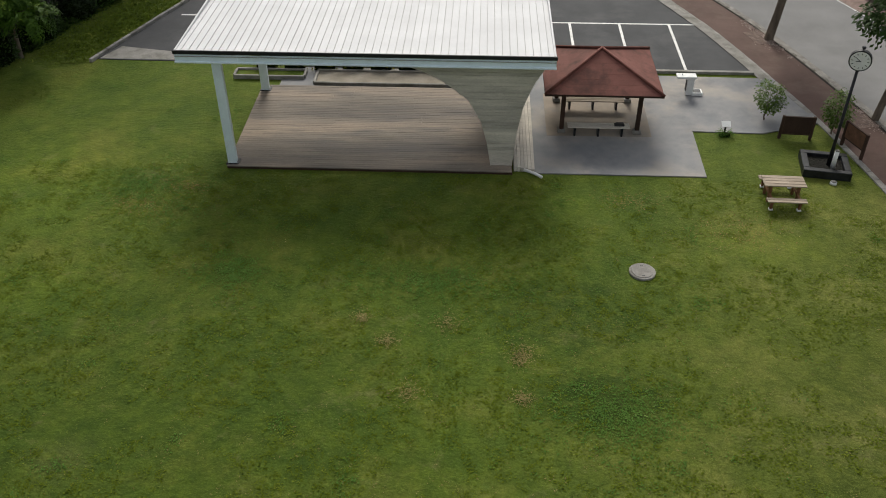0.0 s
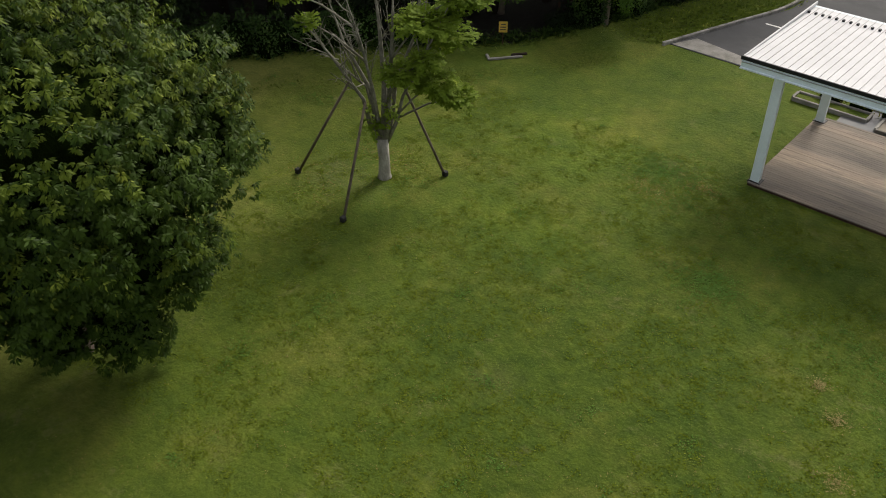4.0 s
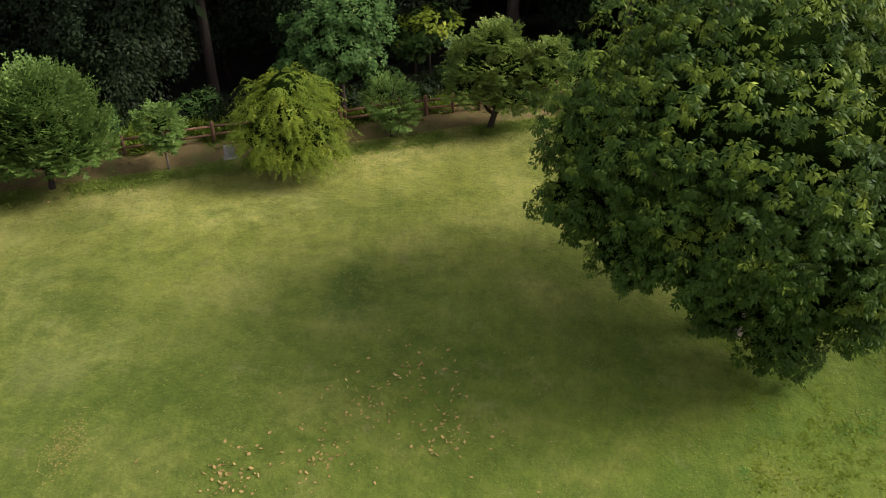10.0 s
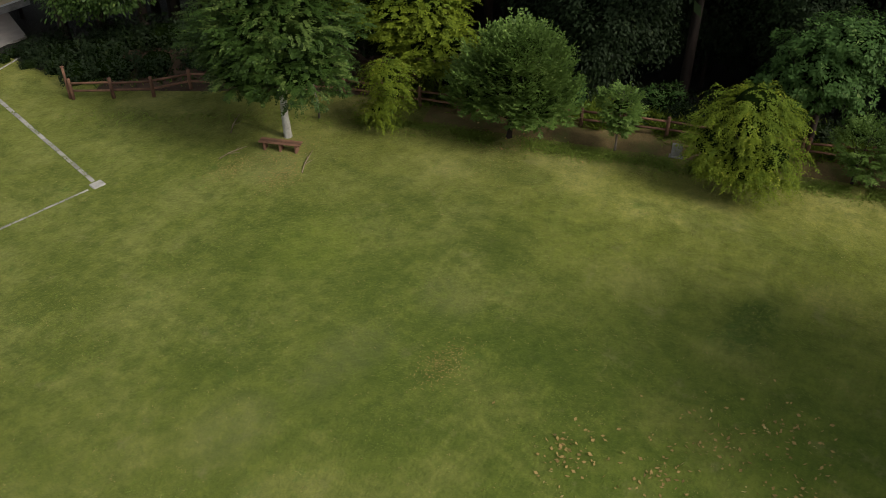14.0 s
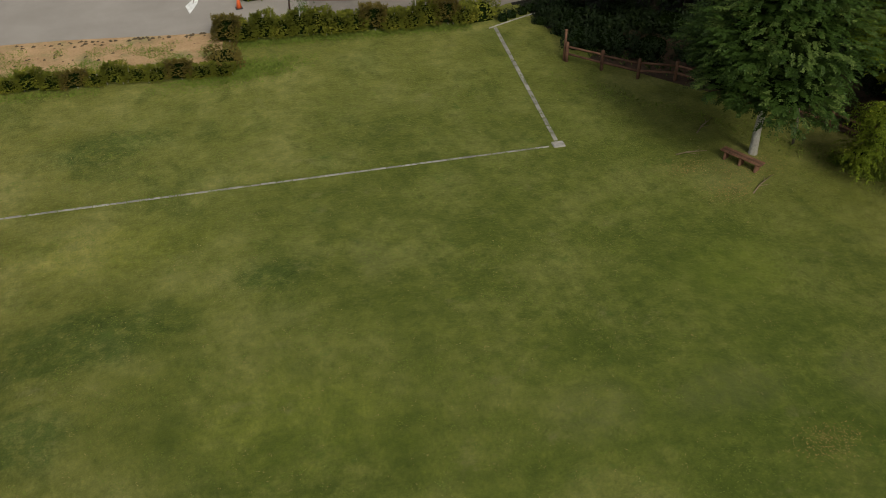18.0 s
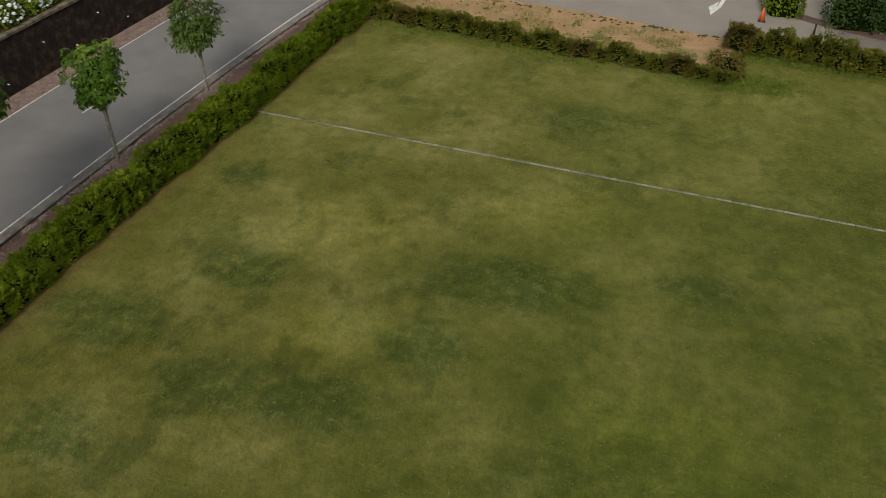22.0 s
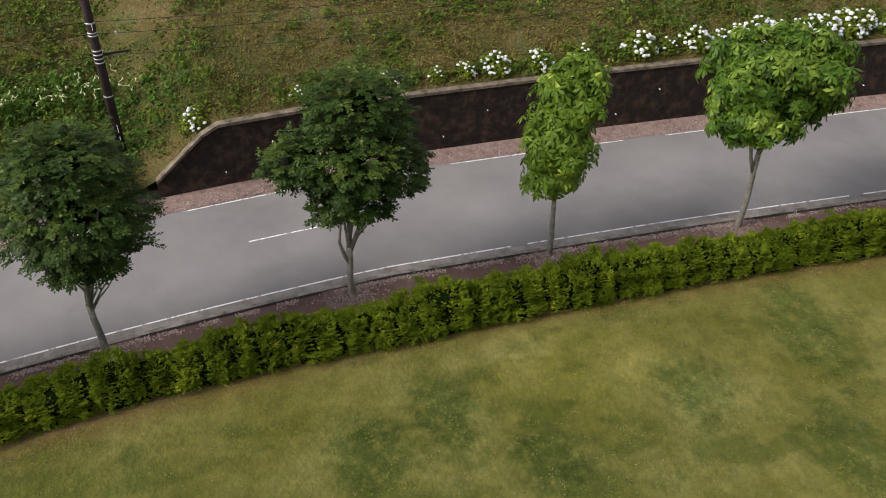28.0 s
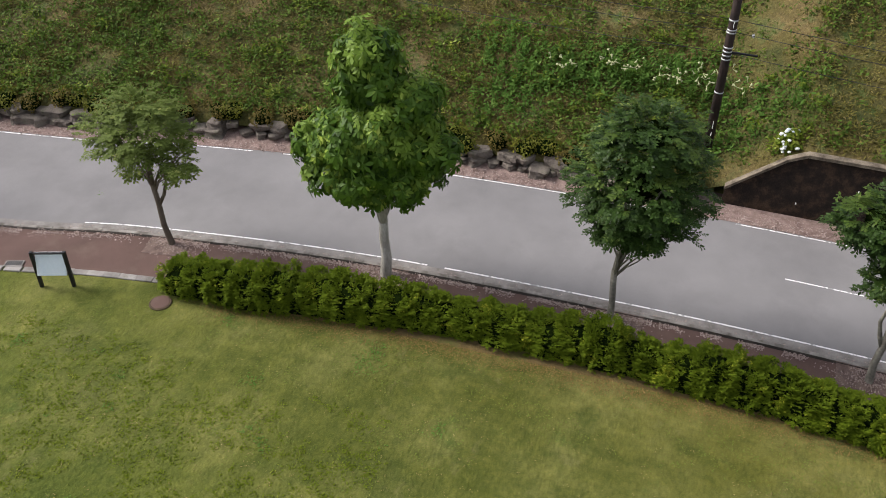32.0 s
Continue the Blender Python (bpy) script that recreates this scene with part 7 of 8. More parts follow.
tree("street_tree", (21.19, -11.69), ((0.1, -0.35, 6.0, 1.15, 1.2, 1.15), (0, 0.0, 4.6, 1.15, 1.15, 0.95), (-0.2, 0.1, 3.5, 0.95, 1.05, 0.6)), L_YCHEST, "slim yellow-green chestnut with palm-shaped leaves", trunk=(0.09, 2.4), spacing=0.33, per=3, spread=0.2, size=(0.275, 0.10), fingers=6, tip=L_CHESTTIP, bough=0.6, cut=1.0, shell=0.45, gaps=0.1, bark=M_GREYBARK, lumps=0.4, style="palm", belly=0.62, seed=55, group=ST)
tree("street_tree", (20.32, -18.64), ((0, -0.1, 6.1, 2.1, 2.4, 1.2), (0.2, -1.3, 5.2, 1.35, 1.5, 1.0), (-0.3, 0.8, 5.0, 1.45, 1.6, 0.9)), L_CHEST, "broad bright green chestnut on a pale forked stem", trunk=(0.10, 3.3), spacing=0.33, per=3, spread=0.2, size=(0.275, 0.10), fingers=6, tip=L_CHESTTIP, bough=0.75, cut=1.1, shell=0.5, gaps=0.14, bark=M_GREYBARK, lumps=0.4, style="palm", belly=0.62, core=0.3, seed=56, group=ST, lean=(0.1, -0.25), fork_lean=0.5)
tree("street_tree", (19.46, -25.85), ((0, 0, 4.0, 1.0, 1.05, 1.1), (0, 0.2, 3.1, 0.8, 0.9, 0.5)), L_CHEST, "small round green street tree on a slim stem", trunk=(0.08, 2.4), spacing=0.34, per=3, style="palm", spread=0.15, size=(0.18, 0.07), fingers=6, belly=0.62, cut=0.9, core=0.3, lumps=0.4, tip=L_CHESTTIP, seed=57, group=ST, bark=M_GREYBARK)
tree("street_tree", (18.6, -32.0), ((0, 0, 3.6, 1.0, 1.1, 1.1), (0, 0.3, 2.9, 0.9, 0.9, 0.6)), L_STREETTIP, "small thin street tree on a slim stem", trunk=(0.06, 1.7), spacing=0.38, per=20, spread=0.2, size=(0.16, 0.075), gaps=0.06, lumps=0.4, bough=0.4, seed=58, group=ST, bark=M_GREYBARK)
tree("street_tree", (16.8, -43.7), ((0, 0, 5.0, 1.0, 1.1, 1.1),), L_CHEST, "small thin street tree near the corner hedge", trunk=(0.07, 3.4), spacing=0.45, per=20, spread=0.2, size=(0.18, 0.08), seed=59, group=ST, bark=M_PALEBARK)
tree("street_tree", (14.06, 41.5), ((0, 0, 6.0, 2.4, 2.4, 1.8),), L_STREET, "street tree with a dark trunk on the verge", trunk=(0.2, 3.6), bark=M_BARK, spacing=0.55, per=22, spread=0.26, size=(0.2, 0.09), seed=60, group=ST, lean=(0.3, -0.2))
tree("street_tree", (16.55, 33.6), ((0.3, 0, 5.2, 2.2, 2.2, 1.6),), L_STREET, "street tree with a grey trunk beside the road", trunk=(0.14, 3.0), spacing=0.55, per=22, spread=0.26, size=(0.2, 0.09), seed=61, group=ST, lean=(0.5, 0.2))

# gravel pits round the street trees
PITS = ((21.34, 2.74), (21.42, -4.84), (20.82, 10.16), (19.67, 17.79), (21.19, -11.69), (20.32, -18.64), (19.46, -25.85), (18.6, -32.0), (14.06, 41.5), (16.55, 33.6))
for _x, _y in PITS:
    _i = int(np.argmin(((KERB - np.array([_x, _y])) ** 2).sum(1)))
    _d = np.array([KN[_i][1], -KN[_i][0]])
    _c, _n = KERB[_i], KN[_i]
    plate_pts = [tuple(_c + _d * a + _n * b) for a, b in ((-0.75, -1.15), (0.75, -1.15), (0.75, -0.15), (-0.75, -0.15))]
    tagged(plate("tree_pit", plate_pts, -0.05, 0.042, M_PIT), "pit of gravel and dry needles round a street tree", "tree pit", kind="structure")


# ---------------------------------------------------------------- clipped hedge beside the pavement
def hedge_shrub(name, sx, sy, h, leaf, seed, label, category="hedge", group="", density=420, size=(0.10, 0.06), lift=0.0, core=0.74, clipped=False):
    """A rounded clipped shrub: near-black core, inner shade put into its colour, under a skin of small leaves."""
    rng = np.random.default_rng(seed)
    th = empty(name)
    w = unit(rng.normal(0, 1, (int(density * (sx * sy + (sx + sy) * h)), 3)))
    w[:, 2] = np.abs(w[:, 2])
    e = 0.62
    q = np.sign(w) * np.abs(w) ** e
    q /= np.maximum(np.abs(q).max(1, keepdims=True), 1e-6) ** 0.55
    nh = 60 if clipped else 30
    heads = unit(rng.normal(0, 1, (nh, 3)) * np.array([1, 1, 0.8]))
    heads[:, 2] = np.abs(heads[:, 2])
    near = (w @ heads.T)
    k = near.argmax(1)
    lump = np.clip(np.arccos(np.clip(near.max(1), -1, 1)) / (0.34 if clipped else 0.42), 0, 1.2) ** 2
    r = 1.04 + rng.normal(0, 0.06, nh)[k] - (0.30 if clipped else 0.22) * lump - 0.12 * rng.random(len(q)) ** 2
    p = q * r[:, None] * np.array([sx / 2, sy / 2, h])
    p[:, 2] += 0.02 + lift
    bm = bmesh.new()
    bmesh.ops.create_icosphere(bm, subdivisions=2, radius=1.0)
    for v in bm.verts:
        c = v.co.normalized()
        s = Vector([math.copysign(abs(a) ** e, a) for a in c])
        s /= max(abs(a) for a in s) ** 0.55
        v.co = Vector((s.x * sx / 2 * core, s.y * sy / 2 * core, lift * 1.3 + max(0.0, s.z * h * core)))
    part("shade_core", bm, L_CORE, th)
    if clipped:
        dome = unit(heads[k] + (w - heads[k]) * 1.6)
        s, o, f = shoots(p, dome, 7, 0.16, rng, 0.25, 0.35, 0.3)
        obj("foliage", leaves_mesh("foliage", s, o, size[0], size[1], leaf, 0.0, rng=rng, jitter=0.15, nrm=f), th)
    else:
        obj("foliage", leaves_mesh("foliage", p, w + np.array([0, 0, 0.3]), size[0], size[1], leaf, -0.15, rng=rng, jitter=0.55, nrm=w * 0.4 + (w - heads[k]) * 1.5 + heads[k] * 0.6 + np.array([0, 0, 0.45]) + rng.normal(0, 0.22, w.shape)), th)
    return tagged(th, label, category, group)


HEDGE = [hedge_shrub("hedge_shrub", 1.32, 1.28 + 0.06 * k, 0.86 + 0.07 * k, L_HEDGE, 70 + k, "clipped yellow-green hedge shrub in a continuous row", group="hedge beside the pavement", density=290, size=(0.066, 0.036), core=0.82, clipped=True) for k in range(5)]
_line = spline(((17.95, 16.0), (18.35, 13.0), (19.2, 8.4), (19.55, 3.4), (19.58, -1.5), (19.3, -7.4), (18.7, -15.2), (17.75, -23.0), (16.35, -31.2), (14.9, -41.0), (13.75, -47.0)), 0.80)
_dir = np.gradient(_line, axis=0)
_rng = random.Random(4)
for _i, (_p, _d) in enumerate(zip(_line, _dir)):
    _m = Matrix.Translation((_p[0] - 0.06 + _rng.uniform(-.06, .06), _p[1], 0.03)) @ Matrix.Rotation(math.atan2(_d[1], _d[0]) + _rng.choice((0, math.pi)), 4, "Z") @ (Matrix.Diagonal((_rng.uniform(0.94, 1.25), _rng.uniform(0.84, 1.1), _rng.uniform(0.82, 1.18), 1)) if _i > 4 else Matrix())
    if _i < 5:
        HEDGE[_i].matrix_basis = _m
    else:
        copy_thing(HEDGE[_rng.randrange(5)], _m)

# loose hedge along the south end
LOOSE = [hedge_shrub("loose_shrub", 1.2, 0.8, 0.55 + 0.06 * k, (L_HEDGE_S, L_HEDGE_S, L_RUST, L_HEDGE_S)[k], 80 + k, "loose open shrub with bare pale stems", group="south hedge", density=300 - 12 * k, size=(0.07, 0.038), lift=0.10, core=0.74, clipped=True) for k in range(4)]
for _b in LOOSE:
    for _j in range(6):
        _a = -0.5 + 0.2 * _j
        tubes("stem", [([(_a, random.uniform(-.25, .3), 0), (_a + random.uniform(-.1, .1), random.uniform(-.2, .2), 0.25), (_a * 1.1, random.uniform(-.3, .3), 0.6)], [0.022, 0.018, 0.008])], M_PALEBARK, _b, sides=5)
_k = 0
for _pts, _stp in ((((13.7, -41.6), (9.5, -40.6), (5.6, -39.9), (0.6, -39.0), (-3.6, -38.3)), 0.92), (((-4.4, -42.0), (-8.0, -41.3), (-12, -40.6), (-15.9, -40.0), (-17.3, -40.0)), 0.9)):
    _l = spline(_pts, _stp)
    _d = np.gradient(_l, axis=0)
    for _p, _q in zip(_l, _d):
        _m = Matrix.Translation((_p[0], _p[1] + _rng.uniform(-.12, .12), 0)) @ Matrix.Rotation(math.atan2(_q[1], _q[0]) + _rng.uniform(-.3, .3), 4, "Z") @ Matrix.Diagonal((1.1, 1.65, 1.4, 1) if _pts[0][0] < 0 and _k > 3 else (1, 1, _rng.uniform(0.85, 1.15), 1))
        if _k < 4:
            LOOSE[_k].matrix_basis = _m
        elif _rng.random() > 0.08:
            copy_thing(LOOSE[_rng.choice((0, 0, 1, 1, 3, 2))], _m)
        _k += 1
for _x, _y, _s, _h, _lf, _lab in ((-3.7, -39.0, 1.5, 1.05, L_RUST, "rusty yellow-green bush at the hedge's end"), (-16.9, -40.2, 1.9, 0.95, L_HEDGE_S, "rounded olive-green bush by the grey path"),
                                  (-6.6, -47.0, 2.0, 1.5, L_HEDGE, "rounded yellow-green bush beside the path"), (-10.0, -46.3, 2.8, 2.2, L_STREET, "large dark green bush near the house"),
                                  (-12.0, -46.2, 2.3, 2.0, L_STREET, "large dark green bush beside the house"), (-4.6, -42.6, 1.2, 0.7, L_HEDGE_S, "leafy bush beside the car park"),
                                  (-16.9, -43.8, 0.9, 1.2, L_OLIVE, "leafy climber in the white planter"), (-17.8, -43.9, 1.0, 1.4, L_HEDGE_S, "tall leafy climber in the white planter")):
    _b = hedge_shrub("round_bush", _s, _s * 0.9, _h, _lf, int(90 + _x * -3), _lab, "shrub", density=150 if _s > 1.2 else 220, size=(0.15, 0.08))
    _b.location = (_x, _y, 0.25 if abs(_y + 43.85) < 0.1 else 0)
for _k, (_x, _y) in enumerate(((-17.9, -39.35), (-18.5, -39.6), (-19.2, -39.8), (-19.8, -40.0), (-20.5, -40.2))):
    _b = hedge_shrub("dark_shrub", 0.6, 0.5, 0.5, L_DARK, 400 + _k, "small dark shrub along the white edging", "shrub", density=160)
    _b.location = (_x, _y, 0)
for _x, _y in ((-7.9, -41.4), (-13.6, -40.5)):
    tree("pale_sapling", (_x, _y), ((0, 0, 1.7, 0.35, 0.35, 0.5),), L_OLIVE, "bare pale sapling in the south hedge", trunk=(0.035, 1.4), bark=M_PALEBARK, spacing=0.3, per=5, spread=0.14, size=(0.1, 0.04), seed=int(-_x), limbs=7)
for _x, _y, _h in ((11.9, 33.4, 1.9), (14.35, 32.3, 1.9)):
    tree("young_shrub", (_x, _y), ((0, 0, _h * 0.62, 0.55, 0.55, _h * 0.36), (0.25, 0.1, _h * 0.4, 0.4, 0.4, 0.35)), L_OLIVE, "straggly young shrub beside a notice board", "shrub", trunk=(0.03, 0.5), spacing=0.26, per=14, spread=0.13, size=(0.1, 0.05), seed=int(_x * 3), limbs=8, lumps=0.5)
for _x, _y in ((-9.9, 37.4), (-8.6, 37.4), (-7.2, 37.35), (-5.9, 37.35), (-4.6, 37.35), (-3.3, 37.35), (-2.0, 37.35), (-0.7, 37.35)):
    _b = hedge_shrub("bed_shrub", 1.3, 0.55, 0.85, L_HEDGE_S, int(300 + _x * 7), "low shrub behind the pavilion", "shrub", density=120)
    _b.location = (_x, _y, 0.05)
_b = hedge_shrub("grass_tuft", 0.6, 0.4, 0.16, L_CLOVER, 333, "tuft of long grass round the small sign", "grass tuft", density=400, size=(0.16, 0.02))
_b.location = (10.0, 32.05, 0)


# ---------------------------------------------------------------- hydrangeas over the wall
def hydrangea(seed, blooms):
    rng = np.random.default_rng(seed)
    th = empty("hydrangea")
    w = unit(rng.normal(0, 1, (420, 3)))
    w[:, 2] = np.abs(w[:, 2])
    p = w * np.array([0.62, 0.62, 0.72]) * (0.75 + 0.3 * rng.random((420, 1)))
    obj("foliage", leaves_mesh("foliage", p, w, 0.17, 0.11, L_LIME, 0.2, rng=rng, nrm=w + np.array([0, 0, 0.6])), th)
    for k in range(blooms):
        d = unit(rng.normal(0, 1, 3) + np.array([-0.7, 0, 0.5]))
        d[2] = abs(d[2])
        c = d * np.array([0.64, 0.64, 0.76])
        bm = bmesh.new()
        bmesh.ops.create_icosphere(bm, subdivisions=1, radius=rng.uniform(0.06, 0.11))
        for v in bm.verts:
            v.co *= 1 + 0.28 * noise.noise(v.co * 30 + Vector((k, seed, 0)))
            v.co.z *= 0.75
        bmesh.ops.translate(bm, vec=c, verts=bm.verts[:])
        part("bloom", bm, M_PETAL, th, "white to pale blue flower head" if k == 0 else "")
    return tagged(th, "hydrangea bush with white and pale blue flower heads", "hydrangea", "hydrangeas over the wall")


HYD = [hydrangea(s, n) for s, n in ((1, 20), (2, 30), (3, 42), (4, 10))]


def hill_place(y, o):
    p = kerb_point(y, o)
    return Vector((p[0], p[1], hill_z(o, p[1])))


_spots = [(-1.9, 8.3, 0.75, 0)] + [(-5.0, 8.30, 0.5, 3), (-8.5, 8.30, 0.6, 0), (-10.2, 8.30, 0.55, 3), (-11.3, 8.35, 0.6, 0), (-12.7, 8.40, 0.85, 1), (-14.2, 8.35, 0.8, 0), (-16.3, 8.40, 0.7, 3), (-18.2, 8.50, 1.0, 1), (-19.6, 8.40, 0.6, 3), (-20.8, 8.50, 0.9, 1)]
_spots += [(-21.9 - 0.85 * k, 8.35 + 0.12 * (k % 3), 0.8 + 0.1 * (k % 4), (2, 1, 2, 0)[k % 4]) for k in range(22)]
for _i, (_y, _o, _s, _v) in enumerate(_spots):
    _m = Matrix.Translation(hill_place(_y, _o) - Vector((0, 0, 0.05))) @ Matrix.Rotation(_rng.uniform(-.6, .6), 4, "Z") @ Matrix.Scale(_s * 1.15, 4)
    _h = copy_thing(HYD[_v], _m)
    _h.matrix_basis = _m
for _v, _y in enumerate((-42, -43, -44, -45)):
    HYD[_v].matrix_basis = Matrix.Translation(hill_place(_y, 8.4))

# ---------------------------------------------------------------- low rock wall under the hillside
rock_wall = tagged(empty("rock_wall"), "low bank of rough grey boulders beside the road", "rock wall")


def rock_mesh(seed):
    bm = bmesh.new()
    bmesh.ops.create_cube(bm, size=1.0)
    bmesh.ops.bevel(bm, geom=bm.edges[:], offset=0.13, segments=1, affect="EDGES")
    bmesh.ops.subdivide_edges(bm, edges=bm.edges[:], cuts=1, use_grid_fill=True)
    for v in bm.verts:
        v.co *= 1 + 0.42 * noise.noise(v.co * 1.7 + Vector((seed * 7.1, 2, 0))) + 0.1 * noise.noise(v.co * 6 + Vector((seed, 0, 0)))
    me = bpy.data.meshes.new("rock")
    bm.to_mesh(me)
    bm.free()
    me.materials.append(M_ROCK)
    return me


ROCKS = [rock_mesh(k) for k in range(5)]
for _k, _y in enumerate(np.arange(0.9, 34, 0.62)):
    for _row in range(2):
        if _row and _k % 3 == 0:
            continue
        _p = kerb_point(_y + 0.3 * _row, 7.32 + 0.22 * _row)
        _s = _rng.uniform(0.34, 0.74)
        obj("rock", ROCKS[_rng.randrange(5)], rock_wall, m=Matrix.Translation((_p[0], _p[1], 0.08 + 0.27 * _row)) @ Matrix.Rotation(_rng.uniform(0, 6.3), 4, "Z") @ Matrix.Diagonal((_s * 1.35, _s * 1.05, _s * 0.55, 1)))
_az = [hedge_shrub("bank_shrub", 1.3, 0.9, 0.55, (L_RUST, L_HEDGE_S)[k], 120 + k, "low spreading shrub above the boulders", "shrub", "shrubs above the boulders", density=170) for k in range(2)]
for _k, _y in enumerate(np.arange(1.4, 30, 1.0)):
    _p = hill_place(_y, 7.7 + _rng.uniform(-.25, .35))
    _m = Matrix.Translation(_p - Vector((0, 0, 0.12))) @ Matrix.Rotation(_rng.uniform(0, 6.3), 4, "Z")
    if _k < 2:
        _az[_k].matrix_basis = _m
    else:
        copy_thing(_az[_rng.randrange(2)], _m)


# ---------------------------------------------------------------- loose growth: bank weeds, lawn clover, fallen leaves
def stuff(name, at, out, ln, wd, material, label, category, droop=0.0, jitter=0.6, rng=RNG, flat=1.2):
    face = rng.normal(0, 0.5, at.shape) + np.array([-0.2, 0, flat])
    return tagged(obj(name, leaves_mesh(name, at, out, ln, wd, material, droop, rng=rng, jitter=jitter, nrm=face)), label, category, kind="stuff")


def bank_points(rng, n, wide):
    ys, os_ = rng.uniform(-48, 36, n), 8.0 + rng.random(n) ** 1.15 * wide
    p = np.stack([np.interp(ys, KERB[::-1, 1], KERB[::-1, 0]), ys], 1)
    nn = np.stack([np.interp(ys, KERB[::-1, 1], KN[::-1, 0]), np.interp(ys, KERB[::-1, 1], KN[::-1, 1])], 1)
    p = p + nn * os_[:, None]
    z = np.array([hill_z(o, q[1]) for o, q in zip(os_, p)])
    return np.c_[p, z], ys, os_


def bank_growth():
    rng = np.random.default_rng(5)
    base, ys, os_ = bank_points(rng, 70000, 15)
    at = np.repeat(base, 4, 0) + rng.normal(0, 0.11, (len(base) * 4, 3)) * np.array([1, 1, 0.2])
    out = rng.normal(0, 0.6, at.shape) + np.array([-0.5, 0, 0.7])
    stuff("bank_grass", at, out, 0.16, 0.045, L_DRYGRASS, "dry olive grass all over the hillside", "grass", rng=rng)
    base, ys, os_ = bank_points(rng, 30000, 15)
    keep = np.array([noise.noise(Vector((y * 0.33, o * 0.45, 9.0))) + 1.0 * noise.noise(Vector((y * 1.8, o * 2.0, 2.0))) + float(np.interp(y, (-24, -18, -10, -3, 3, 12, 18), (0.20, 0.03, -0.10, 0.0, 0.32, 0.44, 0.6))) > 0.0 for y, o in zip(ys, os_)])
    base = base[keep]
    at = np.repeat(base, 6, 0) + rng.normal(0, 0.11, (len(base) * 6, 3)) * np.array([1, 1, 0.9]) + np.array([0, 0, 0.14])
    out = rng.normal(0, 0.6, at.shape) + np.array([-0.4, 0, 0.8])
    stuff("bank_weeds", at, out, 0.17, 0.085, L_WEED, "leafy weeds growing in patches over the hillside", "weeds", rng=rng)
    tuft, _, _ = bank_points(rng, 5000, 15)
    at = np.repeat(tuft, 8, 0) + rng.normal(0, 0.07, (len(tuft) * 8, 3)) * np.array([1, 1, 0.2])
    stuff("bank_straw", at, rng.normal(0, 0.7, at.shape) + np.array([-0.5, 0, 0.6]), 0.2, 0.03, L_BLEACH, "bleached tufts of cut grass on the hillside", "grass", rng=rng)
    k = rng.choice(len(base), 420, replace=False)
    at = np.repeat(base[k], 34, 0) + rng.normal(0, 0.2, (420 * 34, 3)) * np.array([1, 1, 0.5]) + np.array([0, 0, 0.2])
    out = rng.normal(0, 0.6, at.shape) + np.array([-0.3, 0, 0.8])
    stuff("bank_clumps", at, out, 0.2, 0.085, L_LIME, "bright clumps of bracken and knotweed on the hillside", "weeds", rng=rng)
    # lusher knotweed round the flowering stand
    c = np.array(((5.2, 11.9), (6.4, 12.2), (4.6, 12.5), (3.6, 12.5), (2.6, 12.6), (1.7, 12.3), (8.3, 11.2), (8.6, 12.6), (0.2, 11.9), (-1.1, 10.9), (0.1, 10.0), (9.2, 13.0), (8.5, 10.7), (7.2, 12.0)))
    k = rng.integers(0, len(c), 600)
    yo = c[k] + rng.normal(0, 0.6, (600, 2)) - np.array([0, 0.5])
    seat = np.array([tuple(hill_place(y, o)) for y, o in yo])
    at = np.repeat(seat, 12, 0) + rng.normal(0, 0.14, (600 * 12, 3)) * np.array([1, 1, 0.9]) + np.array([0, 0, 0.2])
    stuff("knotweed", at, rng.normal(0, 0.6, at.shape) + np.array([-0.4, 0, 0.7]), 0.2, 0.085, L_CLOVER, "lush green knotweed in a stand on the hillside", "weeds", rng=rng)


def flowering_plant(seed):
    """A tall wild lily: stems with narrow leaves and a few pale trumpets at their ends."""
    rng = np.random.default_rng(seed)
    th = tagged(empty("wild_lily"), "wild lily with pale cream trumpets among the weeds", "flower", "wild lilies on the hillside")
    seats, ways = [], []
    for j in range(5):
        foot, tip = rng.normal(0, 0.13, 3) * np.array([1, 1, 0]), rng.normal(0, 0.3, 3) * np.array([1, 1, 0.3]) + np.array([-0.15, 0, 0.95])
        mid = (foot + tip) / 2 + np.array([0, 0, 0.12])
        tubes("stem", [([tuple(foot), tuple(mid), tuple(tip)], [0.014, 0.011, 0.007])], L_CLOVER, th, sides=5)
        for u in np.linspace(0.25, 0.9, 9):
            seats.append(foot * (1 - u) + tip * u + np.array([0, 0, 0.2 * u * (1 - u)]))
            ways.append(rng.normal(0, 1, 3) * np.array([1, 1, 0.3]) + np.array([0, 0, 0.4]))
        for _ in range(1 + j % 2):
            d = unit(np.array([-0.5, 0, 0.1]) + rng.normal(0, 0.6, 3))
            v, f = tube_data([tuple(tip), tuple(tip + d * 0.11), tuple(tip + d * 0.19), tuple(tip + d * 0.215)], [0.010, 0.017, 0.036, 0.06], 7)
            obj("trumpet", mesh_of("trumpet", v, f, M_LILY, True), th, "pale cream trumpet flower")
    obj("leaves", leaves_mesh("leaves", np.array(seats), np.array(ways), 0.2, 0.03, L_WEED, 0.3, rng=rng), th)
    return th


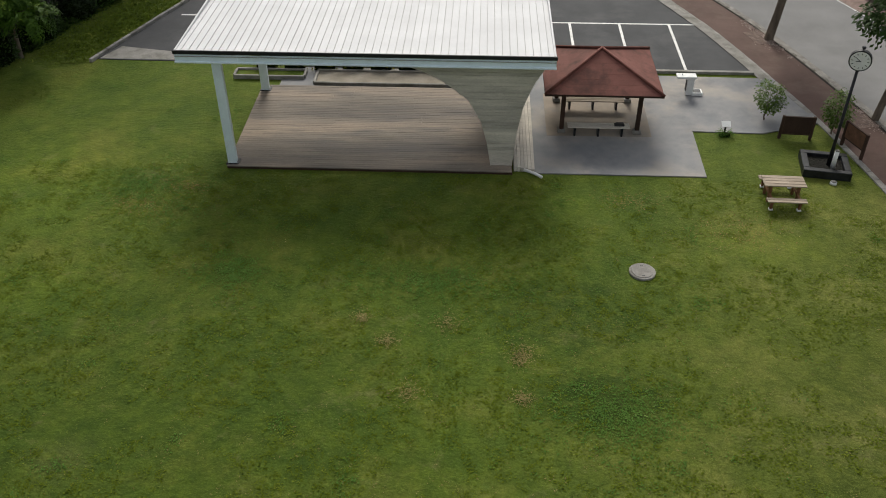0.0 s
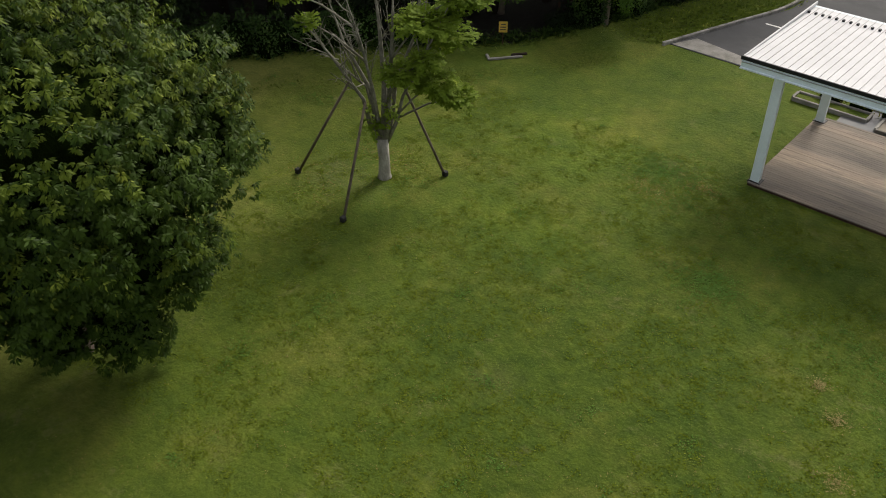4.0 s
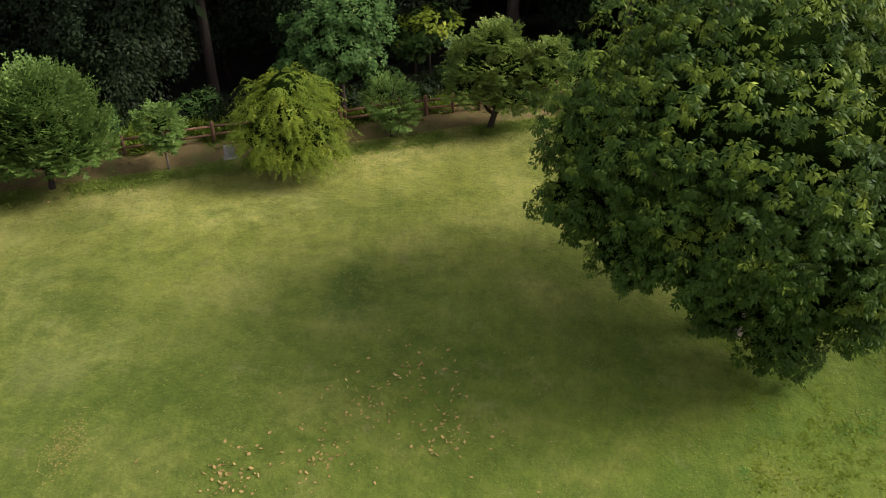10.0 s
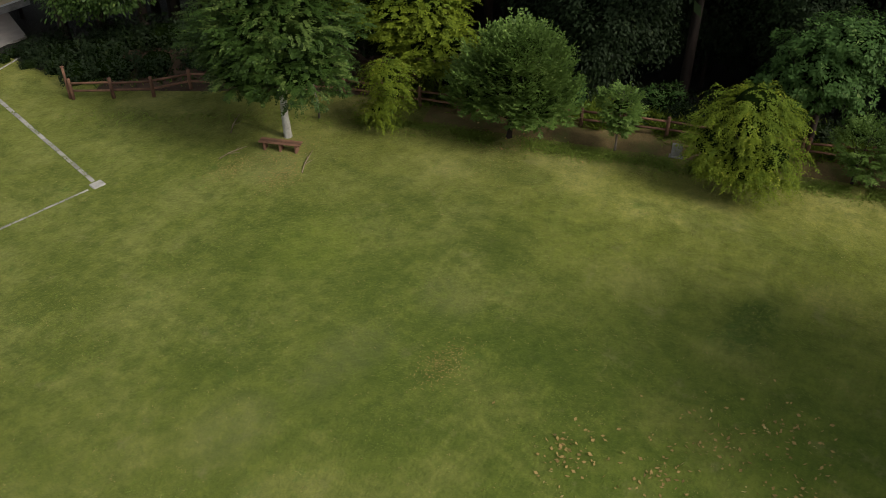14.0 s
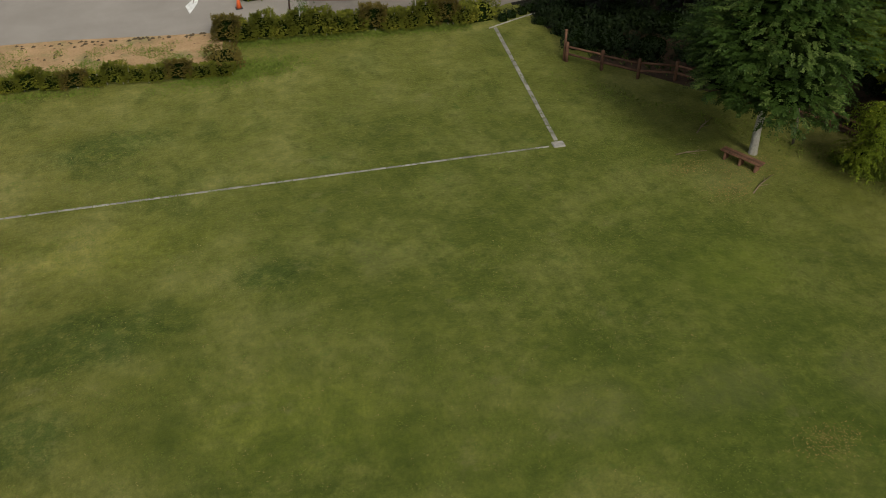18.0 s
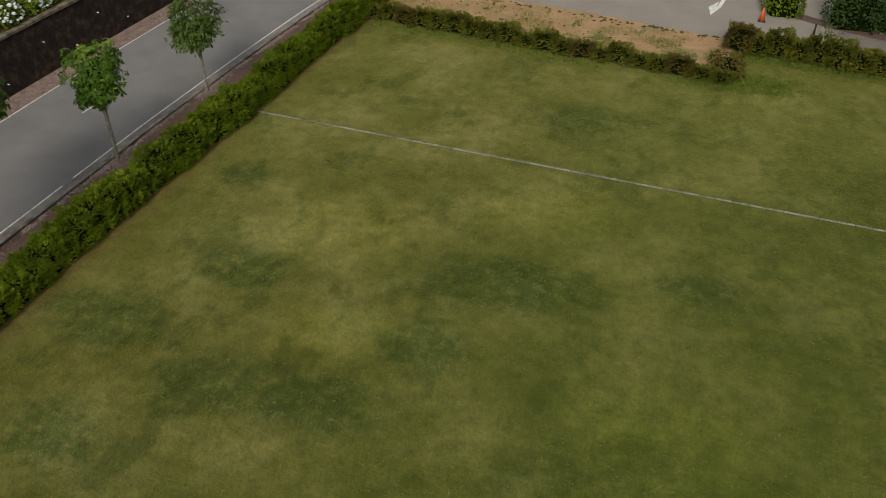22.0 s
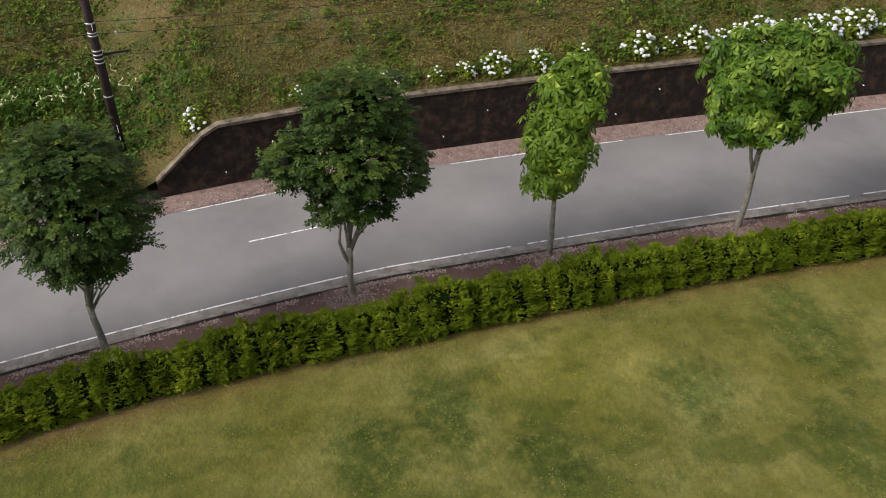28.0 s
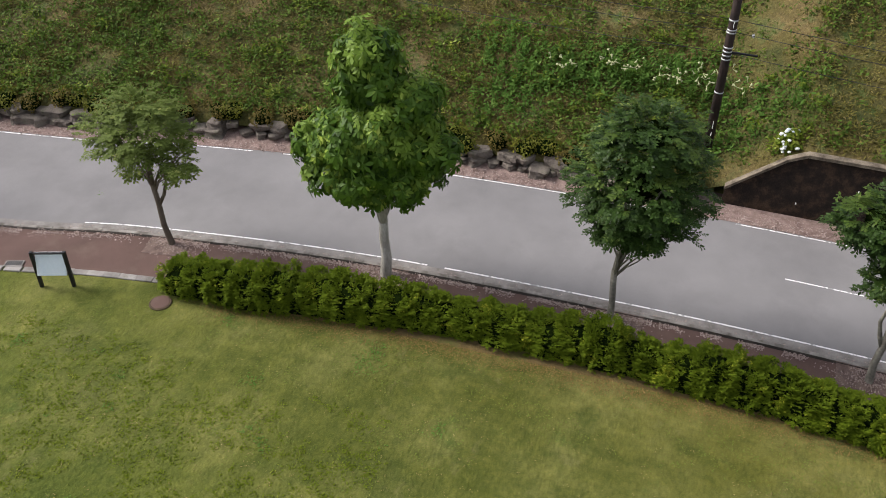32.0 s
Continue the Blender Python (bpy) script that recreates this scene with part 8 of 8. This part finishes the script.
bank_growth()
LILY = [flowering_plant(900 + k) for k in range(3)]
for _k, (_y, _o) in enumerate(((6.44, 12.2), (6.6, 12.05), (4.79, 12.75), (4.37, 12.5), (3.73, 12.7), (2.84, 12.5), (2.6, 12.45), (1.95, 12.3), (1.84, 12.8), (1.5, 12.5), (1.19, 12.7), (0.11, 12.05))):
    _m = Matrix.Translation(hill_place(_y, _o - 1.15)) @ Matrix.Rotation(_k * 0.5 - 2.6, 4, "Z") @ Matrix.Diagonal((0.9 + 0.05 * (_k % 4),) * 3 + (1,))
    if _k < 3:
        LILY[_k].matrix_basis = _m
    else:
        copy_thing(LILY[_k % 3], _m)


def lawn_growth():
    rng = np.random.default_rng(6)
    n = 110000
    x, y = rng.uniform(-34, 18, n), rng.uniform(-40, 38, n)
    v = np.array([noise.noise(Vector((a * 0.5, b * 0.5, 4.0))) + 0.6 * noise.noise(Vector((a * 1.7, b * 1.7, 7.0))) for a, b in zip(x, y)])
    p = np.stack([x, y], 1)
    ok = (offset_from(KERB, KN, p[:0]).size == 0) & (v > 0.12) & (np.hypot(x, y) > 12)
    ok &= ~((x > -9.9) & (x < 12.8) & (y > 28.7)) & ~((x > 8) & (y > 26.5) & (x > 12))
    kx = np.interp(y, KERB[::-1, 1], KERB[::-1, 0])
    ex = np.interp(y, EDGE[:, 1], EDGE[:, 0])
    ok &= (x < kx - 3.7) & (x > ex + 0.8)
    p = p[ok]
    at = np.c_[np.repeat(p, 4, 0) + rng.normal(0, 0.07, (len(p) * 4, 2)), np.full(len(p) * 4, 0.0)]
    out = rng.normal(0, 0.9, at.shape) * np.array([1, 1, 0.3]) + np.array([0, 0, 0.25])
    stuff("lawn_tufts", at, out, 0.06, 0.03, L_GRASS, "uneven tufts of grass and low weeds in the lawn", "grass", rng=rng, flat=2.5)
    q = np.vstack([p[(v[ok] > 0.6) & (p[:, 1] > 4)], np.array((-12.4, 27.6)) + rng.normal(0, 1, (300, 2)) * np.array((0.9, 0.7)), np.array((-11.2, 25.8)) + rng.normal(0, 1, (120, 2)) * np.array((0.8, 0.5)), np.array((-8.0, 22.5)) + rng.standard_t(3, (330, 2)) * np.array((0.55, 0.45)), np.array((-1.1, 22.2)) + rng.standard_t(3, (420, 2)) * np.array((1.1, 0.45)), np.array((4.0, 16.6)) + rng.standard_t(3, (380, 2)) * np.array((0.9, 0.7))])
    at = np.c_[np.repeat(q, 7, 0) + rng.normal(0, 0.09, (len(q) * 7, 2)), np.full(len(q) * 7, 0.03)]
    out = rng.normal(0, 1.0, at.shape) * np.array([1, 1, 0.2]) + np.array([0, 0, 0.15])
    stuff("clover", at, out, 0.05, 0.045, L_CLOVER, "patches of clover in the lawn", "clover", rng=rng, flat=2.5)
    m = 15000
    q = np.stack([rng.uniform(-24, 15, m), rng.uniform(7, 29, m)], 1)
    v2 = np.array([noise.noise(Vector((a * 0.35, b * 0.35, 12.0))) + 0.7 * noise.noise(Vector((a * 1.1, b * 1.1, 3.0))) for a, b in q])
    q = q[(v2 > -0.12) & ~((q[:, 0] > -10) & (q[:, 1] > 28.6)) & (q[:, 0] < np.interp(q[:, 1], KERB[::-1, 1], KERB[::-1, 0]) - 3.7)]
    at = np.c_[np.repeat(q, 9, 0) + rng.normal(0, 0.075, (len(q) * 9, 2)), np.abs(rng.normal(0.008, 0.008, len(q) * 9))]
    out = rng.normal(0, 0.9, at.shape) * np.array([1, 1, 0.2]) + np.array([0, 0, 0.22])
    stuff("turf_weeds", at, out, 0.07, 0.042, L_TURF, "broad-leaved weeds in clumps all over the turf", "weeds", rng=rng, flat=2.6)
    # fallen leaves
    c = np.array([(-17.0, -3.4), (-16.2, -1.0), (-18.5, -2.0), (-15.0, -4.2), (-27.3, -16.0), (-14.2, -6.5)])
    k = rng.integers(0, len(c), 420)
    at = np.c_[c[k] + rng.standard_t(2.2, (420, 2)) * 0.4, np.full(420, 0.03)]
    stuff("fallen_leaves", at, rng.normal(0, 1, at.shape) * np.array([1, 1, 0.2]), 0.13, 0.08, L_STRAW, "scattered dry fallen leaves on the lawn", "leaves", rng=rng)
    # worn, straw-coloured spots
    c = np.array([(-22.0, 18.6, 1.3), (-21.6, 21.4, 0.8), (-27.2, -16.2, 1.2), (-21.0, -23.1, 0.7), (-11.0, 27.4, 0.4), (-12.3, 26.2, 0.5), (5.6, 27.2, 0.6), (-15.1, -11.0, 0.5), (9.2, 25.4, 0.8), (-19.6, -22.0, 0.5), (-19.0, -24.0, 0.5)])
    k = rng.integers(0, len(c), 3900)
    at = np.c_[c[k, :2] + rng.normal(0, 0.9, (3900, 2)) * c[k, 2:] * np.array([1.3, 0.7]), np.full(3900, 0.012)]
    stuff("dry_turf", at, rng.normal(0, 1, at.shape) * np.array([1, 1, 0.25]), 0.07, 0.022, L_STRAW, "worn spots of dry straw-coloured turf", "grass", rng=rng, flat=2.5)
    # bare scuffs in front of the stage
    c = np.array([(-0.77, 20.3, 0.24), (1.5, 19.05, 0.2), (1.35, 18.7, 0.14), (-1.8, 17.3, 0.18), (1.4, 17.2, 0.12), (-3.5, 20.4, 0.12), (-2.6, 19.4, 0.14)])
    k = rng.integers(0, len(c), 1500)
    at = np.c_[c[k, :2] + rng.standard_t(4, (1500, 2)) * c[k, 2:], np.full(1500, 0.05)]
    stuff("bare_scuffs", at, rng.normal(0, 1, at.shape) * np.array([1, 1, 0.2]), 0.06, 0.026, L_BLEACH, "small bare scuffs of straw in the green turf", "grass", rng=rng, flat=2.5)
    h, hn = along(KERB, KN, 15.5, -45)
    k = rng.integers(0, len(h), 26000)
    q = h[k] + hn[k] * (-3.2 - np.abs(rng.normal(0, 0.34, 26000)))[:, None] + rng.normal(0, 0.3, (26000, 2)) * np.stack([-hn[k][:, 1], hn[k][:, 0]], 1)
    stuff("hedge_litter", np.c_[q, np.full(26000, 0.03)], rng.normal(0, 1, (26000, 3)) * np.array([1, 1, 0.3]), 0.05, 0.02, L_HEDGELITTER, "dry clippings along the foot of the hedge", "litter", rng=rng, flat=2.5)
    # needles and grit along both sides of the kerb
    h, hn = along(KERB, KN, 44, -48)
    n = 26000
    k = rng.integers(0, len(h), n)
    o = np.where(rng.random(n) < 0.8, -0.29 - np.abs(rng.normal(0, 0.1, n)), np.abs(rng.normal(0.02, 0.12, n)))
    q = h[k] + hn[k] * o[:, None] + rng.normal(0, 0.25, (n, 2)) * np.stack([-hn[k][:, 1], hn[k][:, 0]], 1)
    v = np.array([noise.noise(Vector((a * 0.35, 3.0, 0))) + 0.8 * noise.noise(Vector((a * 1.5, b * 1.5, 1.0))) for a, b in q]) > -0.15
    q, o = q[v], o[v]
    stuff("kerb_litter", np.c_[q, np.where(o < -0.1, 0.045, -0.10)], rng.normal(0, 1, (len(q), 3)) * np.array([1, 1, 0.3]), 0.06, 0.036, L_LITTER, "pinkish needles and grit along the kerb", "litter", rng=rng, flat=2.0)
    # needles and fallen leaves in the tree pits
    c = np.array(PITS)
    k = rng.integers(0, len(c), 5200)
    q = c[k] + rng.normal(0, 1, (5200, 2)) * np.array([0.3, 0.55])
    o = offset_from(KERB, KN, q)
    q = q[(o < -0.32) & (o > -1.5)]
    stuff("pit_litter", np.c_[q, np.full(len(q), 0.05)], rng.normal(0, 1, (len(q), 3)) * np.array([1, 1, 0.3]), 0.065, 0.035, L_LITTER, "pale needles and leaves round the street trees", "litter", rng=rng, flat=2.0)
    # stones, cones and needles on the verge under the wall
    h, hn = along(KERB, KN, 40, -48)
    k = rng.integers(0, len(h), 14000)
    q = h[k] + hn[k] * rng.uniform(6.25, 7.35, 14000)[:, None] + rng.normal(0, 0.3, (14000, 2)) * np.stack([-hn[k][:, 1], hn[k][:, 0]], 1)
    stuff("verge_litter", np.c_[q, np.full(14000, -0.05)], rng.normal(0, 1, (14000, 3)) * np.array([1, 1, 0.4]), 0.07, 0.05, L_LITTER, "pinkish stones and needles on the verge", "litter", rng=rng, flat=1.2)
    # straw flecks of cut grass
    n = 7000
    q = np.stack([rng.uniform(-32, 17, n), rng.uniform(-34, 28, n)], 1)
    kx, ex = np.interp(q[:, 1], KERB[::-1, 1], KERB[::-1, 0]), np.interp(q[:, 1], EDGE[:, 1], EDGE[:, 0])
    q = q[(q[:, 0] < kx - 3.9) & (q[:, 0] > ex + 1.5) & ~((q[:, 0] > -10) & (q[:, 0] < 9) & (q[:, 1] > 28.5))]
    at = np.c_[np.repeat(q, 3, 0) + rng.normal(0, 0.06, (len(q) * 3, 2)), np.full(len(q) * 3, 0.02)]
    stuff("cut_grass", at, rng.normal(0, 1, at.shape) * np.array([1, 1, 0.3]), 0.06, 0.02, L_BLEACH, "straw flecks of cut grass on the lawn", "grass", rng=rng, flat=2.0)
    t = rng.random(1500)
    q = np.where((t < 0.78)[:, None], np.stack([-14.7 + 39.2 * t, -27.3 - 4.55 * t], 1), np.stack([-15.15 - 9.3 * (t - 0.78), -27.6 - 50.0 * (t - 0.78)], 1)) + rng.normal(0, 0.085, (1500, 2))
    q = q[np.array([noise.noise(Vector((a * 0.7, b * 0.7, 2.0))) for a, b in q]) > -0.08]
    at = np.c_[np.repeat(q, 4, 0) + rng.normal(0, 0.04, (len(q) * 4, 2)), np.zeros(len(q) * 4)]
    stuff("edging_grass", at, rng.normal(0, 0.7, at.shape) + np.array([0, 0, 0.8]), 0.08, 0.025, L_GRASS, "grass growing over the flush stone edging", "grass", rng=rng)
    # tall weeds behind the fence
    e, en = EDGE[(EDGE[:, 1] > -22) & (EDGE[:, 1] < 3)], EN[(EDGE[:, 1] > -22) & (EDGE[:, 1] < 3)]
    k = rng.integers(0, len(e), 8000)
    q = e[k] + en[k] * rng.uniform(0.4, 2.1, 8000)[:, None] + rng.normal(0, 0.4, (8000, 2))
    q = q[np.array([noise.noise(Vector((a * 0.4, b * 0.4, 8.0))) for a, b in q]) > -0.1]
    at = np.c_[np.repeat(q, 5, 0) + rng.normal(0, 0.08, (len(q) * 5, 2)), np.zeros(len(q) * 5)]
    stuff("fence_weeds", at, rng.normal(0, 0.45, at.shape) + np.array([0, 0, 1.0]), 0.45, 0.055, L_LIME, "tall bright weeds behind the log fence", "weeds", rng=rng)
    # longer grass along the fence
    e, en = EDGE[(EDGE[:, 1] > -34) & (EDGE[:, 1] < 36)], EN[(EDGE[:, 1] > -34) & (EDGE[:, 1] < 36)]
    k = rng.integers(0, len(e), 9000)
    q = e[k] + en[k] * np.where(rng.random(9000) < 0.5, -2.3, 0.9)[:, None] + rng.normal(0, 0.35, (9000, 2))
    at = np.c_[q, np.full(9000, 0.0)]
    stuff("fence_grass", at, rng.normal(0, 0.5, at.shape) + np.array([0, 0, 1.0]), 0.2, 0.035, L_FRESH, "longer grass along the fence", "grass", rng=rng)
    # fresh green lip where the turf meets the bare strip in front of the fence
    e, en = EDGE[(EDGE[:, 1] > -23) & (EDGE[:, 1] < 12)], EN[(EDGE[:, 1] > -23) & (EDGE[:, 1] < 12)]
    k = rng.integers(0, len(e), 12000)
    q = e[k] + en[k] * (-2.0 + rng.normal(0, 0.16, 12000))[:, None] + rng.normal(0, 0.35, (12000, 2)) * np.stack([-en[k][:, 1], en[k][:, 0]], 1)
    q = q[np.array([noise.noise(Vector((a * 0.5, b * 0.5, 21.0))) for a, b in q]) > -0.12]
    at = np.c_[np.repeat(q, 3, 0) + rng.normal(0, 0.06, (len(q) * 3, 2)), np.abs(rng.normal(0.03, 0.04, len(q) * 3))]
    stuff("lip_grass", at, rng.normal(0, 0.8, at.shape) * np.array([1, 1, 0.4]) + np.array([0, 0, 0.35]), 0.10, 0.045, L_FRESH, "fresh green weeds along the edge of the bare strip", "weeds", rng=rng, flat=2.0)
    # dark ferns that close the wood's edge
    e, en = EDGE[(EDGE[:, 1] > -37) & (EDGE[:, 1] < 58)], EN[(EDGE[:, 1] > -37) & (EDGE[:, 1] < 58)]
    k = rng.integers(0, len(e), 4200)
    q = e[k] + en[k] * rng.normal(1.45, 0.22, 4200)[:, None] + rng.normal(0, 0.35, (4200, 2)) * np.stack([-en[k][:, 1], en[k][:, 0]], 1)
    at = np.c_[np.repeat(q, 5, 0) + rng.normal(0, 0.1, (21000, 2)), np.full(21000, 0.02)]
    stuff("edge_ferns", at, rng.normal(0, 0.7, at.shape) + np.array([0, 0, 0.8]), 0.3, 0.08, L_SHADE, "dark ferns and long grass at the wood's edge", "ferns", rng=rng)
    # bright weeds at the foot of the loose hedge and beside the car park's kerb
    q = np.vstack([np.stack([rng.normal(-4.0, 1.5, 2600), -38.3 + rng.normal(0, 0.55, 2600)], 1), np.stack([rng.uniform(-16, -4.5, 2200), np.zeros(2200)], 1), np.stack([rng.uniform(2, 13.5, 900), np.zeros(900)], 1)])
    q[2600:4800, 1] = -42.0 + (-4.4 - q[2600:4800, 0]) * 0.16 + 0.75 + rng.normal(0, 0.28, 2200)
    q[4800:, 1] = -39.0 - (q[4800:, 0] - 0.6) * 0.2 + 0.7 + rng.normal(0, 0.25, 900)
    at = np.c_[np.repeat(q, 4, 0) + rng.normal(0, 0.08, (len(q) * 4, 2)), np.full(len(q) * 4, 0.0)]
    stuff("hedge_weeds", at, rng.normal(0, 0.6, at.shape) + np.array([0, 0, 1.0]), 0.11, 0.045, L_FRESH, "bright green weeds at the foot of the loose hedge", "weeds", rng=rng)
    t = rng.random(9000)
    q = np.stack([-18.6 + 3.4 * t - np.abs(rng.normal(0, 1.3, 9000)), 38.0 + 9.5 * t + rng.normal(0, 0.4, 9000)], 1)
    at = np.c_[np.repeat(q, 4, 0) + rng.normal(0, 0.08, (len(q) * 4, 2)), np.full(len(q) * 4, 0.0)]
    stuff("kerbside_weeds", at, rng.normal(0, 0.8, at.shape) * np.array([1, 1, 0.4]) + np.array([0, 0, 0.4]), 0.15, 0.06, L_LIME, "bright weeds beside the car park's kerb", "weeds", rng=rng, flat=2.5)
    # clods and weeds on the clay strip
    vs, fs = [], []
    for k in range(170):
        s = rng.random()
        c = np.array([13.3 - 17.0 * s, -46.1 + 3.1 * s ** 1.1 + (abs(rng.normal(0, 0.22)) if k < 80 else rng.random() * 2.6), 0.03])
        r = rng.uniform(0.04, 0.10) * (1.0 if k < 80 else 0.7)
        b = len(vs)
        for m in range(6):
            a = m / 6 * 6.283
            vs.append(tuple(c + np.array([math.cos(a) * r * rng.uniform(0.8, 1.8), math.sin(a) * r * rng.uniform(0.7, 1.0), 0])))
        vs.append(tuple(c + np.array([0, 0, r * 0.9])))
        fs += [(b + m, b + (m + 1) % 6, b + 6) for m in range(6)]
    tagged(obj("clods", mesh_of("clods", vs, fs, M_CLOD)), "dark clods of soil along the clay strip", "soil", kind="stuff")
    t = rng.random(5200) ** 0.75
    q = np.stack([13.5 - 17.2 * t, -42.3 + 3.4 * t - rng.random(5200) ** 2.2 * 3.4], 1)
    q = q[np.array([noise.noise(Vector((a * 0.6, b * 0.6, 6.0))) for a, b in q]) > -0.05]
    at = np.c_[np.repeat(q, 5, 0) + rng.normal(0, 0.1, (len(q) * 5, 2)), np.full(len(q) * 5, 0.02)]
    stuff("clay_weeds", at, rng.normal(0, 0.7, at.shape) + np.array([0, 0, 1.0]), 0.10, 0.03, L_FRESH, "fresh weeds spreading over the clay strip", "weeds", rng=rng)


lawn_growth()

# ---------------------------------------------------------------- the wood beyond the fence
def conifer(seed):
    rng = np.random.default_rng(seed)
    th = empty("wood_tree")
    obj("trunk", mesh_of("trunk", *tube_data([(0, 0, -1.5), (0, 0, 0.2), (0, 0, 7), (0, 0, 15)], [0.34, 0.26, 0.2, 0.05], 8), M_DARKBARK, True), th)
    pts, ways = clump_points(((0, 0, 11.5, 2.9, 2.9, 5.5), (0.3, 0, 8.6, 3.3, 3.3, 2.6)), 1.05, rng)
    s, o, f = spray(pts, ways, 9, 0.5, rng)
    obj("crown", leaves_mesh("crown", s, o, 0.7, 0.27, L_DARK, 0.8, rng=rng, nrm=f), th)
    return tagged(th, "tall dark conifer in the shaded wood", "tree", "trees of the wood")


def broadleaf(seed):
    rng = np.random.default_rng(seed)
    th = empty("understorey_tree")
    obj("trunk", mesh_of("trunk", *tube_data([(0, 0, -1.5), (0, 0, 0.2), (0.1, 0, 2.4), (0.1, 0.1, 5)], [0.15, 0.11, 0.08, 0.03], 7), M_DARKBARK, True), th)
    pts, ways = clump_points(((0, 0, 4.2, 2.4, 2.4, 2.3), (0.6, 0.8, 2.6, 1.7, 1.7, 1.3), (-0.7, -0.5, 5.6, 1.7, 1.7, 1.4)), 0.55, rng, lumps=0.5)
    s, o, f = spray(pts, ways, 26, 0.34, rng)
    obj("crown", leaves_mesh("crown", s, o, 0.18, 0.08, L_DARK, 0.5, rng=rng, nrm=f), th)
    return tagged(th, "dark leafy understorey tree at the wood's edge", "tree", "understorey of the wood")


tree("dark_edge_tree", (-23.2, -37.6), ((0, 0, 4.6, 2.6, 2.6, 2.0), (1.4, 0.6, 3.2, 1.7, 1.7, 1.0), (0.4, 2.2, 3.8, 1.8, 1.8, 1.2)), L_SHADE, "dark leafy tree overhanging the path's end", trunk=(0.12, 2.0), bark=M_DARKBARK, spacing=0.5, per=16, spread=0.28, size=(0.2, 0.09), bough=0.9, cut=0.8, core=0.5, seed=44)
CON, BRO = [conifer(s) for s in (1, 2, 3)], [broadleaf(s) for s in (4, 5, 6)]
_rw = random.Random(12)
_used = []


def wood_spot(lo, hi, gap):
    for _ in range(60):
        i = _rw.randrange(8, len(EDGE) - 8)
        o = _rw.uniform(lo, hi)
        p = EDGE[i] + EN[i] * o
        if abs(p[1]) < 60 and all((p[0] - a) ** 2 + (p[1] - b) ** 2 > gap * gap for a, b in _used) and not (28 < p[1] < 36 and o < 6 and abs(p[0] + 26) < 4):
            _used.append((p[0], p[1]))
            wood_spot.depth = max(0.0, o - 2.4)
            return p
    return None


for _set, _n, _lo, _hi, _gap in ((BRO, 22, 3.6, 9.0, 3.0), (CON, 130, 4.4, 26.0, 2.7), (CON, 80, 26.0, 44.0, 3.2)):
    for _k in range(_n):
        _p = wood_spot(_lo, _hi, _gap)
        if _p is None:
            continue
        _m = Matrix.Translation((_p[0], _p[1], -0.3 - 0.16 * min(wood_spot.depth, 20))) @ Matrix.Rotation(_rw.uniform(0, 6.3), 4, "Z")
        if _k < 3 and _lo < 20:
            _set[_k].matrix_basis = _m
        else:
            copy_thing(_set[_rw.randrange(3)], _m)


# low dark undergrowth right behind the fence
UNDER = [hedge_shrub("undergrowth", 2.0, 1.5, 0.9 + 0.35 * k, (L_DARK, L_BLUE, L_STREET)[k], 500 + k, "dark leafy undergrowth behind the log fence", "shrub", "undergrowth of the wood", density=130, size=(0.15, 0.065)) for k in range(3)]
_k = 0
for _i in range(4, len(EDGE) - 4):
    if not (-21 < EDGE[_i][1] < 29.5 or 35 < EDGE[_i][1] < 56) or _rw.random() < 0.25:
        continue
    _p = EDGE[_i] + EN[_i] * _rw.uniform(1.5, 2.6)
    _m = Matrix.Translation((_p[0], _p[1], -0.05)) @ Matrix.Rotation(_rw.uniform(0, 6.3), 4, "Z") @ Matrix.Scale(_rw.uniform(0.7, 1.15), 4)
    if _k < 3:
        UNDER[_k].matrix_basis = _m
    else:
        copy_thing(UNDER[_rw.choice((0, 0, 0, 2, 2, 1))], _m)
    _k += 1
for _x, _y, _s in ((-20.3, -35.5, 1.1), (-21.4, -34.5, 1.2), (-21.2, -37.2, 1.3), (-22.8, -33.2, 1.2), (-20.3, -37.0, 0.9), (-20.2, -39.1, 0.7), (-20.9, -38.2, 0.9), (-19.6, -38.4, 0.5), (-22.3, -36.0, 1.5), (-21.0, -39.0, 1.0), (-24.5, -31.8, 1.2)):
    copy_thing(UNDER[0], Matrix.Translation((_x, _y, -0.05)) @ Matrix.Rotation(_rw.uniform(0, 6.3), 4, "Z") @ Matrix.Scale(_s, 4))
for _i in range(4, len(EDGE) - 4):
    if -36 < EDGE[_i][1] < -21 and _i % 2:
        _p = EDGE[_i] + EN[_i] * _rw.uniform(4.0, 5.0)
        copy_thing(UNDER[_rw.choice((0, 0, 2))], Matrix.Translation((_p[0], _p[1], 0.3)) @ Matrix.Rotation(_rw.uniform(0, 6.3), 4, "Z") @ Matrix.Scale(_rw.uniform(0.9, 1.5), 4))


# ---------------------------------------------------------------- kerb stones
def lay(root, name, me, off, z, y0, y1):
    s, n = along(KERB, KN, y0, y1)
    rng = random.Random(9)
    for p, q in zip(s, n):
        c = p + q * off
        obj(name, me, root, m=Matrix.Translation((c[0], c[1], z + rng.uniform(-0.008, 0.008))) @ Matrix.Rotation(math.atan2(-q[0], q[1]) + rng.uniform(-0.012, 0.012), 4, "Z"))


lay(kerb_root, "kerb_stone", kerb_mesh("kerb_stone", 0.595, 0.15, 0.24, 0.012, M_OLDKERB), -0.07, 0.05, 56, -50)
lay(pave_edge, "edging_block", kerb_mesh("edging_block", 0.585, 0.26, 0.18, 0.012), -2.46, 0.05, 56, 17.0)
